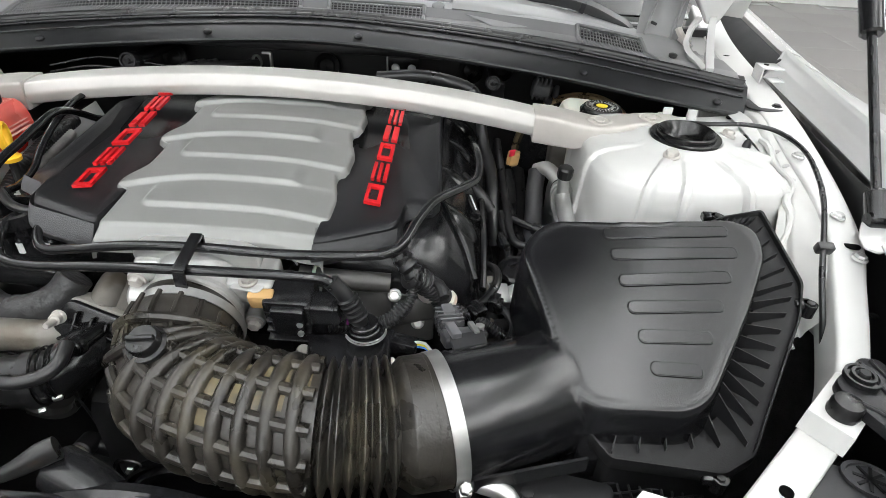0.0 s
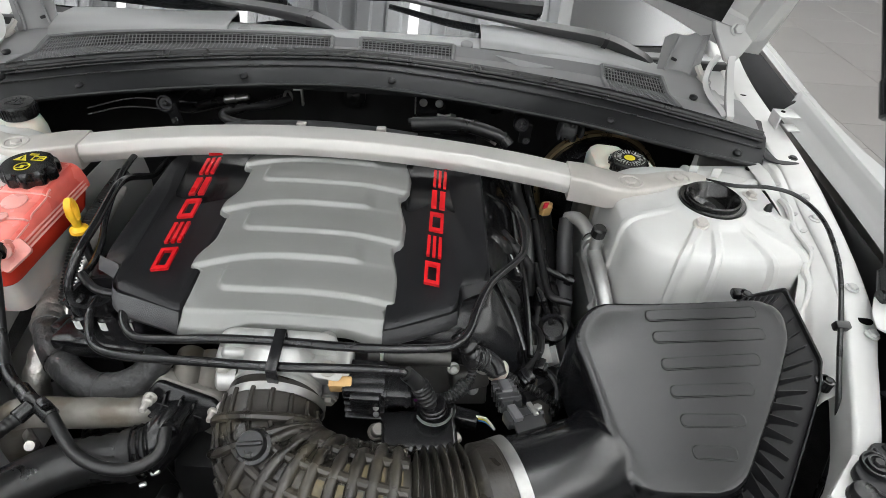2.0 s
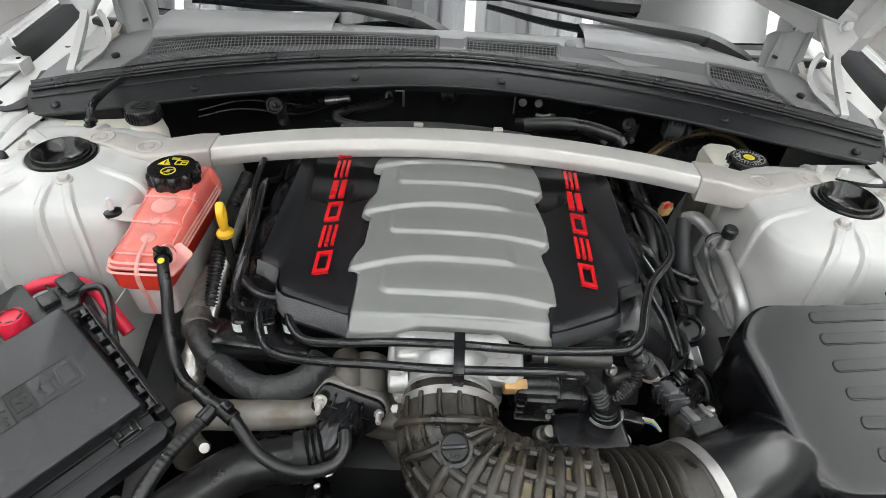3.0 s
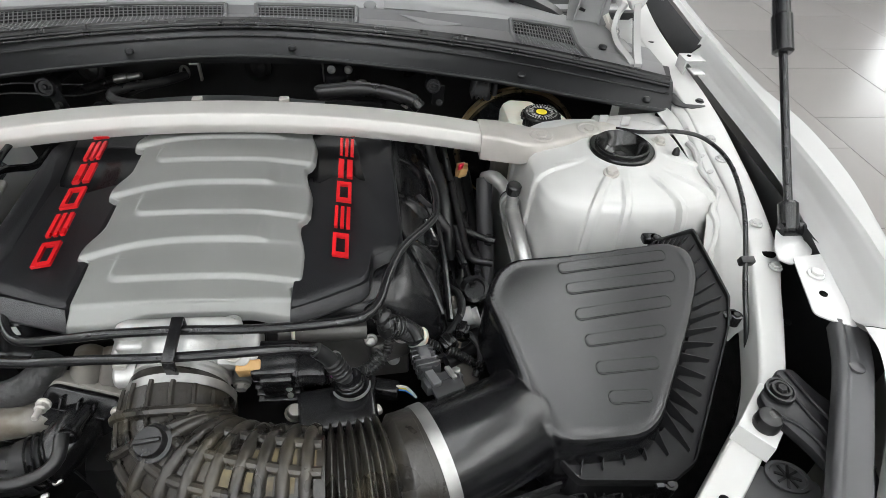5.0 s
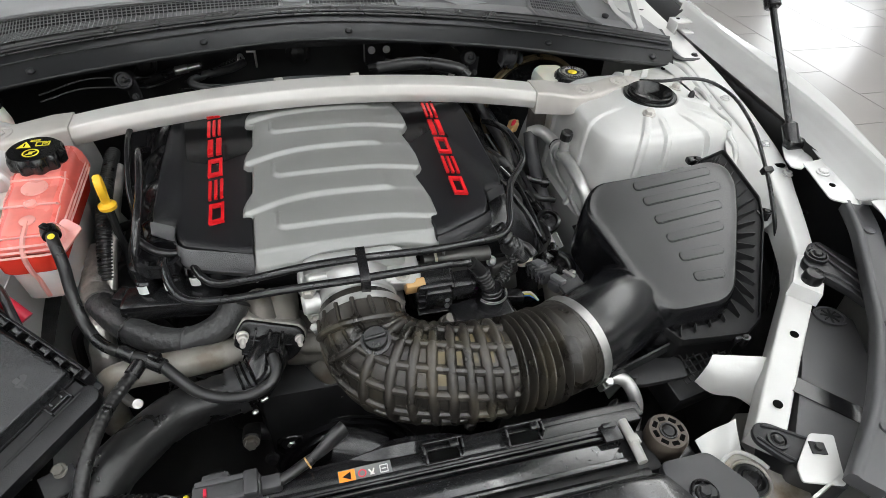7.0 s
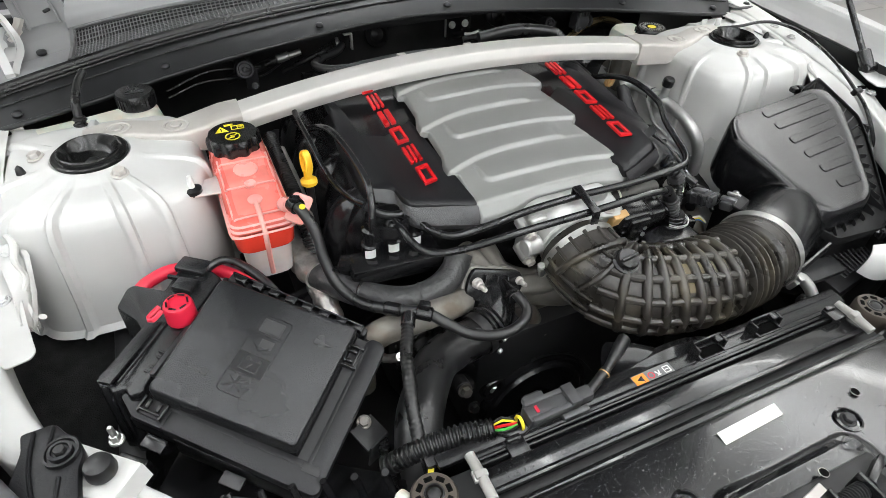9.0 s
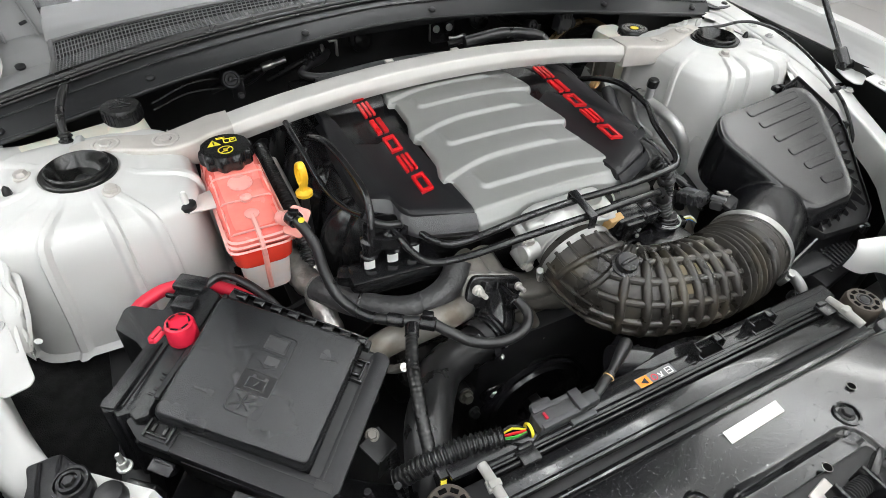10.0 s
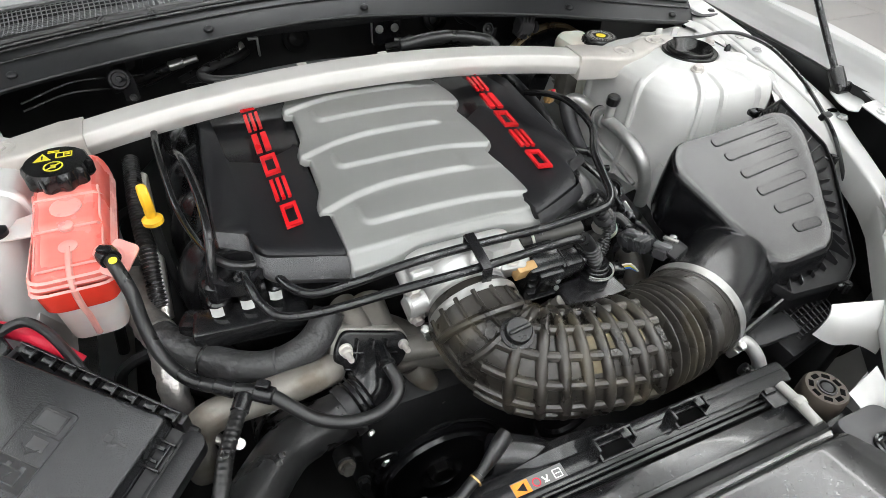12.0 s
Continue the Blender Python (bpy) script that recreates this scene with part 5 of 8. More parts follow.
# ---------------------------------------------------------------- coolant tank
tank = thing("coolant_tank", "translucent red coolant expansion tank with black cap", "coolant tank", (-.40, -.13, .78))


def tank_ring(z, x0, x1, y0, y1, r=.018):
    return [(p[0], p[1], z) for p in rpoly([(x0, y0), (x1, y0), (x1, y1), (x0, y1)], r, 4)]


TANK_SIDE = rpoly([(-.014, .886), (-.012, .926), (-.092, .926), (-.101, .9195), (-.138, .9175), (-.149, .910), (-.190, .9055), (-.206, .899), (-.2145, .886)], .005, 3)


def tank_station(x, k, inset):
    return [(x, lerp(p[0], -.11, inset), .886 + (p[1] - .886) * k) for p in TANK_SIDE]


STATIONS = [(-.4320, .10, .0), (-.4308, .45, .004), (-.4282, .72, .010), (-.4245, .90, .016), (-.4200, .985, .02), (-.4140, 1.0, .022)]
left = [tank_station(*q) for q in STATIONS]
right = [tank_station(-.784 - x, k, i) for x, k, i in reversed(STATIONS)]
part("upper_shell", loft(left + right), TANKSHELL, tank, "red translucent upper shell")
# milky top skin over the coolant, in steps
part("top_skin", loft([[(x, lerp(p[0], -.11, .05), .886 + (p[1] - .886) * 1.0 + dz) for p in TANK_SIDE if p[1] > .9] for x, dz in ((-.4200, -.001), (-.417, .0007), (-.410, .0009), (-.374, .0009), (-.367, .0007), (-.3640, -.001))], False, False, False), TANKPINK, tank, "milky pink top skin")
for y, z in ((-.0965, .9235), (-.1435, .9145), (-.196, .9035)):
    part("step_edge", tube([(-.427, y + .006, z - .010), (-.422, y + .001, z - .001), (-.416, y, z + .0006), (-.368, y, z + .0006), (-.362, y + .001, z - .001), (-.357, y + .006, z - .010)], .0016, 6, .004), TANKPALE, tank, "pale moulded edge")
for sx in (-.4245, -.3595):
    part("side_edge", tube([(sx, p[0] * .96, .886 + (p[1] - .886) * .93) for p in TANK_SIDE[8:-4]], .0014, 6, .004), TANKPALE, tank, "pale moulded edge")
part("filler_neck", lathe([(.030, .912), (.030, .930)], 28, pose(-.395, -.059, 0)), TANKPALE, tank)
part("coolant_band", loft([tank_ring(.8585, -.427, -.357, -.2125, -.030), tank_ring(.862, -.429, -.355, -.2150, -.024), tank_ring(.888, -.4318, -.3522, -.2160, -.012)], True, False), TANKRED, tank, "band filled with red coolant")
for i, z in enumerate((.8885, .8940, .8995)):
    part("shell_rib", loft([tank_ring(z - .0017, -.4325 + i * .001, -.3515 - i * .001, -.2165 + i * .0035, -.012), tank_ring(z, -.4345 + i * .001, -.3495 - i * .001, -.2185 + i * .0035, -.010), tank_ring(z + .0017, -.4325 + i * .001, -.3515 - i * .001, -.2160 + i * .0035, -.012)], False, False), TANKPALE, tank, "pale moulded rib")
part("clear_base", loft([tank_ring(.802, -.416, -.366, -.200, -.05), tank_ring(.808, -.421, -.362, -.206, -.045), tank_ring(.8585, -.424, -.359, -.2105, -.04)], True, False), TANKCLEAR, tank, "pale empty lower chamber")
part("seam", tube([(-.392, -.170, .9085), (-.392, -.195, .9045), (-.392, -.208, .8985), (-.392, -.2165, .887), (-.392, -.2155, .862), (-.392, -.210, .845), (-.392, -.207, .812)], .0022, 6, .005, width=1.6), TANKPALE, tank)
for y, z, r in ((-.112, .9205, .016), (-.142, .9170, .0075), (-.168, .9085, .0095)):
    part("boss", lathe([(r, -.003), (r, .0008), (r * .88, .0014), (.0, .0014)], 24, axis((-.392, y, z), (0, -.10, 1)), True, False), TANKPALE, tank)
part("tab", prism(rpoly([(-.474, -.128), (-.425, -.132), (-.425, -.088), (-.462, -.100)], .008), .903, .906, None, .001), TANKCLEAR, tank)
part("nipple", rod((-.36, -.188, .905), (-.345, -.216, .9205), .010, 16), TANKPALE, tank)
part("nipple_fin", prism(rpoly([(-.012, -.02), (.014, -.02), (.014, .02), (-.012, .02)], .006), -.002, .002, pose(-.345, -.203, .905, 30, 20, -30)), TANKPALE, tank)
tc = Matrix.Translation((-.395, -.059, .926))
n = 120
rings = []
for r0, z in ((.034, 0), (.0365, .003), (.037, .015), (.0355, .020), (.032, .0225), (.0, .0225)):
    rings.append([((r0 - (.0022 * (1 - math.cos(k / n * 2 * math.pi * 10)) if .01 < r0 and z < .021 else 0)) * math.cos(2 * math.pi * k / n), (r0 - (.0022 * (1 - math.cos(k / n * 2 * math.pi * 10)) if .01 < r0 and z < .021 else 0)) * math.sin(2 * math.pi * k / n), z) for k in range(n)])
tcap = part("cap", moved(loft(rings, True, False), tc), SATIN, tank, "black fluted pressure cap with yellow symbols")
zt = .926 + .0228


def flat(outline, z, at, turn=0, th=.0004):
    return prism(outline, 0, th, pose(at[0], at[1], z, 0, 0, turn))


part("warning_triangle", merge(flat([(-.009, -.007), (.009, -.007), (0, .009)], zt, (-.408, -.048))), YELLOWINK, tcap)
part("triangle_mark", box(.0016, .008, .0004, pose(-.408, -.049, zt + .0006), 0), SATIN, tcap)
part("book_mark", merge(*[box(a, b, .0004, pose(-.386 + c, -.047 + d, zt + .0002), 0) for a, b, c, d in ((.0015, .010, -.008, 0), (.0015, .010, 0, 0), (.0015, .010, .008, 0), (.016, .0015, 0, -.005), (.016, .0015, 0, .005), (.005, .001, 0.004, 0), (.005, .001, .004, .002))]), YELLOWINK, tcap)
part("ban_ring", merge(lathe([(.0085, 0), (.0102, 0), (.0102, .0004), (.0085, .0004)], 28, pose(-.396, -.070, zt), False, False), box(.018, .0016, .0004, pose(-.396, -.070, zt + .0002, 0, 0, 40), 0), box(.005, .007, .0004, pose(-.396, -.070, zt + .0002), 0)), YELLOWINK, tcap)
part("print_bar", merge(*[box(.012, .0015, .0004, pose(-.397, -.036 - .003 * i, zt + .0002), 0) for i in range(2)]), YELLOWINK, tcap)
pin = thing("mounting_stud", "white threaded stud with black washer on the tower", "stud", (-.463, -.117, .90))
part("washer", lathe([(.012, .904), (.012, .911), (.008, .913)], 20, pose(-.463, -.117, 0)), RUBBER, pin)
part("stud", lathe([(.0040, .910), (.0040, .924), (.0028, .930)], 10, pose(-.463, -.117, 0)), WHITEINK, pin)

# dipstick
dip = thing("oil_dipstick", "yellow plastic oil dipstick handle", "dipstick", (-.313, -.12, .80))
part("handle", merge(tube([(-.313, -.117, .902), (-.314, -.112, .914), (-.3135, -.114, .928), (-.312, -.121, .934), (-.3105, -.128, .928), (-.310, -.130, .914), (-.311, -.126, .902)], .0032, 8, width=1.7), lathe([(.012, .884), (.012, .889), (.006, .893), (.006, .904)], 18, pose(-.312, -.122, 0))), YELLOW, dip, "yellow ring handle")
part("guide_tube", tube([(-.312, -.122, .888), (-.311, -.122, .80), (-.30, -.12, .66)], .006, 10), DARK, dip)

# ---------------------------------------------------------------- fuse box
FM = pose(-.4394, -.3822, .8543, 9.8, 13.0, -41.2)
fuse = thing("fuse_box", "black fuse box with a textured lid over the battery tray", "fuse box", (-.44, -.38, .70))
lid_o = rpoly([(-.083, -.072), (.080, -.068), (.081, .081), (-.088, .072)], .008, 4)
flid = part("lid", moved(loft([[(p[0] * k, p[1] * k, z) for p in lid_o] for k, z in ((1.035, -.040), (1.030, -.019), (1.020, -.018), (1.014, -.007), (1.002, -.0025), (.985, -.0006), (.965, 0))], False, True), FM), LIDBLACK, fuse, "black grained lid")
panel = rpoly([(-.0195, -.049), (.0195, -.049), (.0195, .049), (-.0195, .049)], .006, 4)
pm = FM @ pose(-.004, .003, 0, 0, 0, 0)
part("symbol_panel", moved(merge(loft([[(p[0], p[1], .0) for p in panel], [(p[0], p[1], .0007) for p in panel], [(p[0] * .955, p[1] * .98, .0007) for p in panel], [(p[0] * .955, p[1] * .98, .0002) for p in panel]], False, False),
                           *[box(.037, .0008, .0007, pose(0, -.0245 + .0245 * i, .0003), 0) for i in range(3)]), pm), SATIN, flid, "embossed frame with four fields")
part("smooth_field", moved(box(.0365, .0225, .0005, pose(0, -.0123, .0002), 0), pm), DULLBLACK, flid, "smoother dark field")


def outline_box(w, h, t, at=(0, 0), turn=0):
    """Four thin raised bars round a field."""
    return moved(merge(box(w, t, .0009, pose(0, h / 2, .0004), 0), box(w, t, .0009, pose(0, -h / 2, .0004), 0), box(t, h, .0009, pose(w / 2, 0, .0004), 0), box(t, h, .0009, pose(-w / 2, 0, .0004), 0)), pose(at[0], at[1], 0, 0, 0, turn))


for bm, mt in ((merge(box(.022, .014, .0008, pose(0, .036, .0004), .0002, 1), outline_box(.024, .016, .0012, (0, .036))), GREYINK),
               (box(.015, .010, .0008, pose(.004, .0155, .0004), .0002, 1), GREYINK),
               (merge(box(.012, .0012, .0009, pose(-.004, .0085, .0004, 0, 0, -35), 0), box(.012, .0012, .0009, pose(.004, .0085, .0004, 0, 0, 35), 0)), SATIN),
               (merge(outline_box(.020, .012, .0011, (0, -.0135)), box(.0045, .0035, .0008, pose(-.005, -.0055, .0004), 0), box(.0045, .0035, .0008, pose(.008, -.0055, .0004), 0), box(.007, .0012, .0008, pose(0, -.0135, .0004, 0, 0, 60), 0)), SATIN),
               (merge(box(.026, .0016, .0009, pose(-.004, -.036, .0004, 0, 0, 30), 0), box(.022, .0016, .0009, pose(-.004, -.036, .0004, 0, 0, -38), 0), box(.018, .0016, .0009, pose(-.004, -.036, .0004, 0, 0, 80), 0), box(.013, .0035, .0009, pose(.010, -.034, .0004, 0, 0, 25), 0)), SATIN)):
    part("symbol", moved(bm, pm), mt, flid, "dark embossed pictogram")
for a, b, c, d, e in ((.010, .002, -.055, -.035, 0), (.004, .004, -.048, -.035, 45), (.007, .006, -.042, -.035, 0), (.010, .002, .060, .045, 0), (.004, .004, .054, .045, 45), (.007, .006, .048, .045, 0)):
    part("arrow_mark", moved(box(a, b, .0006, pose(c, d, .0003, 0, 0, e), 0), FM), GREYINK, flid)
tray = part("frame", moved(merge(prism(rpoly([(-.056, -.097), (.114, -.099), (.119, -.094), (.119, .078), (.112, .085), (.100, .085), (.0945, .078), (.0945, -.070), (-.056, -.0705)], [.002, .004, .004, .004, .004, .003, .003, .002, .002], 3), -.046, -.0225, None, .0015),
                                 prism(rpoly([(-.110, -.083), (-.103, -.072), (-.090, -.070), (-.056, -.0705), (-.056, -.097), (-.088, -.097)], [.003, .003, .001, .001, .001, .003], 3), -.036, -.0235, None, .001),
                                 box(.20, .19, .03, pose(0, 0, -.062), .004), box(.018, .16, .04, pose(-.096, 0, -.052), .004), box(.18, .012, .026, pose(0, .090, -.036), .003), box(.15, .010, .05, pose(.03, -.094, -.066), .003)), FM), BLACK, fuse, "black outer frame")
part("frame_hole", moved(box(.019, .0095, .003, pose(.102, -.0765, -.0232), .0005), FM), DARK, tray)
part("frame_groove", moved(merge(box(.150, .0016, .001, pose(.020, -.0765, -.0222), 0), box(.0016, .145, .001, pose(.0985, .0, -.0222), 0)), FM), DARK, tray)
# solid dark strips paint the shade of the gap round the lid
part("gap_shade", moved(merge(box(.012, .150, .002, pose(.0895, .004, -.024), 0), box(.165, .006, .002, pose(0, -.0735, -.0245), 0)), FM), DARK, tray, "dark strip standing for the shaded gap beside the lid")
for i in range(8):
    part("hinge_block", moved(merge(box(.012, .007, .009, pose(-.072 + i * .0215, .0865, -.016), .001), box(.0022, .010, .013, pose(-.0655 + i * .0215, .0855, -.015), .0006)), FM), SATIN, tray)
part("hinge_rail", moved(box(.170, .0022, .010, pose(0, .0915, -.018), .0006), FM), SATIN, tray)
for x, y, q in ((-.072, -.083, 0), (-.0945, -.040, 90), (.0885, .052, 90)):
    lm = FM @ pose(x, y, -.019, 0, 0, q)
    part("latch_gap", moved(box(.026, .017, .004, pose(0, 0, -.0035), .0005), lm), DARK, tray)
    part("latch", moved(merge(box(.0022, .018, .008, pose(-.0125, 0, 0), .0006), box(.0022, .018, .008, pose(.0125, 0, 0), .0006), box(.022, .0022, .007, pose(0, -.005, .001), .0006), box(.003, .009, .006, pose(-.006, .002, .001), .0006), box(.003, .009, .006, pose(.006, .002, .001), .0006)), lm), SATIN, tray)
part("side_clip", moved(merge(box(.020, .004, .022, pose(-.060, -.103, -.055), .001), box(.024, .014, .003, pose(-.060, -.108, -.046), .001)), FM), SATIN, tray)
part("side_clip", moved(merge(box(.020, .004, .022, pose(.030, -.105, -.060), .001), box(.024, .014, .003, pose(.030, -.110, -.050), .001)), FM), CONNGREY, tray)
# battery terminal cover beside it
term = thing("battery_terminal_cover", "black plastic battery cover with red cable", "battery cover", (-.55, -.30, .70))
TC = [(-.455, -.246), (-.479, -.198), (-.500, -.205), (-.508, -.216), (-.521, -.235), (-.556, -.206), (-.564, -.208), (-.577, -.236), (-.556, -.270), (-.547, -.300), (-.600, -.336), (-.597, -.350), (-.588, -.352), (-.585, -.362), (-.573, -.362), (-.569, -.374), (-.556, -.376), (-.530, -.338)]


def term_z(x):
    return .847 + .012 * (x + .6) / .12


tc_o = rpoly(TC, .004, 3)
part("cover", loft([[(lerp(p[0], -.53, -.05), lerp(p[1], -.28, -.05), .74) for p in tc_o], [(p[0], p[1], term_z(p[0]) - .006) for p in tc_o], [(lerp(p[0], -.53, .012), lerp(p[1], -.28, .012), term_z(p[0]) - .0015) for p in tc_o], [(lerp(p[0], -.53, .04), lerp(p[1], -.28, .04), term_z(p[0])) for p in tc_o]], False, True), LIDBLACK, term)
part("raised_bar", merge(box(.017, .088, .004, pose(-.563, -.316, .8525, 0, -5.7, -39), .001), box(.0025, .100, .003, pose(-.545, -.318, .8545, 0, -5.7, -39), .001)), LIDBLACK, term)
part("latch_block", merge(box(.026, .020, .010, pose(-.497, -.243, .860, 0, 0, -38), .002), box(.030, .004, .006, pose(-.503, -.226, .859, 0, 0, -38), .001), box(.040, .024, .010, pose(-.484, -.214, .862, 0, 0, -38), .003)), LIDBLACK, term)
# solid dark strip painted in for the gap's shade
part("edge_strip", box(.006, .150, .006, pose(-.497, -.304, .856, 0, 0, -39), .001), DARK, term, "dark strip standing for the shaded gap beside the lid")
redc = part("terminal_cap", merge(lathe([(.0170, .860), (.0165, .880), (.0150, .884), (.0125, .885), (.012, .883), (.0, .883)], 32, pose(-.506, -.292, -.002), True, False), tube([(-.523, -.297, .880), (-.533, -.305, .878), (-.537, -.298, .877), (-.525, -.288, .879)], .003, 6)), REDCAP, term, "red rubber terminal cap")
for k in range(6):
    w = k * math.pi / 3
    part("cap_slot", box(.008, .002, .001, pose(-.506 + .0112 * math.cos(w), -.292 + .0112 * math.sin(w), .8833, 0, 0, math.degrees(w) + 90), 0), RUBBER, redc)
part("red_cable", tube([(-.566, -.222, .822), (-.552, -.204, .838), (-.533, -.192, .841), (-.513, -.187, .842), (-.485, -.191, .841), (-.456, -.209, .840), (-.434, -.229, .835), (-.41, -.245, .812)], .0085, 14), REDCAP, term, "thick red battery cable")
part("black_cable", tube([(-.488, -.236, .850), (-.470, -.222, .860), (-.446, -.216, .862), (-.422, -.242, .860), (-.401, -.282, .852), (-.388, -.31, .82)], .0052, 10), RUBBER, term, "black cable")

# ---------------------------------------------------------------- washer and brake reservoirs
wash = thing("washer_reservoir", "natural plastic washer reservoir neck with black cap", "washer reservoir", (-.51, .12, .85))
part("neck", merge(lathe([(.026, .80), (.030, .88), (.030, .905), (.026, .922), (.022, .930)], 32, pose(-.511, .112, 0)), loft([[(x, p[0] + .0 + (-.60 - x) * -.02, p[1]) for p in rpoly([(.085, .885 + dz), (.145, .885 + dz), (.145, .918 + dz), (.085, .918 + dz)], .012, 4)] for x, dz in ((-.525, .0), (-.58, -.006), (-.65, -.012), (-.76, -.02))])), NATURAL, wash, "milky natural plastic body")
wc = part("cap", lathe([(.0262, .930), (.0272, .933), (.0272, .949), (.0255, .953), (.0, .954)], 40, pose(-.511, .110, 0), True, False), SATIN, wash, "black ribbed cap")
for k in range(30):
    w = 2 * math.pi * k / 30
    part("cap_rib", box(.0016, .002, .016, pose(-.511 + .0274 * math.cos(w), .110 + .0274 * math.sin(w), .941, 0, 0, math.degrees(w)), 0), SATIN, wc)
part("cap_symbol", merge(*[box(a, b, .0005, pose(-.511 + c, .110 + d, .9542, 0, 0, e), 0) for a, b, c, d, e in ((.026, .0016, 0, -.008, 0), (.015, .0014, -.009, 0, 40), (.015, .0014, .009, 0, -40), (.0014, .010, 0, .002, 0), (.018, .0014, 0, .008, 0), (.0014, .005, -.006, .013, 20), (.0014, .005, .006, .013, -20), (.0014, .005, 0, .014, 0))]), GREYINK, wc)
prop = thing("washer_hose_clip", "black rubber washer hose running up to the cowl", "hose", (-.575, .10, .90))
part("hose", tube([(-.594, .085, .890), (-.592, .092, .922), (-.590, .105, .948), (-.586, .15, .957), (-.578, .19, .960)], .0060, 10), RUBBER, prop)
part("sleeve", corrugated([(-.594, .084, .895), (-.592, .088, .918), (-.590, .094, .935)], .0088, .008, .0012), RUBBER, prop)

brake = thing("brake_fluid_reservoir", "off-white brake fluid reservoir with round black cap", "fluid reservoir", (.49, .115, .80))
part("body", merge(loft([[(p[0], p[1], z) for p in rpoly([(.445 - q, .075), (.540 + q, .080), (.545 + q, .155), (.430 - q, .165)], .015, 4)] for z, q in ((.80, .0), (.88, .0), (.893, -.003), (.900, -.012))]), loft([[(p[0], p[1], z) for p in rpoly([(.432 - q, .108), (.490 + q, .112), (.500 + q, .178), (.430 - q, .184)], .012, 4)] for z, q in ((.84, .0), (.893, .0), (.903, -.004), (.908, -.012))]), lathe([(.026, .885), (.026, .902)], 28, pose(.488, .118, 0))), NATURAL, brake, "off-white plastic body")
bc = part("cap", lathe([(.030, .899), (.0315, .902), (.0315, .915), (.029, .919), (.0, .920)], 40, pose(.488, .118, 0), True, False), SATIN, brake, "black cap with yellow dot")
for k in range(20):
    w = 2 * math.pi * k / 20
    part("cap_rib", box(.004, .004, .014, pose(.488 + .0315 * math.cos(w), .118 + .0315 * math.sin(w), .908, 0, 0, math.degrees(w)), .001, 1), SATIN, bc)
part("yellow_dot", lathe([(.009, .920), (.009, .9207), (.0, .9208)], 24, pose(.488, .118, 0), True, False), YELLOWINK, bc, "yellow dot")
part("print_ring", merge(*[box(.0028, .0075 if k % 4 else .003, .0004, pose(.488 + .0175 * math.cos(w), .118 + .0175 * math.sin(w), .9204, 0, 0, math.degrees(w) + 90), 0) for k, w in [(k, 2 * math.pi * k / 22) for k in range(22)]],
                         *[box(.0016, .003, .0004, pose(.488 + .0245 * math.cos(w), .118 + .0245 * math.sin(w), .9204, 0, 0, math.degrees(w) + 90), 0) for w in [2 * math.pi * k / 34 for k in range(34)]]), PALEINK, bc, "ring of pale print marks")
boost = thing("brake_booster", "black round brake booster on the firewall", "brake booster", (.45, .30, .80))
part("drum", lathe([(.04, .075), (.085, .068), (.108, .045), (.116, .015), (.118, .0), (.118, -.012), (.112, -.05)], 56, axis((.495, .285, .755), (0, -1, .05))), GLOSSBLACK, boost, "black drum")
for k in (.004, -.008):
    part("rim", lathe([(.1185, -.003), (.1245, -.0025), (.1252, 0), (.1245, .0025), (.1185, .003)], 64, axis((.495, .285 - k, .755), (0, -1, .05)), False, False), GOLDZINC, boost, "yellow zinc-plated rim")
part("master_cylinder", merge(rod((.48, .23, .79), (.47, .05, .79), .022, 20, .004), box(.07, .04, .10, pose(.45, .12, .84), .008)), DULLALU, boost)

for at, r, label in (((-.334, .236, .906), .017, "black grommet on the firewall with a bolt"), ((.320, .252, .902), .014, "black round plug on the firewall")):
    g = thing("firewall_grommet", label, "grommet", at, "firewall grommets")
    part("body", merge(lathe([(r, -.02), (r, .0), (r * .86, .005), (r * .7, .005), (r * .62, .001), (r * .3, .001), (r * .25, .006), (.0, .007)], 28, axis(at, (0, -1, .35)), True, False), rod((at[0], at[1] + .015, at[2]), (at[0], .44, at[2] - .02), r * .6, 14)), DULLBLACK, g)
    hexbolt(g, (at[0] + .012, at[1] - .004, at[2] - .032), (0, -1, .4), .005, .006, DARK)
    part("tab", box(.022, .004, .045, pose(at[0] + .010, at[1] + .004, at[2] - .020, 15, 0, 0), .002), DULLBLACK, g)
vac = thing("vacuum_sensor", "dark grey vacuum sensor above the brake booster", "sensor", (.405, .262, .895))
part("body", merge(rod((.392, .262, .898), (.425, .262, .892), .018, 20, .004), rod((.432, .262, .890), (.440, .262, .889), .012, 16, .002), rod((.41, .27, .89), (.43, .29, .86), .008, 12)), HEADGREY, vac)
part("fin", merge(*[box(.003, .030, .040, pose(.396 + .008 * k, .262, .897, 0, 10, 0), .001) for k in range(4)]), HEADGREY, vac)
lines = thing("brake_line", "thin black brake lines along the firewall", "pipe", (-.40, .26, .88))
part("line", tube([(-.47, .22, .895), (-.40, .25, .905), (-.34, .27, .895), (-.30, .29, .885)], .0018, 8), RUBBER, lines)
part("line", tube([(-.47, .215, .885), (-.41, .24, .892), (-.35, .26, .882), (-.30, .28, .870), (-.24, .36, .86)], .0018, 8), RUBBER, lines)

# ---------------------------------------------------------------- radiator and front panel
rad = thing("radiator", "black radiator with fan shroud along the front", "radiator", (0, -.58, .45))
part("shroud", merge(box(.62, .022, .30, pose(.0, -.535, .655), .004), box(.60, .016, .008, pose(.0, -.545, .806), .002)), SATIN, rad, "black plastic fan shroud")
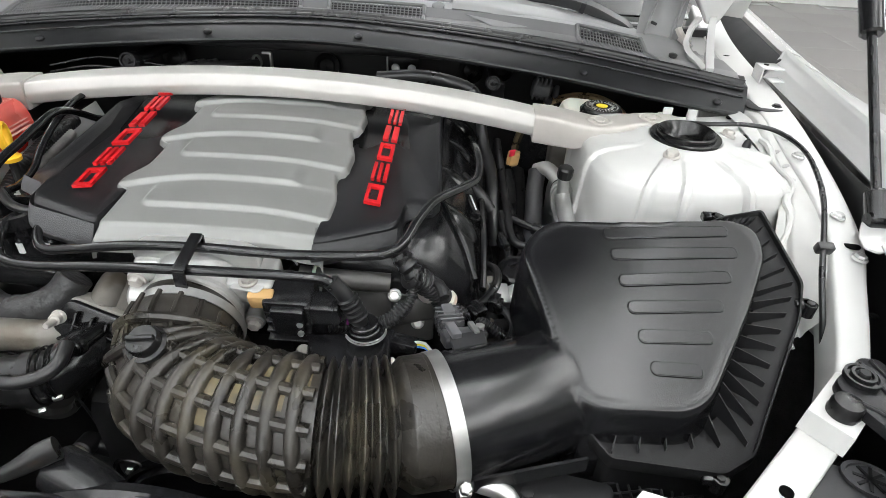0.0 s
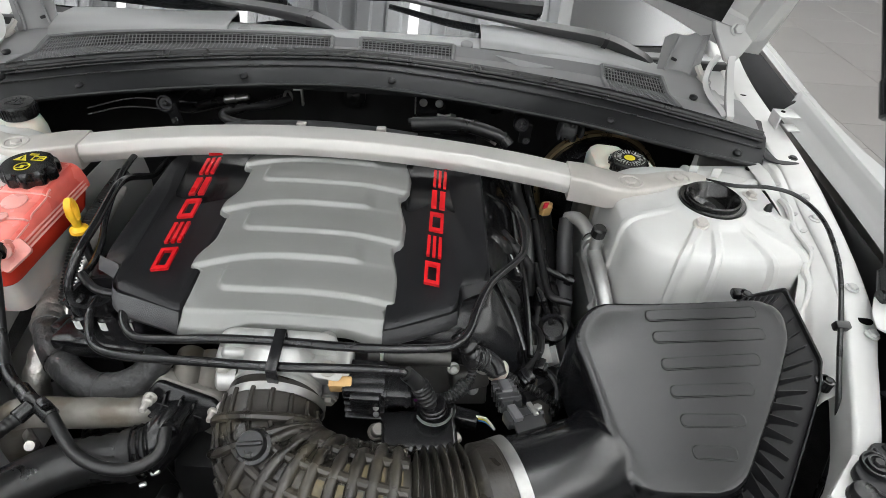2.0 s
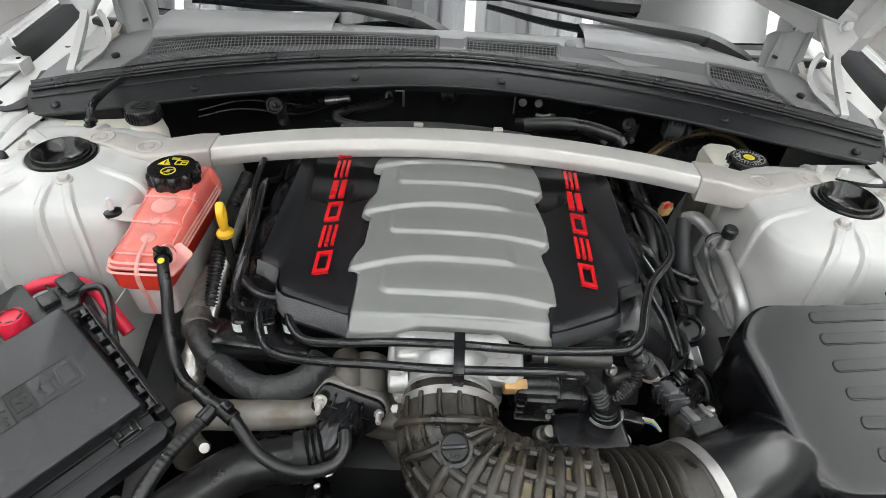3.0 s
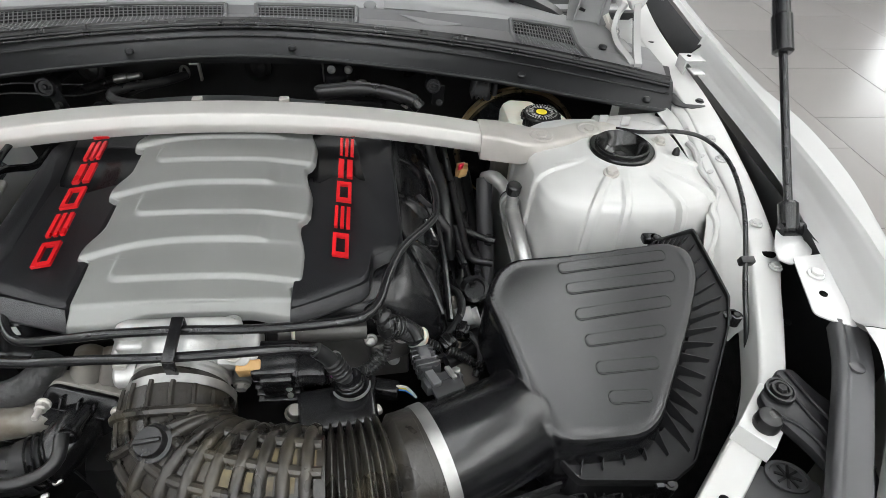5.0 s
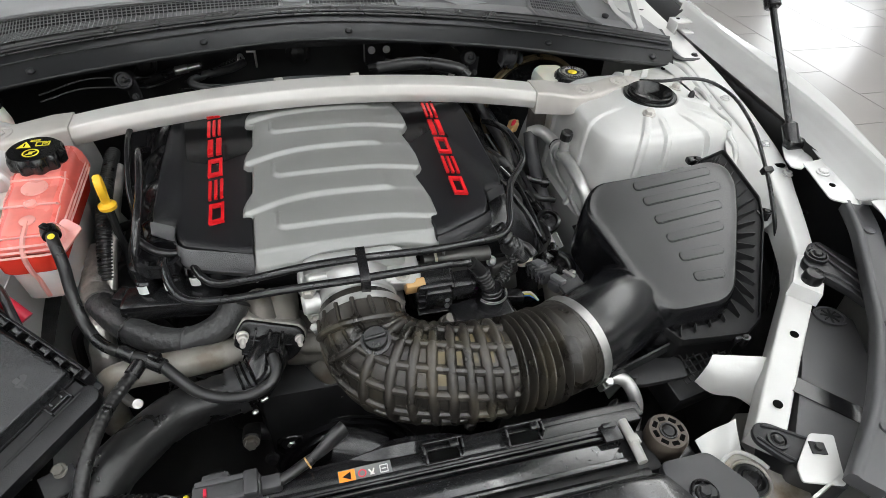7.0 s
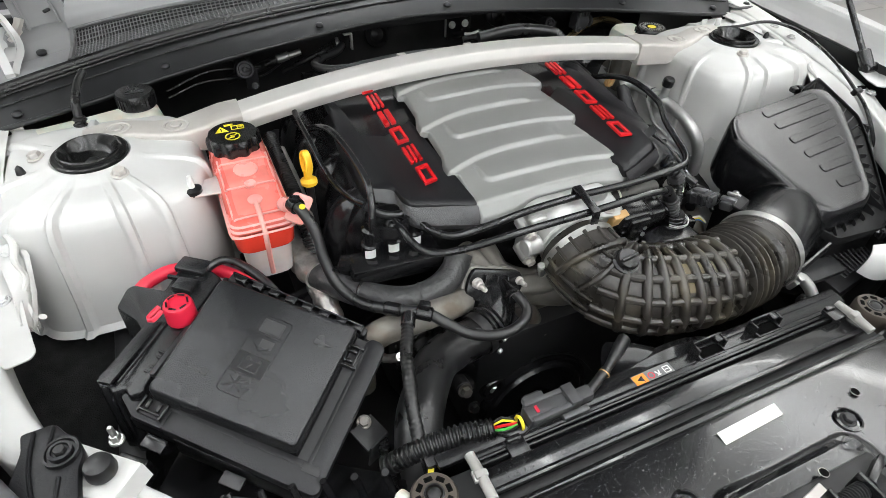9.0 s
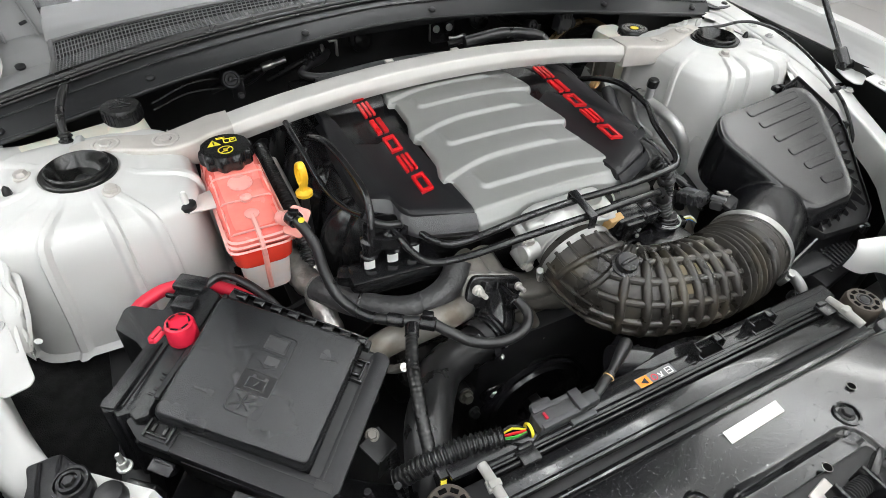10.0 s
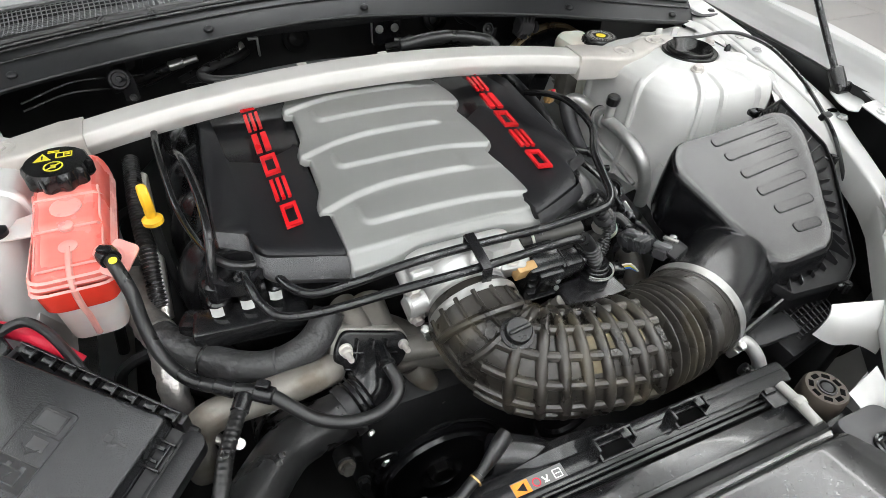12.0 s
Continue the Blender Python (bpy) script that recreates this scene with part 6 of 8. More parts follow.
for i, (y, z, w, h) in enumerate(((-.5565, .808, .007, .010), (-.5635, .812, .004, .012), (-.5695, .8125, .004, .012), (-.585, .810, .022, .010))):
    part("top_rail", box(.545, w, h, pose(.006, y, z), .0015), SATIN if i < 3 else GLOSSBLACK, rad, "black top rail")
part("top_rail", box(.545, .006, .010, pose(.006, -.5985, .8115), .0015), GLOSSBLACK, rad, "black top rail")
part("panel_edge", tube([(-.27, -.621, .819), (0, -.621, .825), (.27, -.619, .819)], .0055, 8), GLOSSBLACK, rad, "rolled edge of the panel")
part("core", box(.60, .05, .32, pose(.0, -.585, .64), .004), DARK, rad)
for x in (.062, .155):
    part("slot_frame", merge(box(.040, .003, .014, pose(x, -.5395, .809), .0008), box(.040, .003, .014, pose(x, -.5545, .807), .0008), box(.003, .015, .014, pose(x - .0185, -.547, .808), .0008), box(.003, .015, .014, pose(x + .0185, -.547, .808), .0008)), SATIN, rad)
    part("slot", box(.034, .012, .002, pose(x, -.547, .8105), 0), HOLE, rad)
    part("clip_loop", merge(box(.044, .003, .020, pose(x, -.5375, .818), .001), box(.003, .014, .020, pose(x - .021, -.543, .816), .001), box(.003, .014, .020, pose(x + .021, -.543, .816), .001), box(.010, .010, .003, pose(x + .012, -.5425, .8265), .001)), SATIN, rad)
for x in (-.22, .25):
    part("clip", merge(box(.022, .020, .006, pose(x, -.568, .820), .001), box(.016, .006, .010, pose(x, -.560, .821), .001)), SATIN, rad)
lab = part("label", box(.056, .0160, .0006, pose(-.023, -.547, .8105, 0, 0, 1), 0), mat("grey_label_paper", (.15, .15, .15), .45, vary=.05, bump=0), rad, "grey warning label with orange field")
part("orange_field", box(.017, .0135, .0006, pose(-.042, -.5473, .8112, 0, 0, 1), 0), ORANGE, lab)
part("label_symbol", merge(flat([(-.0045, -.004), (.0045, -.004), (0, .005)], .8114, (-.042, -.5473), 90)), SATIN, lab)
part("label_symbol", lathe([(.0032, .8111), (.0044, .8111), (.0044, .8115), (.0032, .8115)], 20, pose(-.026, -.547, 0), False, False), REDCAP, lab)
part("label_symbol", merge(box(.0015, .006, .0006, pose(-.0175, -.5468, .8112, 0, 0, 30), 0), box(.0015, .006, .0006, pose(-.0145, -.5468, .8112, 0, 0, -20), 0), box(.005, .001, .0006, pose(-.016, -.550, .8112), 0), *[box(a, b, .0006, pose(-.003 + c, -.5465 + d, .8112), 0) for a, b, c, d in ((.008, .0009, 0, .004), (.008, .0009, 0, -.004), (.0009, .008, .004, 0), (.0009, .008, -.004, 0), (.005, .0009, 0, 0))]), WHITEINK, lab)
for s in (1, -1):
    rm = thing("radiator_mount", "round brown-black rubber radiator mount with slots", "radiator mount", (.317 * s, -.579, .78), "radiator mounts")
    m = pose(.317 * s, -.579, 0, 0, 0, 0)
    b = part("bushing", lathe([(.017, .77), (.022, .788), (.0238, .796), (.0238, .815), (.0215, .819), (.0088, .819), (.0078, .814), (.0, .814)], 40, m, True, False), mat("brown_black_rubber" if s > 0 else "brown_black_rubber_", (.048, .038, .029), .6, vary=.15, bump=.2), rm)
    part("stud", lathe([(.0065, .812), (.0065, .820), (.0035, .8215)], 16, m), DARK, rm)
    for k in range(8):
        w = 2 * math.pi * k / 8
        part("slot", box(.0052, .0086, .0012, pose(.317 * s + .0156 * math.cos(w), -.579 + .0156 * math.sin(w), .8190, 0, 0, math.degrees(w)), .001, 1), HOLE, b)
    part("hub_ring", lathe([(.0105, .8188), (.0102, .8205), (.0085, .8207), (.0078, .8188)], 24, m, False, False), RUBBER, b)
    part("bracket", box(.07, .06, .10, pose(.322 * s, -.585, .735), .008), SATIN, rm)
    pipe = thing("vent_pipe", "off-white plastic pipe stub with a clip", "pipe", (.285 * s, -.58, .81), "vent pipes")
    part("pipe", tube([(.269 * s, -.557, .821), (.2685 * s, -.583, .8225), (.268 * s, -.608, .821)], .0056, 14), VENTGREY, pipe)
    part("clip", merge(box(.0135, .008, .006, pose(.2685 * s, -.582, .8255, 0, 0, 4 * s), .002), box(.004, .012, .005, pose(.275 * s, -.581, .822, 0, 0, 4 * s), .001)), VENTGREY, pipe)

# front close-out panel
fp = thing("radiator_support_panel", "glossy black front close-out panel with water spots", "close-out panel", (0, -.70, .80))


def fp_z(x, y):
    e = max(0, (abs(x) - .22) / .09)
    return .828 + .012 * math.sin(math.pi * min(1, max(0, (-y - .60) / .25))) - .012 * min(1, e) ** 2


def fp_pt(u, v):
    y = lerp(-.617, -.86, v)
    w = .275 + .045 * math.sin(v * 3.1)
    x = lerp(-w, w, u)
    z = fp_z(x, y)
    if v < .06:
        z -= .014 * (1 - v / .06) ** 2
    # lowered field round the latch, with round corners
    a, b, r = -.699 - y, .092 - abs(x - .002), .02
    d = r - math.hypot(r - a, r - b) if a < r and b < r else min(a, b)
    z += .0028 * math.exp(-(d / .0042) ** 2) - .0045 * ramp(d, 0, .006)
    return (x, y, z)


part("panel", sheet(fp_pt, 130, 110, .006), GLOSSBLACK, fp, "glossy black pressed panel")
part("white_sticker", prism([(-.031, -.658), (.052, -.655), (.054, -.641), (-.030, -.644)], .8362, .8368), WHITEINK, fp, "blank white paper sticker")
for x, y in ((.108, -.688), (-.112, -.690), (.312, -.654)):
    z = fp_z(x, y)
    part("bolt_cup", lathe([(.0145, z - .003), (.0145, z + .002), (.012, z + .003), (.0105, z - .001), (.0, z - .001)], 28, pose(x, y, 0), True, False), GLOSSBLACK, fp)
    hexbolt(fp, (x, y, z), (0, 0, 1), .0065, .006, DARK)
for x, y in ((.146, -.667), (-.145, -.676), (.03, -.72)):
    part("hole", lathe([(.0045, 0), (.0045, .0012), (.0, .0013)], 16, pose(x, y, fp_z(x, y) + .002)), HOLE, fp)
    part("hole_rim", lathe([(.0046, 0), (.0049, .0004), (.0049, .0009), (.0046, .0010)], 18, pose(x, y, fp_z(x, y) + .0022), False, False), CASTGREY, fp, "pale ring round the hole")
latch = thing("hood_latch", "dark steel hood latch with springs in its recess", "hood latch", (.0, -.77, .80))
# raised dark block; its colour stands for the shade in the opening
part("recess", box(.15, .075, .03, pose(.025, -.757, .826, 0, 0, 0), .006), DARK, latch)
part("plate", merge(box(.11, .05, .004, pose(.025, -.765, .843), .001), box(.004, .05, .03, pose(.0, -.762, .852), .001), box(.004, .05, .03, pose(.04, -.762, .852), .001), box(.05, .008, .016, pose(.065, -.742, .848, 0, 0, 20), .002)), SATIN, latch, "black latch plate")
part("spring", corrugated([(-.02, -.755, .852), (.01, -.75, .855), (.05, -.748, .853)], .007, .0035, .0016, 10), DARK, latch)
part("pale_tab", box(.03, .02, .004, pose(.0, -.738, .845, 10, 0, 10), .002), CASTGREY, latch)

# ---------------------------------------------------------------- right and left front corners
for s in (1, -1):
    flip = (lambda b: b) if s > 0 else (lambda b: moved(mirror(b), pose(0, -.018, 0)))
    sl = thing("headlamp_seal", "dark grey rubber seal strip above the headlamp", "seal strip", (.64 * s, -.52, .90), group="headlamp seals")
    part("strip", flip(sweep([(.717, -.360, .925), (.694, -.409, .921), (.664, -.458, .914), (.635, -.502, .909), (.598, -.556, .903), (.52, -.638, .893), (.44, -.702, .88)], [tuple(p) for p in rpoly([(-.0165, -.02), (.0165, -.02), (.0165, -.001), (.010, .0012), (.006, -.001), (-.0165, .001)], [.005, .005, .004, .002, .002, .005], 3)], .012)), HEADGREY, sl)
    for px, py, pz in ((.690, -.415, .9195), (.600, -.552, .9025), (.497, -.660, .889)):
        part("push_plug", flip(lathe([(.0075, -.001), (.0072, .002), (.004, .003), (.0, .003)], 18, pose(px, py, pz), True, False)), HEADGREY, sl)
    lampb = thing("headlamp_housing", "dark grey plastic headlamp housing", "headlamp", (.55 * s, -.54, .75), group="headlamps")
    hp = [(.590, -.462), (.650, -.487), (.612, -.562), (.530, -.640), (.455, -.690), (.415, -.655), (.52, -.545)]
    part("body", flip(loft([[(p[0], p[1], z) for p in rpoly(hp, .01, 3)] for z in (.70, .828, .832)], False, True)), HEADGREY, lampb)
    sm = pose(.618, -.480, .8335, 0, 0, -25)
    part("star_vent", flip(moved(merge(lathe([(.022, 0), (.022, .003), (.0185, .003), (.0175, .001), (.0, .001)], 28, Matrix.Diagonal((1, .75, 1, 1)), True, False)), sm)), HEADGREY, lampb)
    part("star_slot", flip(moved(merge(*[box(.026, .0026, .001, pose(0, 0, .0022, 0, 0, 45 * k), 0) for k in range(4)]), sm)), DARK, lampb)
    # dark strip laid on the housing in place of a diagonal shadow
    part("shadow_band", flip(box(.025, .10, .0008, pose(.515, -.59, .8335, 0, 0, 40), 0)), SATIN, lampb)
    arm = thing("headlamp_bracket", "black ribbed plastic headlamp bracket with bolt", "bracket", (.62 * s, -.44, .87), group="headlamp brackets")
    ap = [(.640, -.383), (.658, -.383), (.668, -.412), (.690, -.450), (.668, -.520), (.640, -.535), (.625, -.475), (.612, -.448), (.603, -.430), (.604, -.414), (.616, -.403), (.624, -.402)]
    if s < 0:
        ap = [(.652, -.388), (.623, -.387), (.613, -.403), (.606, -.407), (.598, -.429), (.603, -.441), (.603, -.460), (.600, -.52), (.640, -.525), (.660, -.45), (.650, -.408)]
    bx, by = (.627, -.412) if s > 0 else (.616, -.424)
    part("plate", flip(prism(rpoly(ap, .005, 3), .868, .880, None, .0025)), BLACK, arm)
    for pts in (((.648, -.388), (.655, -.425), (.668, -.47), (.672, -.50)), ((.637, -.392), (.641, -.430), (.650, -.47), (.655, -.51)), ((.612, -.440), (.628, -.455), (.640, -.49), (.645, -.52))) if s > 0 else (((.640, -.392), (.642, -.43), (.636, -.47), (.630, -.51)), ((.624, -.392), (.627, -.412), (.626, -.418), (.625, -.422)), ((.618, -.447), (.620, -.47), (.617, -.50), (.615, -.52))):
        part("rib", flip(tube([(x, y, .8805) for x, y in pts], .0022, 8)), BLACK, arm)
    part("ring", flip(lathe([(.0150, .880), (.0150, .885), (.0128, .885), (.0125, .881), (.0100, .881), (.0100, .887), (.0075, .887), (.0070, .882)], 28, pose(bx, by, 0))), BLACK, arm)
    hexbolt(arm, (bx * s, by - (0 if s > 0 else .018), .883), (0, 0, 1), .0055, .006, DARK)
    rb = thing("hood_rubber_stop", "black rubber hood stop on its white plate", "rubber stop", (.588 * s, -.447, .87), group="hood stops")
    part("rubber", flip(lathe([(.0100, .866), (.0128, .868), (.0134, .871), (.0127, .874), (.0127, .879), (.0112, .8825), (.007, .884), (.0, .8842)], 32, pose(.601, -.441, 0) if s > 0 else pose(.588, -.447, 0), True, False)), RUBBER, rb)
    # gas strut ball bracket
    if s > 0:
        gs = thing("gas_strut", "black gas strut holding up the hood", "gas strut", (.745, -.195, .90))
        a = Vector((.745, -.195, .918))
        d = Vector((.06, .723, .688)).normalized()
        part("socket", merge(rod(a - d * .004, a + d * .036, .0125, 16, .003), rod(a - Vector((.012, 0, 0)), a + Vector((.02, 0, 0)), .010, 14, .002)), SATIN, gs)
        part("rod", rod(a + d * .03, a + d * .25, .0055, 14), TUBE, gs, "slim black piston rod")
        part("collar", rod(a + d * .235, a + d * .29, .0135, 20, .003), SATIN, gs)
        part("cylinder", rod(a + d * .27, a + d * .54, .0115, 20, .003), TUBE, gs, "black gas cylinder")
        bb = part("ball_bracket", merge(prism(rpoly([(.758, -.170), (.768, -.184), (.767, -.200), (.757, -.212), (.763, -.222), (.754, -.238), (.716, -.256), (.705, -.246), (.712, -.222), (.735, -.186)], [.007, .006, .005, .005, .005, .004, .004, .004, .01, .01]), .910, .913, None, .001), rod((.755, -.197, .917), (.785, -.203, .920), .006, 12)), WHITE, gs, "white ball bracket")
# flap, horn and bracket in the corner
FA, FB, FC, FD = Vector((.436, -.491, .815)), Vector((.506, -.516, .822)), Vector((.478, -.550, .764)), Vector((.421, -.498, .771))
solid("air_guide_flap", sheet(lambda u, v: FA.lerp(FB, u).lerp(FD.lerp(FC, u), v) + Vector((-.004, -.006, .010)) * math.sin(math.pi * v) + Vector((0, -.004, -.004)) * v * math.sin(u * 6.2), 16, 12, .002), BAYWHITE, "white folded sheet flap on the corner rail", "flap")
horn = thing("corner_bracket", "white steel corner bracket with a round opening", "bracket", (.40, -.65, .80))
HX, HY = .378, -.643
CO = [(.366, -.620), (.386, -.614), (.403, -.626), (.410, -.640), (.424, -.652), (.440, -.672), (.428, -.692), (.336, -.676), (.334, -.656), (.350, -.634)]
part("dish_plate", prism(rpoly(CO, .008, 4), .802, .8055, None, .001), STAINED, horn, "stained bare steel plate round the opening")
part("raised_rim", tube([(x, y, .8065) for x, y in (CO[3], CO[2], CO[1], CO[0], CO[9], CO[8], CO[7])], .0024, 8), PRIMER, horn, "white painted rolled edge")
part("ring", lathe([(.0225, .8055), (.0235, .808), (.0215, .8095), (.0195, .808), (.0190, .803)], 40, pose(HX + .003, HY - .004, 0), False, False), STAINED, horn, "dull steel collar")
part("rubber", lathe([(.0188, .803), (.0180, .809), (.0150, .8105), (.0120, .807), (.0105, .807), (.0095, .811), (.0, .8115)], 28, pose(HX + .003, HY - .004, 0), True, False), RUBBER, horn)
part("tab", merge(prism(rpoly([(.449, -.630), (.474, -.638), (.444, -.690), (.402, -.676), (.408, -.660), (.428, -.645)], .004), .846, .849, None, .001), box(.05, .003, .03, pose(.425, -.685, .834, 0, 0, 17), .001)), BAYWHITE, horn)
part("tab_clip", merge(box(.016, .014, .002, pose(.444, -.648, .850, 0, 0, -20), .0005), lathe([(.0045, .850), (.0045, .855), (.002, .855)], 12, pose(.444, -.648, 0))), DARK, horn)
lever = part("black_link", prism(rpoly([(.402, -.603), (.414, -.606), (.448, -.633), (.432, -.652), (.408, -.655), (.388, -.624), (.390, -.612)], .006), .838, .845, None, .002), BLACK, horn, "black ribbed plastic link")
for pts in (((.404, -.608), (.425, -.620), (.444, -.634)), ((.392, -.620), (.405, -.642), (.414, -.653))):
    part("link_rib", tube([(x, y, .8455) for x, y in pts], .002, 8), BLACK, lever)
part("link_ring", lathe([(.0115, .845), (.0115, .849), (.0085, .849), (.0080, .846)], 24, pose(.410, -.629, 0)), BLACK, lever)
hexbolt(horn, (.410, -.629, .846), (0, 0, 1), .0055, .005, DARK)
part("inner_sheet", sheet(lambda u, v: Vector((.352, -.588, .800)).lerp(Vector((.415, -.575, .806)), u).lerp(Vector((.362, -.640, .772)).lerp(Vector((.392, -.622, .800)), u), v) + Vector((0, 0, .004 * math.sin(5 * u + 2 * v))), 10, 8, .002), BAYWHITE, horn, "white folded inner sheet")
side = thing("side_close_out", "dark grey plastic close-out plate beside the radiator", "plate", (.34, -.66, .78))
part("plate", prism(rpoly([(.285, -.612), (.345, -.612), (.372, -.660), (.345, -.74), (.275, -.74)], .01), .808, .822, None, .002), CONNGREY, side)
hexbolt(side, (.318, -.655, .822), (0, 0, 1), .008, .006, DARK)

# ---------------------------------------------------------------- fuel vapour pipes over the throttle
vp = thing("vapour_pipes", "two black steel pipes clipped in front of the engine cover", "pipes", (0, -.32, .88))
P1 = [(.283, .03, .880), (.285, -.025, .904), (.290, -.067, .914), (.294, -.104, .912), (.291, -.137, .909), (.279, -.162, .911), (.245, -.211, .916), (.228, -.254, .914), (.218, -.288, .909), (.205, -.306, .907), (.182, -.314, .906), (.10, -.318, .904), (.011, -.315, .903), (-.06, -.310, .896), (-.12, -.305, .884), (-.165, -.294, .872), (-.186, -.275, .872), (-.195, -.255, .874), (-.197, -.240, .872)]
P2 = [(.176, -.337, .846), (.166, -.336, .868), (.150, -.336, .886), (.125, -.337, .892), (.012, -.345, .897), (-.08, -.335, .886), (-.16, -.322, .871), (-.203, -.308, .866), (-.220, -.288, .872), (-.227, -.264, .880), (-.229, -.242, .878)]
part("pipe", tube(P1, .0052, 12), TUBE, vp, "gloss black steel pipe")
part("pipe", tube(P2, .0052, 12), TUBE, vp, "gloss black steel pipe")
part("clip", merge(box(.012, .052, .004, pose(.011, -.332, .9085, 10, 0, 0), .001), box(.012, .003, .02, pose(.011, -.356, .893), .001), box(.012, .003, .014, pose(.011, -.306, .905), .001)), SATIN, vp, "black plastic pipe clip")
part("rubber_sleeve", merge(tube([(.150, -.336, .888), (.163, -.336, .872), (.174, -.337, .850), (.178, -.338, .838)], .0085, 12), corrugated([(.165, -.336, .870), (.176, -.337, .845)], .0098, .006, .0012)), RUBBER, vp)
part("connector", merge(lathe([(.017, -.014), (.017, .0), (.0195, .001), (.0195, .006), (.014, .008), (.013, .020)], 24, axis((.183, -.338, .818), (-.1, .0, 1))), box(.086, .056, .040, pose(.168, -.356, .797, 4, 0, 8), .007, 3)), SATIN, vp, "black quick connector on a sensor box")
for dz, rr in ((.0, .0200), (.008, .0165), (.014, .0150)):
    part("connector_ring", lathe([(rr - .001, 0), (rr, .001), (rr, .003), (rr - .001, .004)], 24, axis((.183 - .1 * dz, -.338, .822 + dz), (-.1, 0, 1))), SATIN, vp)
part("wire_clip", merge(*[tube([(.183 + .0212 * math.cos(q), -.338 + .0212 * math.sin(q), .828 + .003 * k) for q in [radians(-150 + 14 * j) for j in range(12)]], .0009, 6, .01) for k in range(2)]), STEEL, vp, "thin steel spring clip")
part("white_clip", merge(rod((.120, -.372, .795), (.140, -.366, .792), .007, 10, .002), box(.012, .012, .010, pose(.128, -.370, .795, 0, 0, 30), .002)), WHITEINK, vp)
# left pair of pipes down to the fuel connectors
vl = thing("purge_pipes", "black steel purge pipes with quick connectors", "pipes", (-.26, -.15, .85))
part("pipe", tube([(-.285, .10, .87), (-.280, .04, .878), (-.275, -.015, .908), (-.271, -.045, .924), (-.264, -.082, .936), (-.258, -.125, .936), (-.254, -.170, .932), (-.253, -.205, .928), (-.255, -.228, .917), (-.259, -.243, .898), (-.262, -.246, .872)], .0052, 12), TUBE, vl)
part("pipe", tube([(-.293, .06, .92), (-.293, 0, .918), (-.290, -.05, .909), (-.286, -.098, .892), (-.278, -.134, .879), (-.267, -.177, .880), (-.258, -.210, .890)], .0045, 12), TUBE, vl)
part("cross_hose", tube([(-.260, -.216, .893), (-.240, -.230, .884), (-.216, -.234, .880), (-.20, -.226, .88)], .0055, 10), RUBBER, vl)
rail_at = [(-.262, -.237, .85), (-.229, -.239, .852), (-.197, -.238, .854)]
for x, y, z in rail_at:
    part("connector", merge(lathe([(.013, -.03), (.013, -.004), (.010, -.002), (.010, .014), (.012, .016), (.012, .024), (.008, .027)], 20, axis((x, y, z), (0, -.1, 1))), box(.012, .010, .014, pose(x + .008, y - .008, z + .01), .002)), SATIN, vl)
    part("white_band", sheet(lambda u, v: (x + .0135 * math.cos(lerp(3.75, 4.9, u)), y + .0135 * math.sin(lerp(3.75, 4.9, u)), z - .022 + .014 * v + .003 * u), 10, 2), WHITEINK, vl, "white label band")
part("valve_block", merge(box(.13, .045, .030, pose(-.232, -.250, .812, 0, 0, -5), .008), box(.05, .03, .03, pose(-.285, -.238, .81, 0, 0, -25), .008)), SATIN, vl, "black valve block")

# ---------------------------------------------------------------- hoses at the left front
dh = thing("vent_hose", "black rubber coolant vent hose with branch", "hose", (-.27, -.35, .80))
part("hose", tube([(-.351, -.214, .923), (-.343, -.236, .918), (-.336, -.255, .900), (-.334, -.272, .872), (-.326, -.296, .845), (-.304, -.328, .833), (-.27, -.352, .832), (-.238, -.370, .831), (-.218, -.388, .822), (-.197, -.406, .813), (-.17, -.417, .807), (-.142, -.419, .805), (-.118, -.412, .808), (-.107, -.398, .813), (-.110, -.376, .818)], .0070, 14), RUBBER, dh)
part("tee", merge(rod((-.282, -.343, .832), (-.264, -.357, .832), .0085, 16, .002), rod((-.248, -.364, .831), (-.230, -.376, .829), .0092, 16, .002), rod((-.266, -.353, .832), (-.246, -.367, .832), .0065, 14), rod((-.257, -.364, .831), (-.266, -.382, .829), .0090, 14, .002), box(.014, .010, .008, pose(-.238, -.369, .843, 0, 0, -35), .002)), SATIN, dh, "black plastic tee piece")
part("branch_hose", corrugated([(-.262, -.374, .828), (-.268, -.386, .829), (-.274, -.400, .830), (-.282, -.418, .830), (-.290, -.445, .829), (-.297, -.470, .823), (-.302, -.492, .814), (-.308, -.53, .79)], .0076, .006, .00022, 14), RUBBER, dh, "black ribbed branch hose")
part("end_clip", merge(lathe([(.0105, -.006), (.011, 0), (.0105, .006)], 18, axis((-.350, -.217, .922), (.3, -.7, -.1))), box(.012, .008, .006, pose(-.350, -.222, .935, 0, 0, -30), .001)), SATIN, dh)
part("yellow_dot", lathe([(.004, 0), (.004, .001), (.0, .0014)], 12, axis((-.344, -.233, .928), (0, -.3, 1)), True, False), YELLOWINK, dh)

fh = thing("heater_hose", "thick grey-black rubber heater hose with foil sleeve", "hose", (-.26, -.28, .78))
part("hose", tube([(-.345, -.195, .79), (-.330, -.225, .795), (-.300, -.262, .792), (-.262, -.292, .790), (-.225, -.308, .792), (-.190, -.308, .800), (-.165, -.298, .812), (-.15, -.285, .83)], .0185, 18), mat("grey_faded_rubber", (.034, .034, .035), .42, vary=.3, scale=30, fine=110, bump=.7, depth=.003), fh)
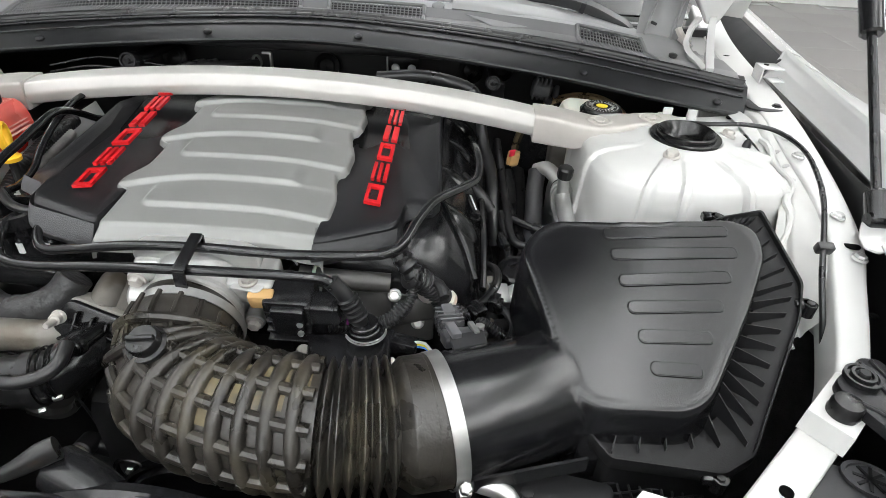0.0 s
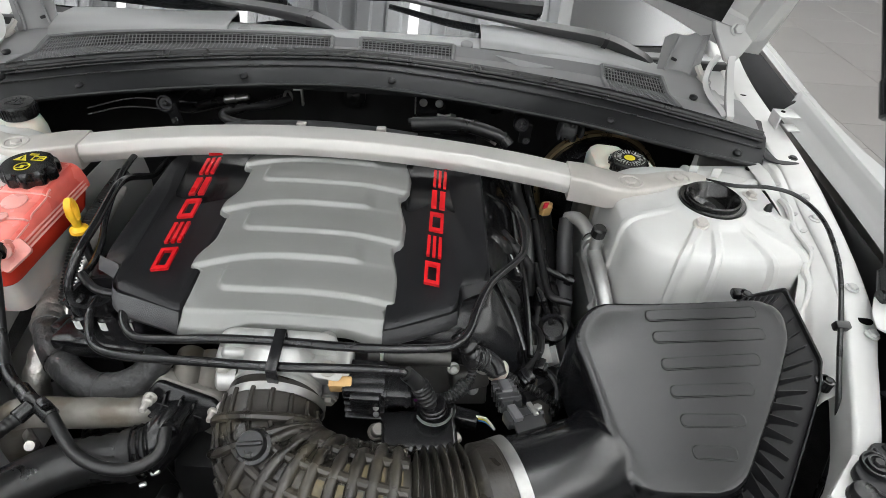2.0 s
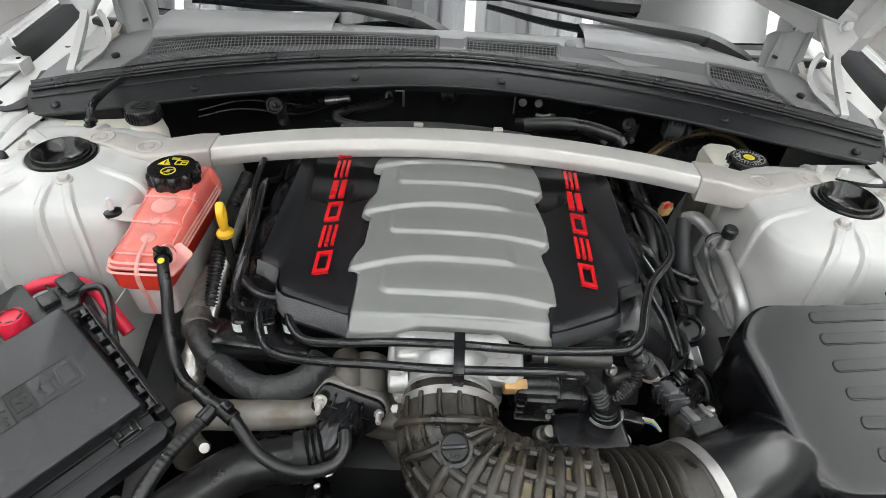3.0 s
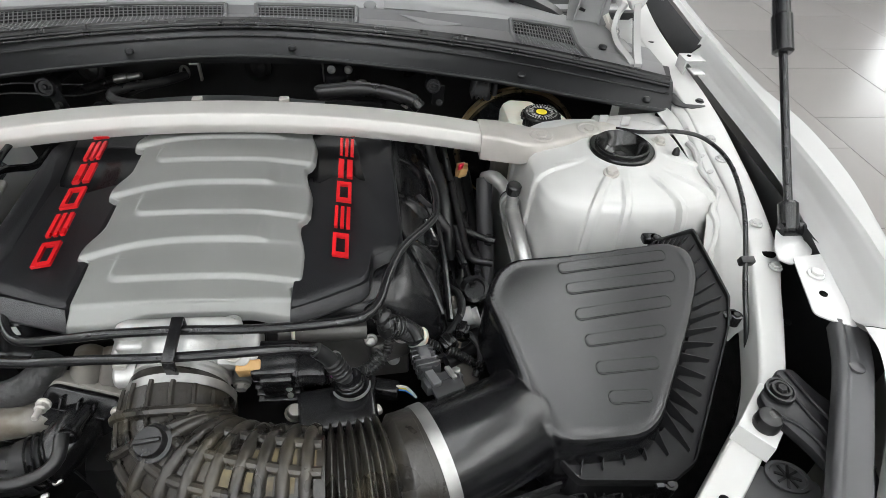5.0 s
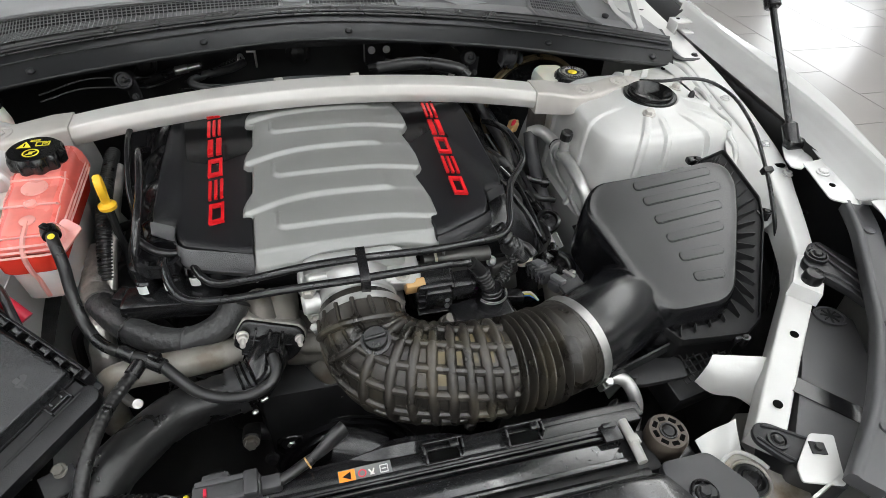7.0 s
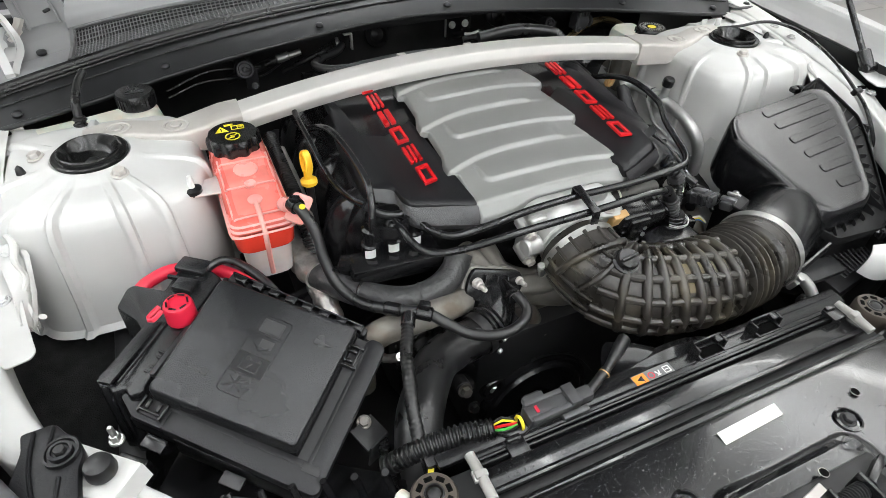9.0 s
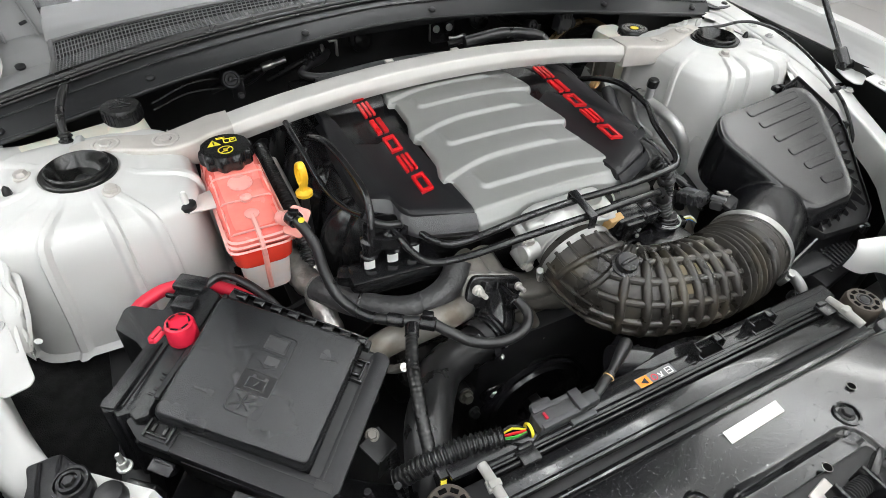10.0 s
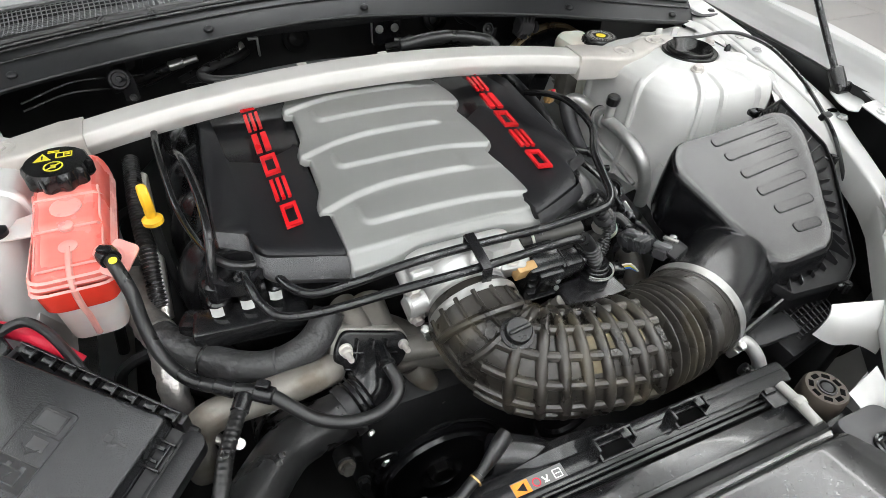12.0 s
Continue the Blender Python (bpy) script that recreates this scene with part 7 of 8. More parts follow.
part("foil_sleeve", tube([(-.356, -.105, .790), (-.353, -.135, .793), (-.349, -.165, .794), (-.344, -.195, .793), (-.335, -.218, .795)], lambda s: .0200 + .0012 * math.sin(s * 40), 18), FOIL, fh, "crinkled silver foil sleeve")
part("tie", lathe([(.0192, -.002), (.020, 0), (.0192, .002)], 20, axis((-.218, -.309, .793), (1, -.2, .1)), False, False), CONNGREY, fh)
part("tie", lathe([(.0192, -.002), (.020, 0), (.0192, .002)], 20, axis((-.290, -.271, .7915), (.7, -.6, 0)), False, False), RUBBER, fh)
foil = thing("heat_shield_pipe", "silver foil wrapped pipe", "pipe", (-.34, -.30, .70))
part("pipe", tube([(-.337, -.212, .776), (-.336, -.235, .772), (-.334, -.258, .764), (-.334, -.278, .745), (-.334, -.29, .70)], lambda s: .0165 + .001 * math.sin(s * 30), 16), FOIL, foil)
part("pipe", tube([(-.305, -.345, .765), (-.290, -.36, .755), (-.278, -.37, .762), (-.275, -.378, .772)], .006, 10), FOIL, foil)
foil2 = thing("heat_sleeve", "crinkled silver heat sleeve beside the tank", "pipe", (-.33, -.05, .78))
part("sleeve", tube([(-.325, .02, .86), (-.322, -.06, .848), (-.322, -.13, .83), (-.326, -.19, .79)], .008, 12), FOIL, foil2)
part("loom", corrugated([(-.335, .05, .87), (-.334, -.04, .862), (-.330, -.12, .845), (-.33, -.18, .80)], .010, .005, .001), RUBBER, foil2, "black corrugated loom")

# thermostat housing and radiator hose
th = thing("thermostat_housing", "raw aluminium thermostat housing with black outlet", "thermostat housing", (-.11, -.33, .70))
TH = pose(-.112, -.318, .790, 64, 0, 0) @ pose(0, 0, 0, 0, 0, -18)
TH_OUT = [(x * .96, y * .92) for x, y in rpoly([(-.050, .002), (-.043, .023), (.036, .023), (.048, .008), (.041, -.020), (.016, -.046), (-.030, -.046), (-.050, -.022)], .009, 4)]
part("flange", prism(TH_OUT, -.026, .003, TH, .003), PALECAST, th, "raw aluminium flange")
part("neck", merge(tube([(-.128, -.255, .80), (-.124, -.28, .80), (-.120, -.305, .795)], .018, 18), tube([(-.098, -.25, .79), (-.098, -.30, .78)], .024, 16)), DULLALU, th)
part("pump_housing", merge(tube([(-.11, -.275, .745), (-.06, -.300, .742), (-.02, -.312, .742), (.03, -.318, .745)], lambda q: .034 + .005 * math.sin(q * 9), 20), box(.07, .03, .05, pose(-.045, -.318, .752, 25, 0, -12), .010, 3)), DULLALU, th, "raw aluminium water pump housing")
part("spout", merge(tube([(-.060, -.318, .728), (-.050, -.329, .710), (-.041, -.338, .693), (-.032, -.346, .677)], lambda q: .0185 - .0045 * min(1, q * 1.6), 24),
                    loft([[(x, y0 + (.705 - z) * .05, z) for x, z in rpoly([(-.066, .772), (-.018, .746), (.030, .676), (-.004, .655), (-.020, .684), (-.045, .690)], .004, 3)] for y0 in (-.298, -.326, -.329)])), DULLALU, th, "stained raw aluminium pump neck")
part("spout_bore", lathe([(.0142, -.002), (.0142, .0016), (.0100, .0018), (.0096, -.004), (.0, -.004)], 24, axis((-.0317, -.3463, .6765), (.42, -.42, -.72)), True, False), DULLALU, th)
part("spout_hole", lathe([(.0092, -.0036), (.0, -.0035)], 18, axis((-.0317, -.3463, .6765), (.42, -.42, -.72)), False, False), DARK, th)
part("inlet_pipe", tube([(-.140, -.310, .768), (-.165, -.326, .778), (-.20, -.338, .787), (-.24, -.345, .792), (-.28, -.348, .794), (-.305, -.35, .785), (-.318, -.35, .75), (-.32, -.35, .70)], lambda q: .018 + .003 * max(0, 1 - q * 8), 18), DULLALU, th, "raw aluminium coolant pipe")
part("outlet", prism([(x * .95, y * .95) for x, y in TH_OUT], .004, .014, TH, .003), SATIN, th, "black plastic water outlet")
part("outlet_rib", merge(*[box(.003, .05, .010, TH @ pose(x, -.012, .017), .001) for x in (-.022, -.004, .012)], *[box(.06, .003, .010, TH @ pose(-.004, y, .017), .001) for y in (-.002, -.022)]), SATIN, th)
part("outlet_pipe", tube([(-.116, -.326, .778), (-.120, -.345, .778), (-.130, -.362, .773), (-.146, -.375, .760)], .026, 20), SATIN, th, "black outlet elbow")
part("nipple", merge(rod((-.106, -.332, .798), (-.110, -.374, .808), .0085, 14, .001), lathe([(.0105, -.004), (.0112, 0), (.0105, .004)], 16, axis((-.1095, -.366, .806), (-.1, -1, .2)))), SATIN, th)
for x, y, z in ((-.146, -.332, .813), (-.078, -.325, .790)):
    part("stud", lathe([(.0078, 0), (.0078, .003), (.0062, .004), (.0062, .010), (.0038, .011), (.0035, .022), (.0028, .024)], 14, axis((x, y, z), (.05, -1, .25))), CASTGREY, th, "pale zinc stud and nut")
rh = thing("radiator_hose", "thick black rubber radiator hose", "hose", (-.20, -.45, .65))
part("hose", tube([(-.138, -.369, .768), (-.165, -.378, .762), (-.196, -.384, .762), (-.231, -.398, .765), (-.258, -.428, .773), (-.277, -.456, .781), (-.290, -.477, .783), (-.302, -.505, .772), (-.31, -.54, .74)], .0275, 22), RUBBER, rh)
part("clamp", lathe([(.0295, -.006), (.0305, -.006), (.0305, .006), (.0295, .006)], 28, axis((-.160, -.3765, .763), (-.95, -.30, -.12)), False, False), DARK, rh)
for k in (.0, .007, .014):
    part("spring_ring", lathe([(.0285, -.0016), (.0302, 0), (.0285, .0016)], 30, axis((-.139 - k, -.3695 - k * .3, .769 - k * .12), (-.95, -.30, -.12)), False, False), SATIN, rh)
part("clamp_ear", merge(box(.010, .008, .007, pose(-.130, -.392, .757, 20, 0, 30), .002), box(.008, .006, .006, pose(-.142, -.403, .747, 20, 0, 30), .002)), STEEL, rh)

# wiring to the fan
fan = thing("fan_wiring", "black corrugated fan wiring with grey connector", "wiring", (-.2, -.53, .80))
part("loom", corrugated([(-.345, -.512, .775), (-.31, -.521, .800), (-.275, -.526, .809), (-.25, -.531, .811), (-.230, -.535, .812)], .0105, .0055, .0013, 14), RUBBER, fan, "black corrugated loom")
part("drop_loom", corrugated([(-.335, -.47, .76), (-.332, -.49, .74), (-.325, -.51, .72)], .007, .005, .001), RUBBER, fan)
for i, (c, off) in enumerate(((RED, 0), (YELLOWINK, .004), (mat("green_wire", (.05, .35, .05), .5), -.003), (RUBBER, .006), (RUBBER, -.005))):
    part("wire", tube([(-.232, -.535 + off * .5, .812 + off * .3), (-.218, -.538 + off, .814 + off), (-.203, -.5405 + off * .5, .812)], .0017, 6), c, fan)
part("thin_wire", tube([(-.234, -.532, .808), (-.222, -.548, .812), (-.205, -.556, .814), (-.188, -.548, .812)], .0012, 6), RUBBER, fan)
part("wire_collar", lathe([(.008, -.002), (.0092, 0), (.008, .002)], 16, axis((-.200, -.541, .812), (1, 0, 0)), False, False), YELLOWINK, fan, "yellow seal ring")
CB = pose(-.160, -.540, .814, 0, 0, 1)
fc = part("connector", box(.066, .022, .020, CB, .003), CONNGREY, fan, "grey sealed connector")
part("rail", box(.060, .006, .008, CB @ pose(0, .010, .008), .001), HEADGREY, fc)
part("rail", box(.060, .006, .008, CB @ pose(0, -.010, .008), .001), HEADGREY, fc)
part("wing", box(.026, .010, .010, CB @ pose(-.012, .018, .0), .002), HEADGREY, fc)
part("wing", box(.034, .008, .010, CB @ pose(.022, -.016, -.002), .002), HEADGREY, fc)
part("lever", box(.014, .026, .012, CB @ pose(.024, 0, .010), .002), CONNGREY, fc)
part("nose", box(.022, .016, .014, CB @ pose(.042, 0, .0), .003), CONNGREY, fc)
part("cavity", box(.018, .003, .006, CB @ pose(-.012, .0225, .001), 0), DARK, fc)
part("red_lock", box(.003, .008, .003, CB @ pose(-.020, 0, .0108), 0), REDCAP, fc)
part("cable_tie", lathe([(.0066, -.001), (.0072, 0), (.0066, .001)], 14, axis((-.080, -.5265, .818), (.9, .4, .2)), False, False), AMBER, fan)
part("cable_sheath", tube([(-.115, -.540, .814), (-.10, -.535, .816), (-.088, -.529, .817), (-.075, -.524, .820)], .0058, 12), RUBBER, fan, "black cable sheath")
part("cable_cover", tube([(-.075, -.524, .820), (-.062, -.517, .824), (-.048, -.509, .830), (-.038, -.503, .832)], lambda q: lerp(.0065, .0115, min(1, q * 1.5)), 14, width=.7), RUBBER, fan, "dark grey rubber cable boot")
part("fan_motor_arm", merge(tube([(-.05, -.50, .80), (-.02, -.51, .795), (.0, -.52, .79)], .02, 12), lathe([(.15, 0), (.155, -.01), (.14, -.03), (.06, -.04)], 48, axis((.02, -.515, .66), (0, 1, 0)))), SATIN, fan, "black fan shroud ring")

# under the fuse box
uf = thing("battery_tray_clutter", "black clips and connectors under the fuse box", "connectors", (-.50, -.52, .70))
part("grey_block", box(.038, .034, .02, pose(-.497, -.508, .785, 10, 0, -30), .003), CONNGREY, uf)
part("grey_block", box(.034, .03, .03, pose(-.585, -.425, .79, 10, 0, -40), .003), SATIN, uf)
part("yellow_plug", lathe([(.006, 0), (.006, .009), (.004, .010), (.004, .014)], 12, pose(-.467, -.518, .788)), YELLOW, uf)
part("pale_nut", lathe([(.0065, 0), (.0065, .008), (.005, .010)], 6, pose(-.420, -.548, .79)), CASTGREY, uf)
for i in range(6):
    part("strap", tube([(-.50 + i * .03, -.49 - i * .008, .80), (-.495 + i * .03, -.525, .77), (-.49 + i * .03, -.56, .72)], .004, 8), SATIN, uf)
part("base", box(.30, .18, .02, pose(-.47, -.50, .70, 0, 0, -35), .004), SATIN, uf)
hexbolt(uf, (-.582, -.420, .846), (0, 0, 1), .0055, .009, STEEL)
part("stud", lathe([(.003, .850), (.003, .866), (.002, .868)], 10, pose(-.582, -.420, 0)), STEEL, uf)
bracket = thing("steel_tab", "bent steel tab with a bolt beside the fuse box", "bracket", (-.345, -.46, .73))
part("tab", merge(box(.035, .03, .003, pose(-.345, -.46, .765, 20, 10, 30), .001), box(.03, .003, .03, pose(-.340, -.475, .75, 0, 10, 30), .001)), DARK, bracket)
hexbolt(bracket, (-.347, -.448, .770), (0, -.3, 1), .0065, .005, DULLALU)
bl = thing("drain_fitting", "blue and white plastic drain fitting", "fitting", (-.36, -.57, .78))
part("blue_lock", box(.018, .012, .012, pose(-.352, -.585, .800, 0, 0, -30), .002), BLUE, bl)
part("hose_end", tube([(-.345, -.56, .80), (-.338, -.578, .806), (-.335, -.60, .80)], .008, 12), NATURAL, bl)
part("tag", box(.008, .006, .001, pose(-.307, -.548, .800, 0, 0, 60), 0), YELLOWINK, bl)

# ---------------------------------------------------------------- right side of the engine
ac = thing("air_conditioning_line", "bare aluminium air conditioning line with black service cap", "pipe", (.41, -.03, .75))
part("rear_hose", tube([(.378, -.10, .735), (.384, -.06, .755), (.388, -.01, .775), (.390, .035, .805), (.393, .060, .828)], .0135, 16), CONNGREY, ac, "dark grey rubber line")
part("thick_pipe", tube([(.392, .062, .828), (.406, .050, .838), (.419, .030, .833), (.424, -.002, .830), (.421, -.047, .833), (.421, -.087, .829), (.425, -.121, .814), (.431, -.139, .788), (.433, -.146, .755), (.43, -.15, .70)], .0112, 16), ALU, ac, "thick aluminium pipe")
part("thin_pipe", tube([(.412, .004, .826), (.414, -.009, .808), (.425, -.018, .781), (.433, -.050, .766), (.430, -.09, .762), (.428, -.125, .758)], .0042, 12), ALU, ac, "thin aluminium pipe")
part("fitting", lathe([(.0135, -.014), (.0160, -.010), (.0160, -.004), (.0135, -.003), (.0135, .003), (.0165, .004), (.0165, .011), (.0135, .012)], 22, axis((.4235, -.012, .830), (0, -1, .05))), ALU, ac)
part("fitting_ring", lathe([(.0150, -.002), (.0156, 0), (.0150, .002)], 22, axis((.4235, .002, .830), (0, -1, .05)), False, False), RUBBER, ac)
part("valve", rod((.421, -.030, .832), (.4185, -.033, .868), .0085, 14, .001), ALU, ac)
part("service_cap", lathe([(.0105, 0), (.0112, .003), (.0112, .014), (.0085, .017), (.0, .017)], 10, axis((.4185, -.033, .866), (.05, -.1, 1)), True, False), RUBBER, ac, "black service cap")
part("green_mark", box(.006, .004, .001, pose(.416, -.026, .842, 30, 0, 0), 0), mat("green_ink", (.05, .3, .1), .5), ac)
eh = thing("engine_wiring", "black wiring looms and hoses beside the engine", "wiring", (.33, -.1, .75))
part("loom", corrugated([(.222, -.285, .862), (.236, -.275, .850), (.248, -.266, .832), (.258, -.260, .815)], .0125, .0055, .0014, 16), RUBBER, eh, "thick corrugated loom")
part("loom_end", lathe([(.013, 0), (.0155, .002), (.0155, .008), (.011, .010)], 24, axis((.259, -.259, .813), (.5, .3, -.8))), NATURAL, eh, "cream loom end ring")
part("wrapped_loom", merge(corrugated([(.214, -.272, .874), (.224, -.284, .860), (.226, -.296, .842), (.214, -.310, .826), (.190, -.318, .818), (.155, -.318, .814)], .0052, .004, .0008), tube([(.208, -.268, .884), (.218, -.276, .872), (.230, -.280, .858), (.238, -.276, .848)], lambda q: .011 + .0012 * math.sin(q * 34), 14, .002)), RUBBER, eh, "tape wrapped loom")
part("thin_loom", corrugated([(.218, -.30, .836), (.20, -.312, .822), (.17, -.318, .815), (.14, -.318, .812)], .0055, .004, .0008), RUBBER, eh)
for pts, r in (([(.30, .16, .87), (.305, .08, .86), (.318, .02, .84), (.322, -.03, .81), (.33, -.06, .76)], .009),
               ([(.33, .14, .84), (.335, .06, .83), (.345, -.03, .80), (.352, -.09, .79), (.385, -.10, .785)], .006),
               ([(.35, .10, .80), (.352, .02, .78), (.346, -.06, .74), (.33, -.14, .70)], .011),
               ([(.275, -.02, .85), (.30, -.05, .84), (.318, -.06, .82)], .008),
               ([(.29, -.20, .76), (.31, -.16, .75), (.32, -.10, .74), (.315, -.02, .74)], .010),
               ([(.30, -.27, .77), (.335, -.25, .77), (.35, -.22, .76), (.34, -.19, .74)], .009),
               ([(.37, .15, .78), (.375, .05, .74), (.38, -.05, .70)], .014)):
    part("hose", tube(pts, r, 12), RUBBER, eh)
for at, q, sz, mt in (((.352, .055, .85), 20, (.016, .016, .022), AMBER), ((.349, .046, .862), 20, (.008, .006, .012), REDCAP), ((.365, -.095, .745), 0, (.010, .07, .04), SATIN), ((.30, -.235, .745), 15, (.03, .03, .05), DARK)):
    part("connector", merge(box(*sz, pose(*at, 15, 0, q), .003), box(sz[0] * 1.15, sz[1] * .3, sz[2] * 1.1, pose(*at, 15, 0, q), .001)), mt, eh)
part("dome_cap", lathe([(.013, 0), (.013, .006), (.009, .012), (.0, .014)], 20, axis((.243, -.262, .823), (.0, -.5, .8)), True, False), CASTGREY, eh, "grey round plug")
part("purple_lock", box(.012, .006, .008, pose(.165, -.318, .823, 0, 0, 10), .001), PURPLE, eh, "purple connector lock")
part("coil_connector", merge(box(.05, .022, .022, pose(.185, -.325, .805, 0, 0, -8), .003), box(.03, .018, .018, pose(.222, -.328, .802, 0, 0, -15), .003)), SATIN, eh)
for i, c in enumerate((BLUE, YELLOWINK, NATURAL)):
    part("wire", tube([(.232, -.330, .803 + .003 * i), (.245, -.334, .806 + .003 * i), (.256, -.340, .800)], .0016, 6), c, eh)
for i in range(6):
    part("bracket", tube([(.28 + .012 * i, -.215 - .01 * i, .70), (.29 + .012 * i, -.22, .74 - .005 * i), (.30 + .01 * i, -.235, .76)], .007, 8), DARK if i % 2 else DULLALU, eh)
part("exhaust_shield", merge(tube([(.28, -.23, .70), (.31, -.235, .735), (.325, -.25, .74), (.33, -.28, .70)], .018, 12), box(.02, .004, .05, pose(.335, -.25, .745, 10, 20, 30), .001)), DULLALU, eh, "dull aluminium bracket")
sc = thing("oil_filler_cap", "black round oil filler cap with white print bars", "oil cap", (.284, -.087, .83))
OM = pose(.282, -.090, .838, 0, 26, 12)
oc = part("cap", lathe([(.031, -.02), (.032, -.004), (.031, .002), (.027, .004), (.0, .004)], 36, OM, True, False), SATIN, sc, "black ribbed cap")
part("grip", box(.014, .058, .010, OM @ pose(.004, 0, .007), .003), SATIN, oc)
part("print_bar", merge(*[box(.0028, .005, .0005, OM @ pose(.004 + .006 * j, -.018 + .007 * i, .0123), 0) for i in range(6) for j in range(1)]), WHITEINK, oc, "white unreadable print bars")
part("print_mark", merge(*[box(a, b, .0005, OM @ pose(c, d, .0046), 0) for a, b, c, d in ((.008, .0012, -.016, .010), (.008, .0012, -.016, .015), (.0012, .006, -.012, .0125), (.0012, .006, -.020, .0125), (.006, .002, .018, -.012), (.002, .006, .018, -.006))]), WHITEINK, oc)
sk = thing("engine_side_clutter", "black clips, caps and small steel brackets beside the engine", "fittings", (.34, -.12, .74))
part("round_cap", merge(lathe([(.020, 0), (.021, .004), (.021, .012), (.016, .014), (.014, .008), (.0, .008)], 24, axis((.352, -.150, .776), (-.2, -.4, 1)), True, False), box(.03, .012, .03, pose(.352, -.14, .758, 0, 0, 10), .004)), SATIN, sk, "black round cap")
part("cross_pipe", merge(tube([(.322, -.010, .79), (.350, -.022, .786), (.375, -.035, .783), (.398, -.044, .780)], .0060, 10), lathe([(.009, -.006), (.010, 0), (.009, .006)], 16, axis((.390, -.041, .781), (.9, -.4, 0))), lathe([(.009, -.006), (.010, 0), (.009, .006)], 16, axis((.345, -.020, .787), (.9, -.4, 0)))), SATIN, sk, "black cross pipe")
part("steel_bracket", merge(box(.030, .026, .003, pose(.330, -.205, .785, 35, 20, 30), .001), box(.003, .026, .030, pose(.342, -.200, .775, 35, 20, 30), .001)), ALU, sk, "bright folded bracket")
part("steel_bracket", box(.018, .040, .003, pose(.318, -.170, .760, 50, 10, 20), .001), DULLALU, sk)
hexbolt(sk, (.247, -.215, .838), (.3, -.6, .8), .009, .010, CASTGREY)
for pts, r in (([(.335, -.03, .80), (.340, -.08, .79), (.346, -.13, .785), (.350, -.148, .785)], .0048), ([(.345, .02, .79), (.362, -.02, .77), (.370, -.07, .755), (.372, -.12, .74)], .0075), ([(.31, -.15, .79), (.325, -.18, .80), (.322, -.215, .80), (.30, -.24, .79), (.27, -.25, .80)], .0055), ([(.30, -.22, .775), (.33, -.235, .785), (.345, -.26, .78), (.335, -.29, .765)], .0050)):
    part("cable", tube(pts, r, 10), RUBBER, sk)
part("loom", corrugated([(.258, -.26, .815), (.28, -.262, .80), (.31, -.27, .79), (.345, -.285, .775)], .0055, .004, .0009), RUBBER, sk)
for at, q, sz in (((.336, -.10, .792), 15, (.012, .022, .014)), ((.366, -.055, .762), 5, (.016, .026, .016)), ((.30, -.262, .800), 35, (.020, .016, .014)), ((.323, -.235, .79), -20, (.018, .014, .018))):
    part("clip", merge(box(*sz, pose(*at, 10, 0, q), .002), box(sz[0] * .5, sz[1] * 1.2, sz[2] * .5, pose(at[0], at[1], at[2] + sz[2] * .4, 10, 0, q), .001)), SATIN, sk)
part("white_clip", merge(rod((.198, -.362, .800), (.215, -.352, .800), .006, 10, .001), box(.008, .010, .010, pose(.206, -.358, .804, 0, 0, 30), .001)), CASTGREY, sk, "pale hose clip")

maf = thing("air_flow_sensor", "grey plastic air flow sensor plug on the intake neck", "sensor", (.265, -.34, .83))
mA, mB = pose(.268, -.310, .826, -18, 0, 12), pose(.284, -.347, .838, -8, 5, 22)
LOOMGREY = mat("mid_grey_connector", (.042, .042, .045), .30, vary=.1, bump=.1)
mp = part("plug", box(.026, .046, .018, mA, .003), LOOMGREY, maf, "grey plug body")
for k in range(4):
    part("plug_rib", box(.028, .003, .020, mA @ pose(0, -.016 + .010 * k, 0), .0008, 1), LOOMGREY, mp)
part("plug_latch", box(.012, .022, .005, mA @ pose(0, .004, .011), .001), CONNPALE, mp)
ms = part("sensor_head", merge(box(.046, .018, .014, mB, .003), box(.018, .026, .012, mB @ pose(.004, 0, -.004), .002)), LOOMGREY, maf, "grey sensor head")
part("head_clip", box(.010, .022, .006, mB @ pose(-.012, 0, .009), .001), CONNPALE, ms)
part("screw", lathe([(.005, 0), (.005, .004), (.003, .005)], 6, mB @ pose(.017, 0, .007)), STEEL, ms)
part("lock", box(.006, .020, .004, mB @ pose(.010, 0, .009), .001), STEEL, ms)
part("base", box(.036, .026, .006, pose(.290, -.362, .842, 14, 0, 22), .002), DULLBLACK, maf)
part("loom", tube([(.262, -.292, .842), (.255, -.278, .848), (.243, -.272, .846), (.232, -.278, .835)], .0065, 10), RUBBER, maf)

duct = thing("air_inlet_duct", "black plastic air inlet grid below the air box", "duct", (.47, -.45, .70))
part("shell", box(.13, .07, .05, pose(.47, -.452, .712, 10, 0, 10), .008), DULLBLACK, duct)
G0, G1, G2, G3 = Vector((.415, -.449, .757)), Vector((.519, -.428, .759)), Vector((.512, -.472, .750)), Vector((.424, -.488, .750))
for i in range(11):
    part("grid_bar", tube([G0.lerp(G1, i / 10), G0.lerp(G1, i / 10).lerp(G3.lerp(G2, i / 10), .5), G3.lerp(G2, i / 10)], .0013, 4, .02), DULLBLACK, duct)
for j in range(5):
    part("grid_bar", tube([G0.lerp(G3, j / 4), G0.lerp(G3, j / 4).lerp(G1.lerp(G2, j / 4), .5), G1.lerp(G2, j / 4)], .0013, 4, .02), DULLBLACK, duct)
foot = part("foot_plate", prism(rpoly([(.300, -.452), (.36, -.440), (.43, -.452), (.425, -.484), (.355, -.484), (.322, -.472)], .008), .756, .764, None, .002), DULLBLACK, duct, "black foot plate with a screw")
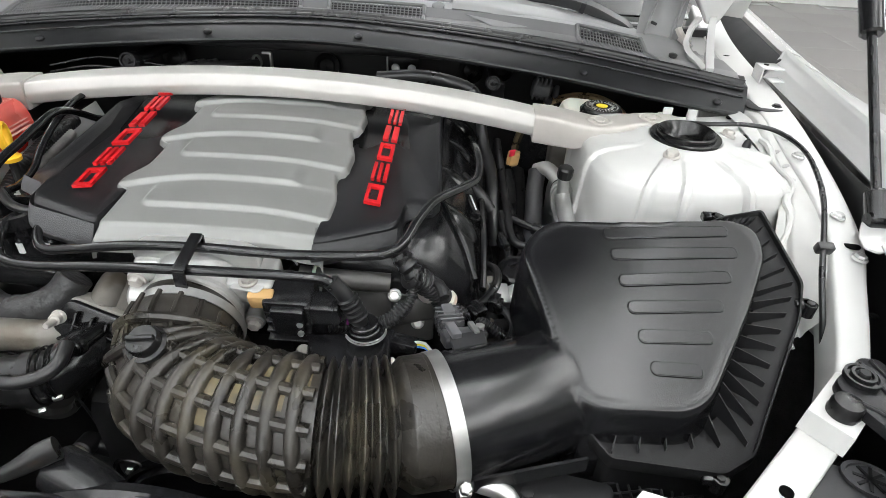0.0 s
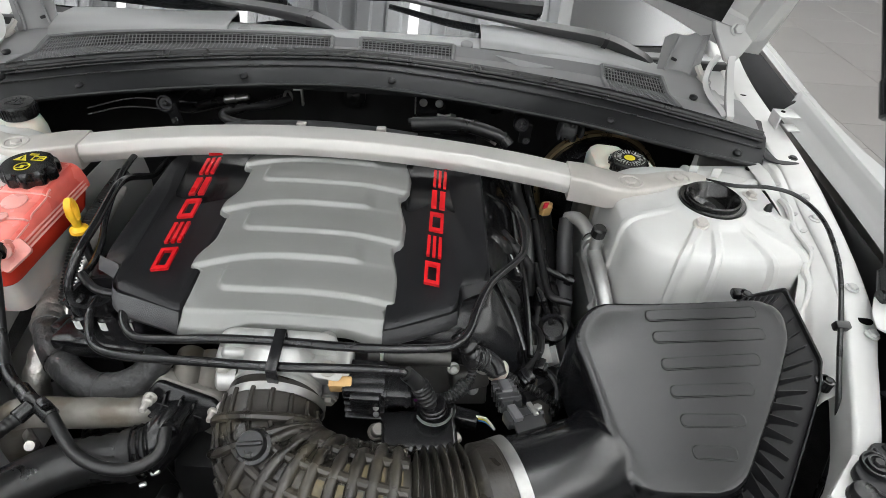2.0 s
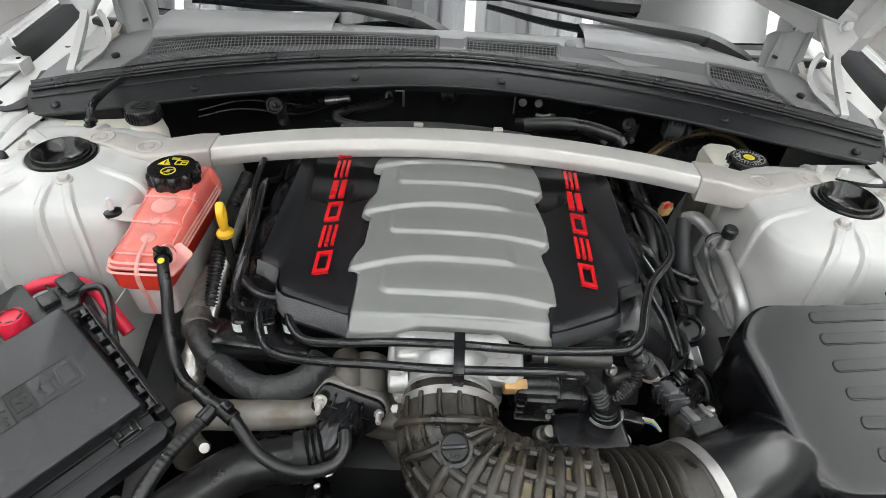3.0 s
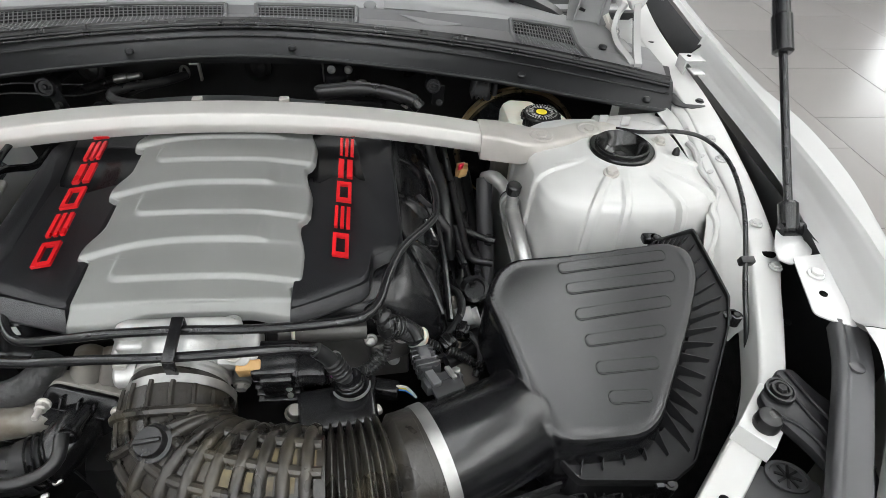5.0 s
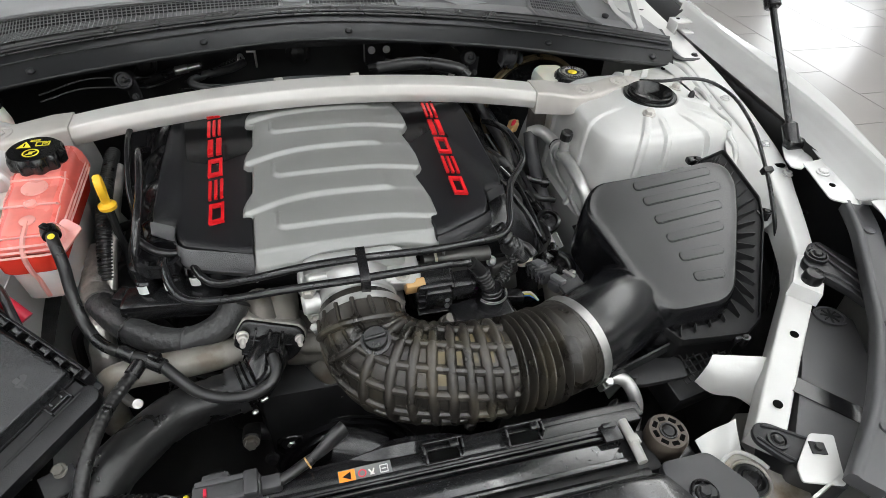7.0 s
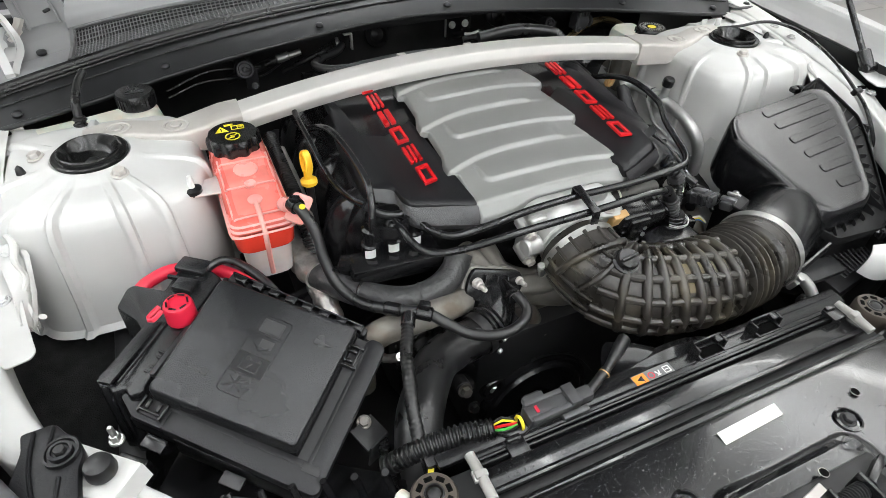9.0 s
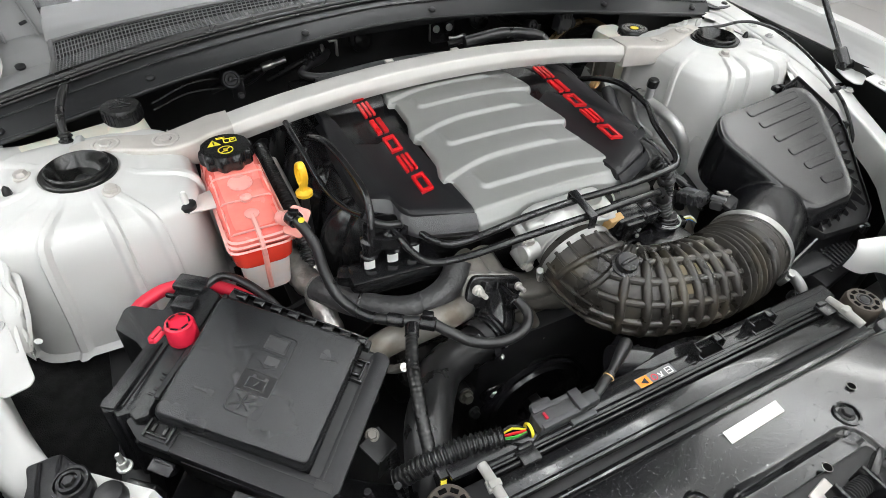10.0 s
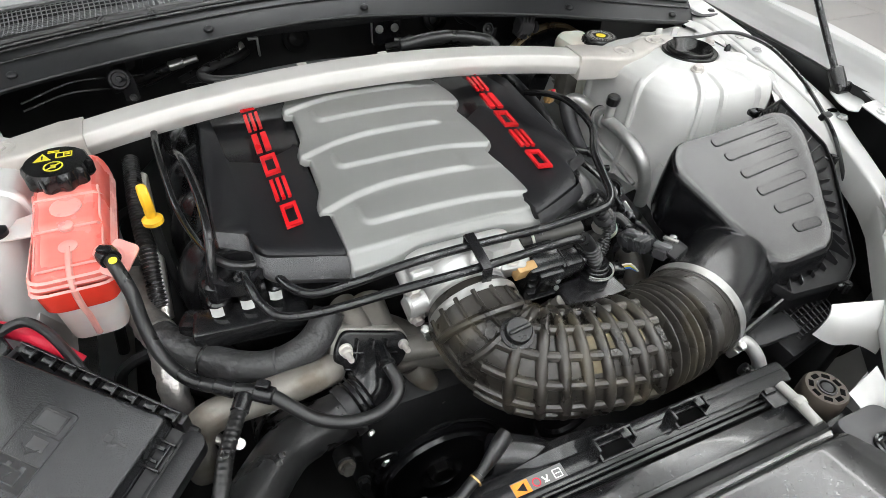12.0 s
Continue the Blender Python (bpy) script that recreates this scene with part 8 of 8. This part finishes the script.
part("screw", lathe([(.006, 0), (.006, .003), (.003, .004)], 8, pose(.349, -.468, .764)), DARK, foot)
solid("coolant_pipe_elbow", tube([(.296, -.462, .770), (.300, -.466, .774), (.308, -.470, .776), (.330, -.476, .771), (.342, -.497, .748), (.345, -.508, .70)], .0088, 16), ALU, "bare aluminium elbow pipe below the clamp", "pipe")
solid("drain_hose", corrugated([(.300, -.500, .765), (.312, -.515, .755), (.318, -.53, .735), (.32, -.54, .70)], .0075, .006, .0014), RUBBER, "black corrugated drain hose beside the radiator", "hose")

# hood release cable along the inner fender
cable = thing("hood_release_cable", "thin black hood release cable with a clip", "cable", (.66, -.1, .86))
part("cable", tube([(.585, .055, .925), (.620, .015, .940), (.665, .008, .945), (.700, -.010, .945), (.717, -.057, .940), (.714, -.109, .930), (.700, -.162, .920), (.675, -.226, .905), (.657, -.272, .89), (.655, -.311, .85), (.658, -.342, .80), (.655, -.37, .72)], .0032, 8), RUBBER, cable)
part("clip", box(.018, .010, .012, pose(.672, -.236, .902, 20, 0, 0), .002), RUBBER, cable)

# firewall fittings behind the brace
fw = thing("heater_pipe_fittings", "hose and steel fittings on the firewall", "fittings", (-.17, .36, .87))
part("hose", tube([(-.36, .36, .835), (-.33, .345, .850), (-.30, .335, .862), (-.262, .330, .876)], .0085, 12), RUBBER, fw)
part("steel_end", merge(rod((-.262, .330, .876), (-.236, .330, .881), .0085, 14, .002), rod((-.238, .330, .880), (-.212, .330, .885), .0062, 14, .001)), STEEL, fw, "steel hose fitting")
part("hose", tube([(-.25, .35, .84), (-.22, .34, .856), (-.195, .332, .868), (-.165, .330, .880)], .0060, 12), RUBBER, fw)
part("knurled_end", corrugated([(-.172, .330, .876), (-.158, .330, .882), (-.140, .330, .888)], .0078, .006, .0012), RUBBER, fw)
part("clip_ring", lathe([(.0095, -.003), (.0125, -.002), (.0125, .002), (.0095, .003)], 20, axis((-.134, .330, .891), (.9, -.3, .3)), False, False), STEEL, fw, "steel clip ring")
part("silver_bracket", merge(box(.004, .010, .034, pose(-.106, .330, .892), .001), box(.016, .010, .004, pose(-.114, .330, .908), .001)), STEEL, fw, "bright bracket strip")
part("loop_hose", tube([(-.13, .32, .890), (-.155, .27, .90), (-.20, .22, .912), (-.215, .195, .912), (-.19, .178, .908), (-.12, .175, .905), (-.03, .18, .90)], .0075, 12), RUBBER, fw)
for at in ((-.33, .40, .865), (.28, .42, .87), (.34, .40, .885), (-.02, .425, .86)):
    part("grommet", lathe([(.026, 0), (.026, .008), (.019, .012), (.014, .008), (.0, .012)], 24, axis(at, (0, -1, .3)), True, False), RUBBER, fw)
part("bracket", merge(box(.062, .003, .046, pose(.146, .352, .885), .001), box(.062, .016, .003, pose(.146, .345, .862), .001)), SATIN, fw, "black bracket plate")
part("bracket_edge", box(.003, .006, .046, pose(.116, .350, .886), .001), STEEL, fw)
for x in (.132, .164):
    hexbolt(fw, (x, .350, .888), (0, -1, 0.2), .0062, .005, STEEL)
part("silver_strap", tube([(.162, .345, .866), (.176, .335, .868), (.188, .33, .874), (.196, .335, .870)], .0038, 8), STEEL, fw)
part("cable", tube([(.11, .25, .895), (.17, .235, .905), (.225, .215, .905), (.262, .20, .895)], .0062, 10), RUBBER, fw)
part("pale_end", rod((.258, .202, .896), (.272, .195, .890), .0055, 10, .001), CASTGREY, fw)
rc = thing("rear_engine_cover", "dark plastic rear engine shroud behind the brace", "shroud", (0, .2, .85))
part("shroud", sheet(lambda u, v: (lerp(-.20, .13, u), lerp(.14, .24, v), .915 + .012 * math.sin(math.pi * u) - .05 * v * v), 24, 8, .006), CONNGREY, rc)
part("clip", box(.016, .012, .010, pose(-.065, .15, .925), .002), CASTGREY, rc)
part("clip", box(.016, .012, .010, pose(.07, .15, .925), .002), CASTGREY, rc)
part("hose", tube([(.12, .20, .915), (.20, .19, .925), (.27, .17, .918), (.29, .16, .905)], .012, 12), RUBBER, rc)

# ---------------------------------------------------------------- floor tiles
TW = .6
tile = box(TW - .003, TW - .003, .008, None, .0012, 1)
tme = bpy.data.meshes.new("tile")
tile.to_mesh(tme)
tme.materials.append(TILE)
rest = []
for i in range(-14, 6):
    for j in range(-12, 9):
        x, y = 2.455 + TW * i + TW / 2, 1.18 + TW * j + TW / 2 + (.3 if i % 2 else 0)
        if -5.9 < x < 5.9 and -6.4 < y < 6.3 and (x > .6 or y < -.6 or x < -.6):
            if x > .6 and y > -2.0:
                t = new("tile", tme)
                t.parent = FLOOR
                t.location = (x, y, 0.0002)
            else:
                rest.append((x, y))
verts, faces = [], []
for x, y in rest:
    h, n0 = TW / 2 - .002, len(verts)
    verts += [(x + a * h, y + b * h, z) for z in (-.0038, .0042) for a, b in ((-1, -1), (1, -1), (1, 1), (-1, 1))]
    faces += [(n0 + 4, n0 + 5, n0 + 6, n0 + 7)] + [(n0 + k, n0 + (k + 1) % 4, n0 + 4 + (k + 1) % 4, n0 + 4 + k) for k in range(4)]
rme = bpy.data.meshes.new("far_tiles")
rme.from_pydata(verts, [], faces)
rme.materials.append(TILE)
far = new("far_tiles", rme)
far.parent = FLOOR
tagged(far, "pale grey floor tiles farther off", kind="stuff")
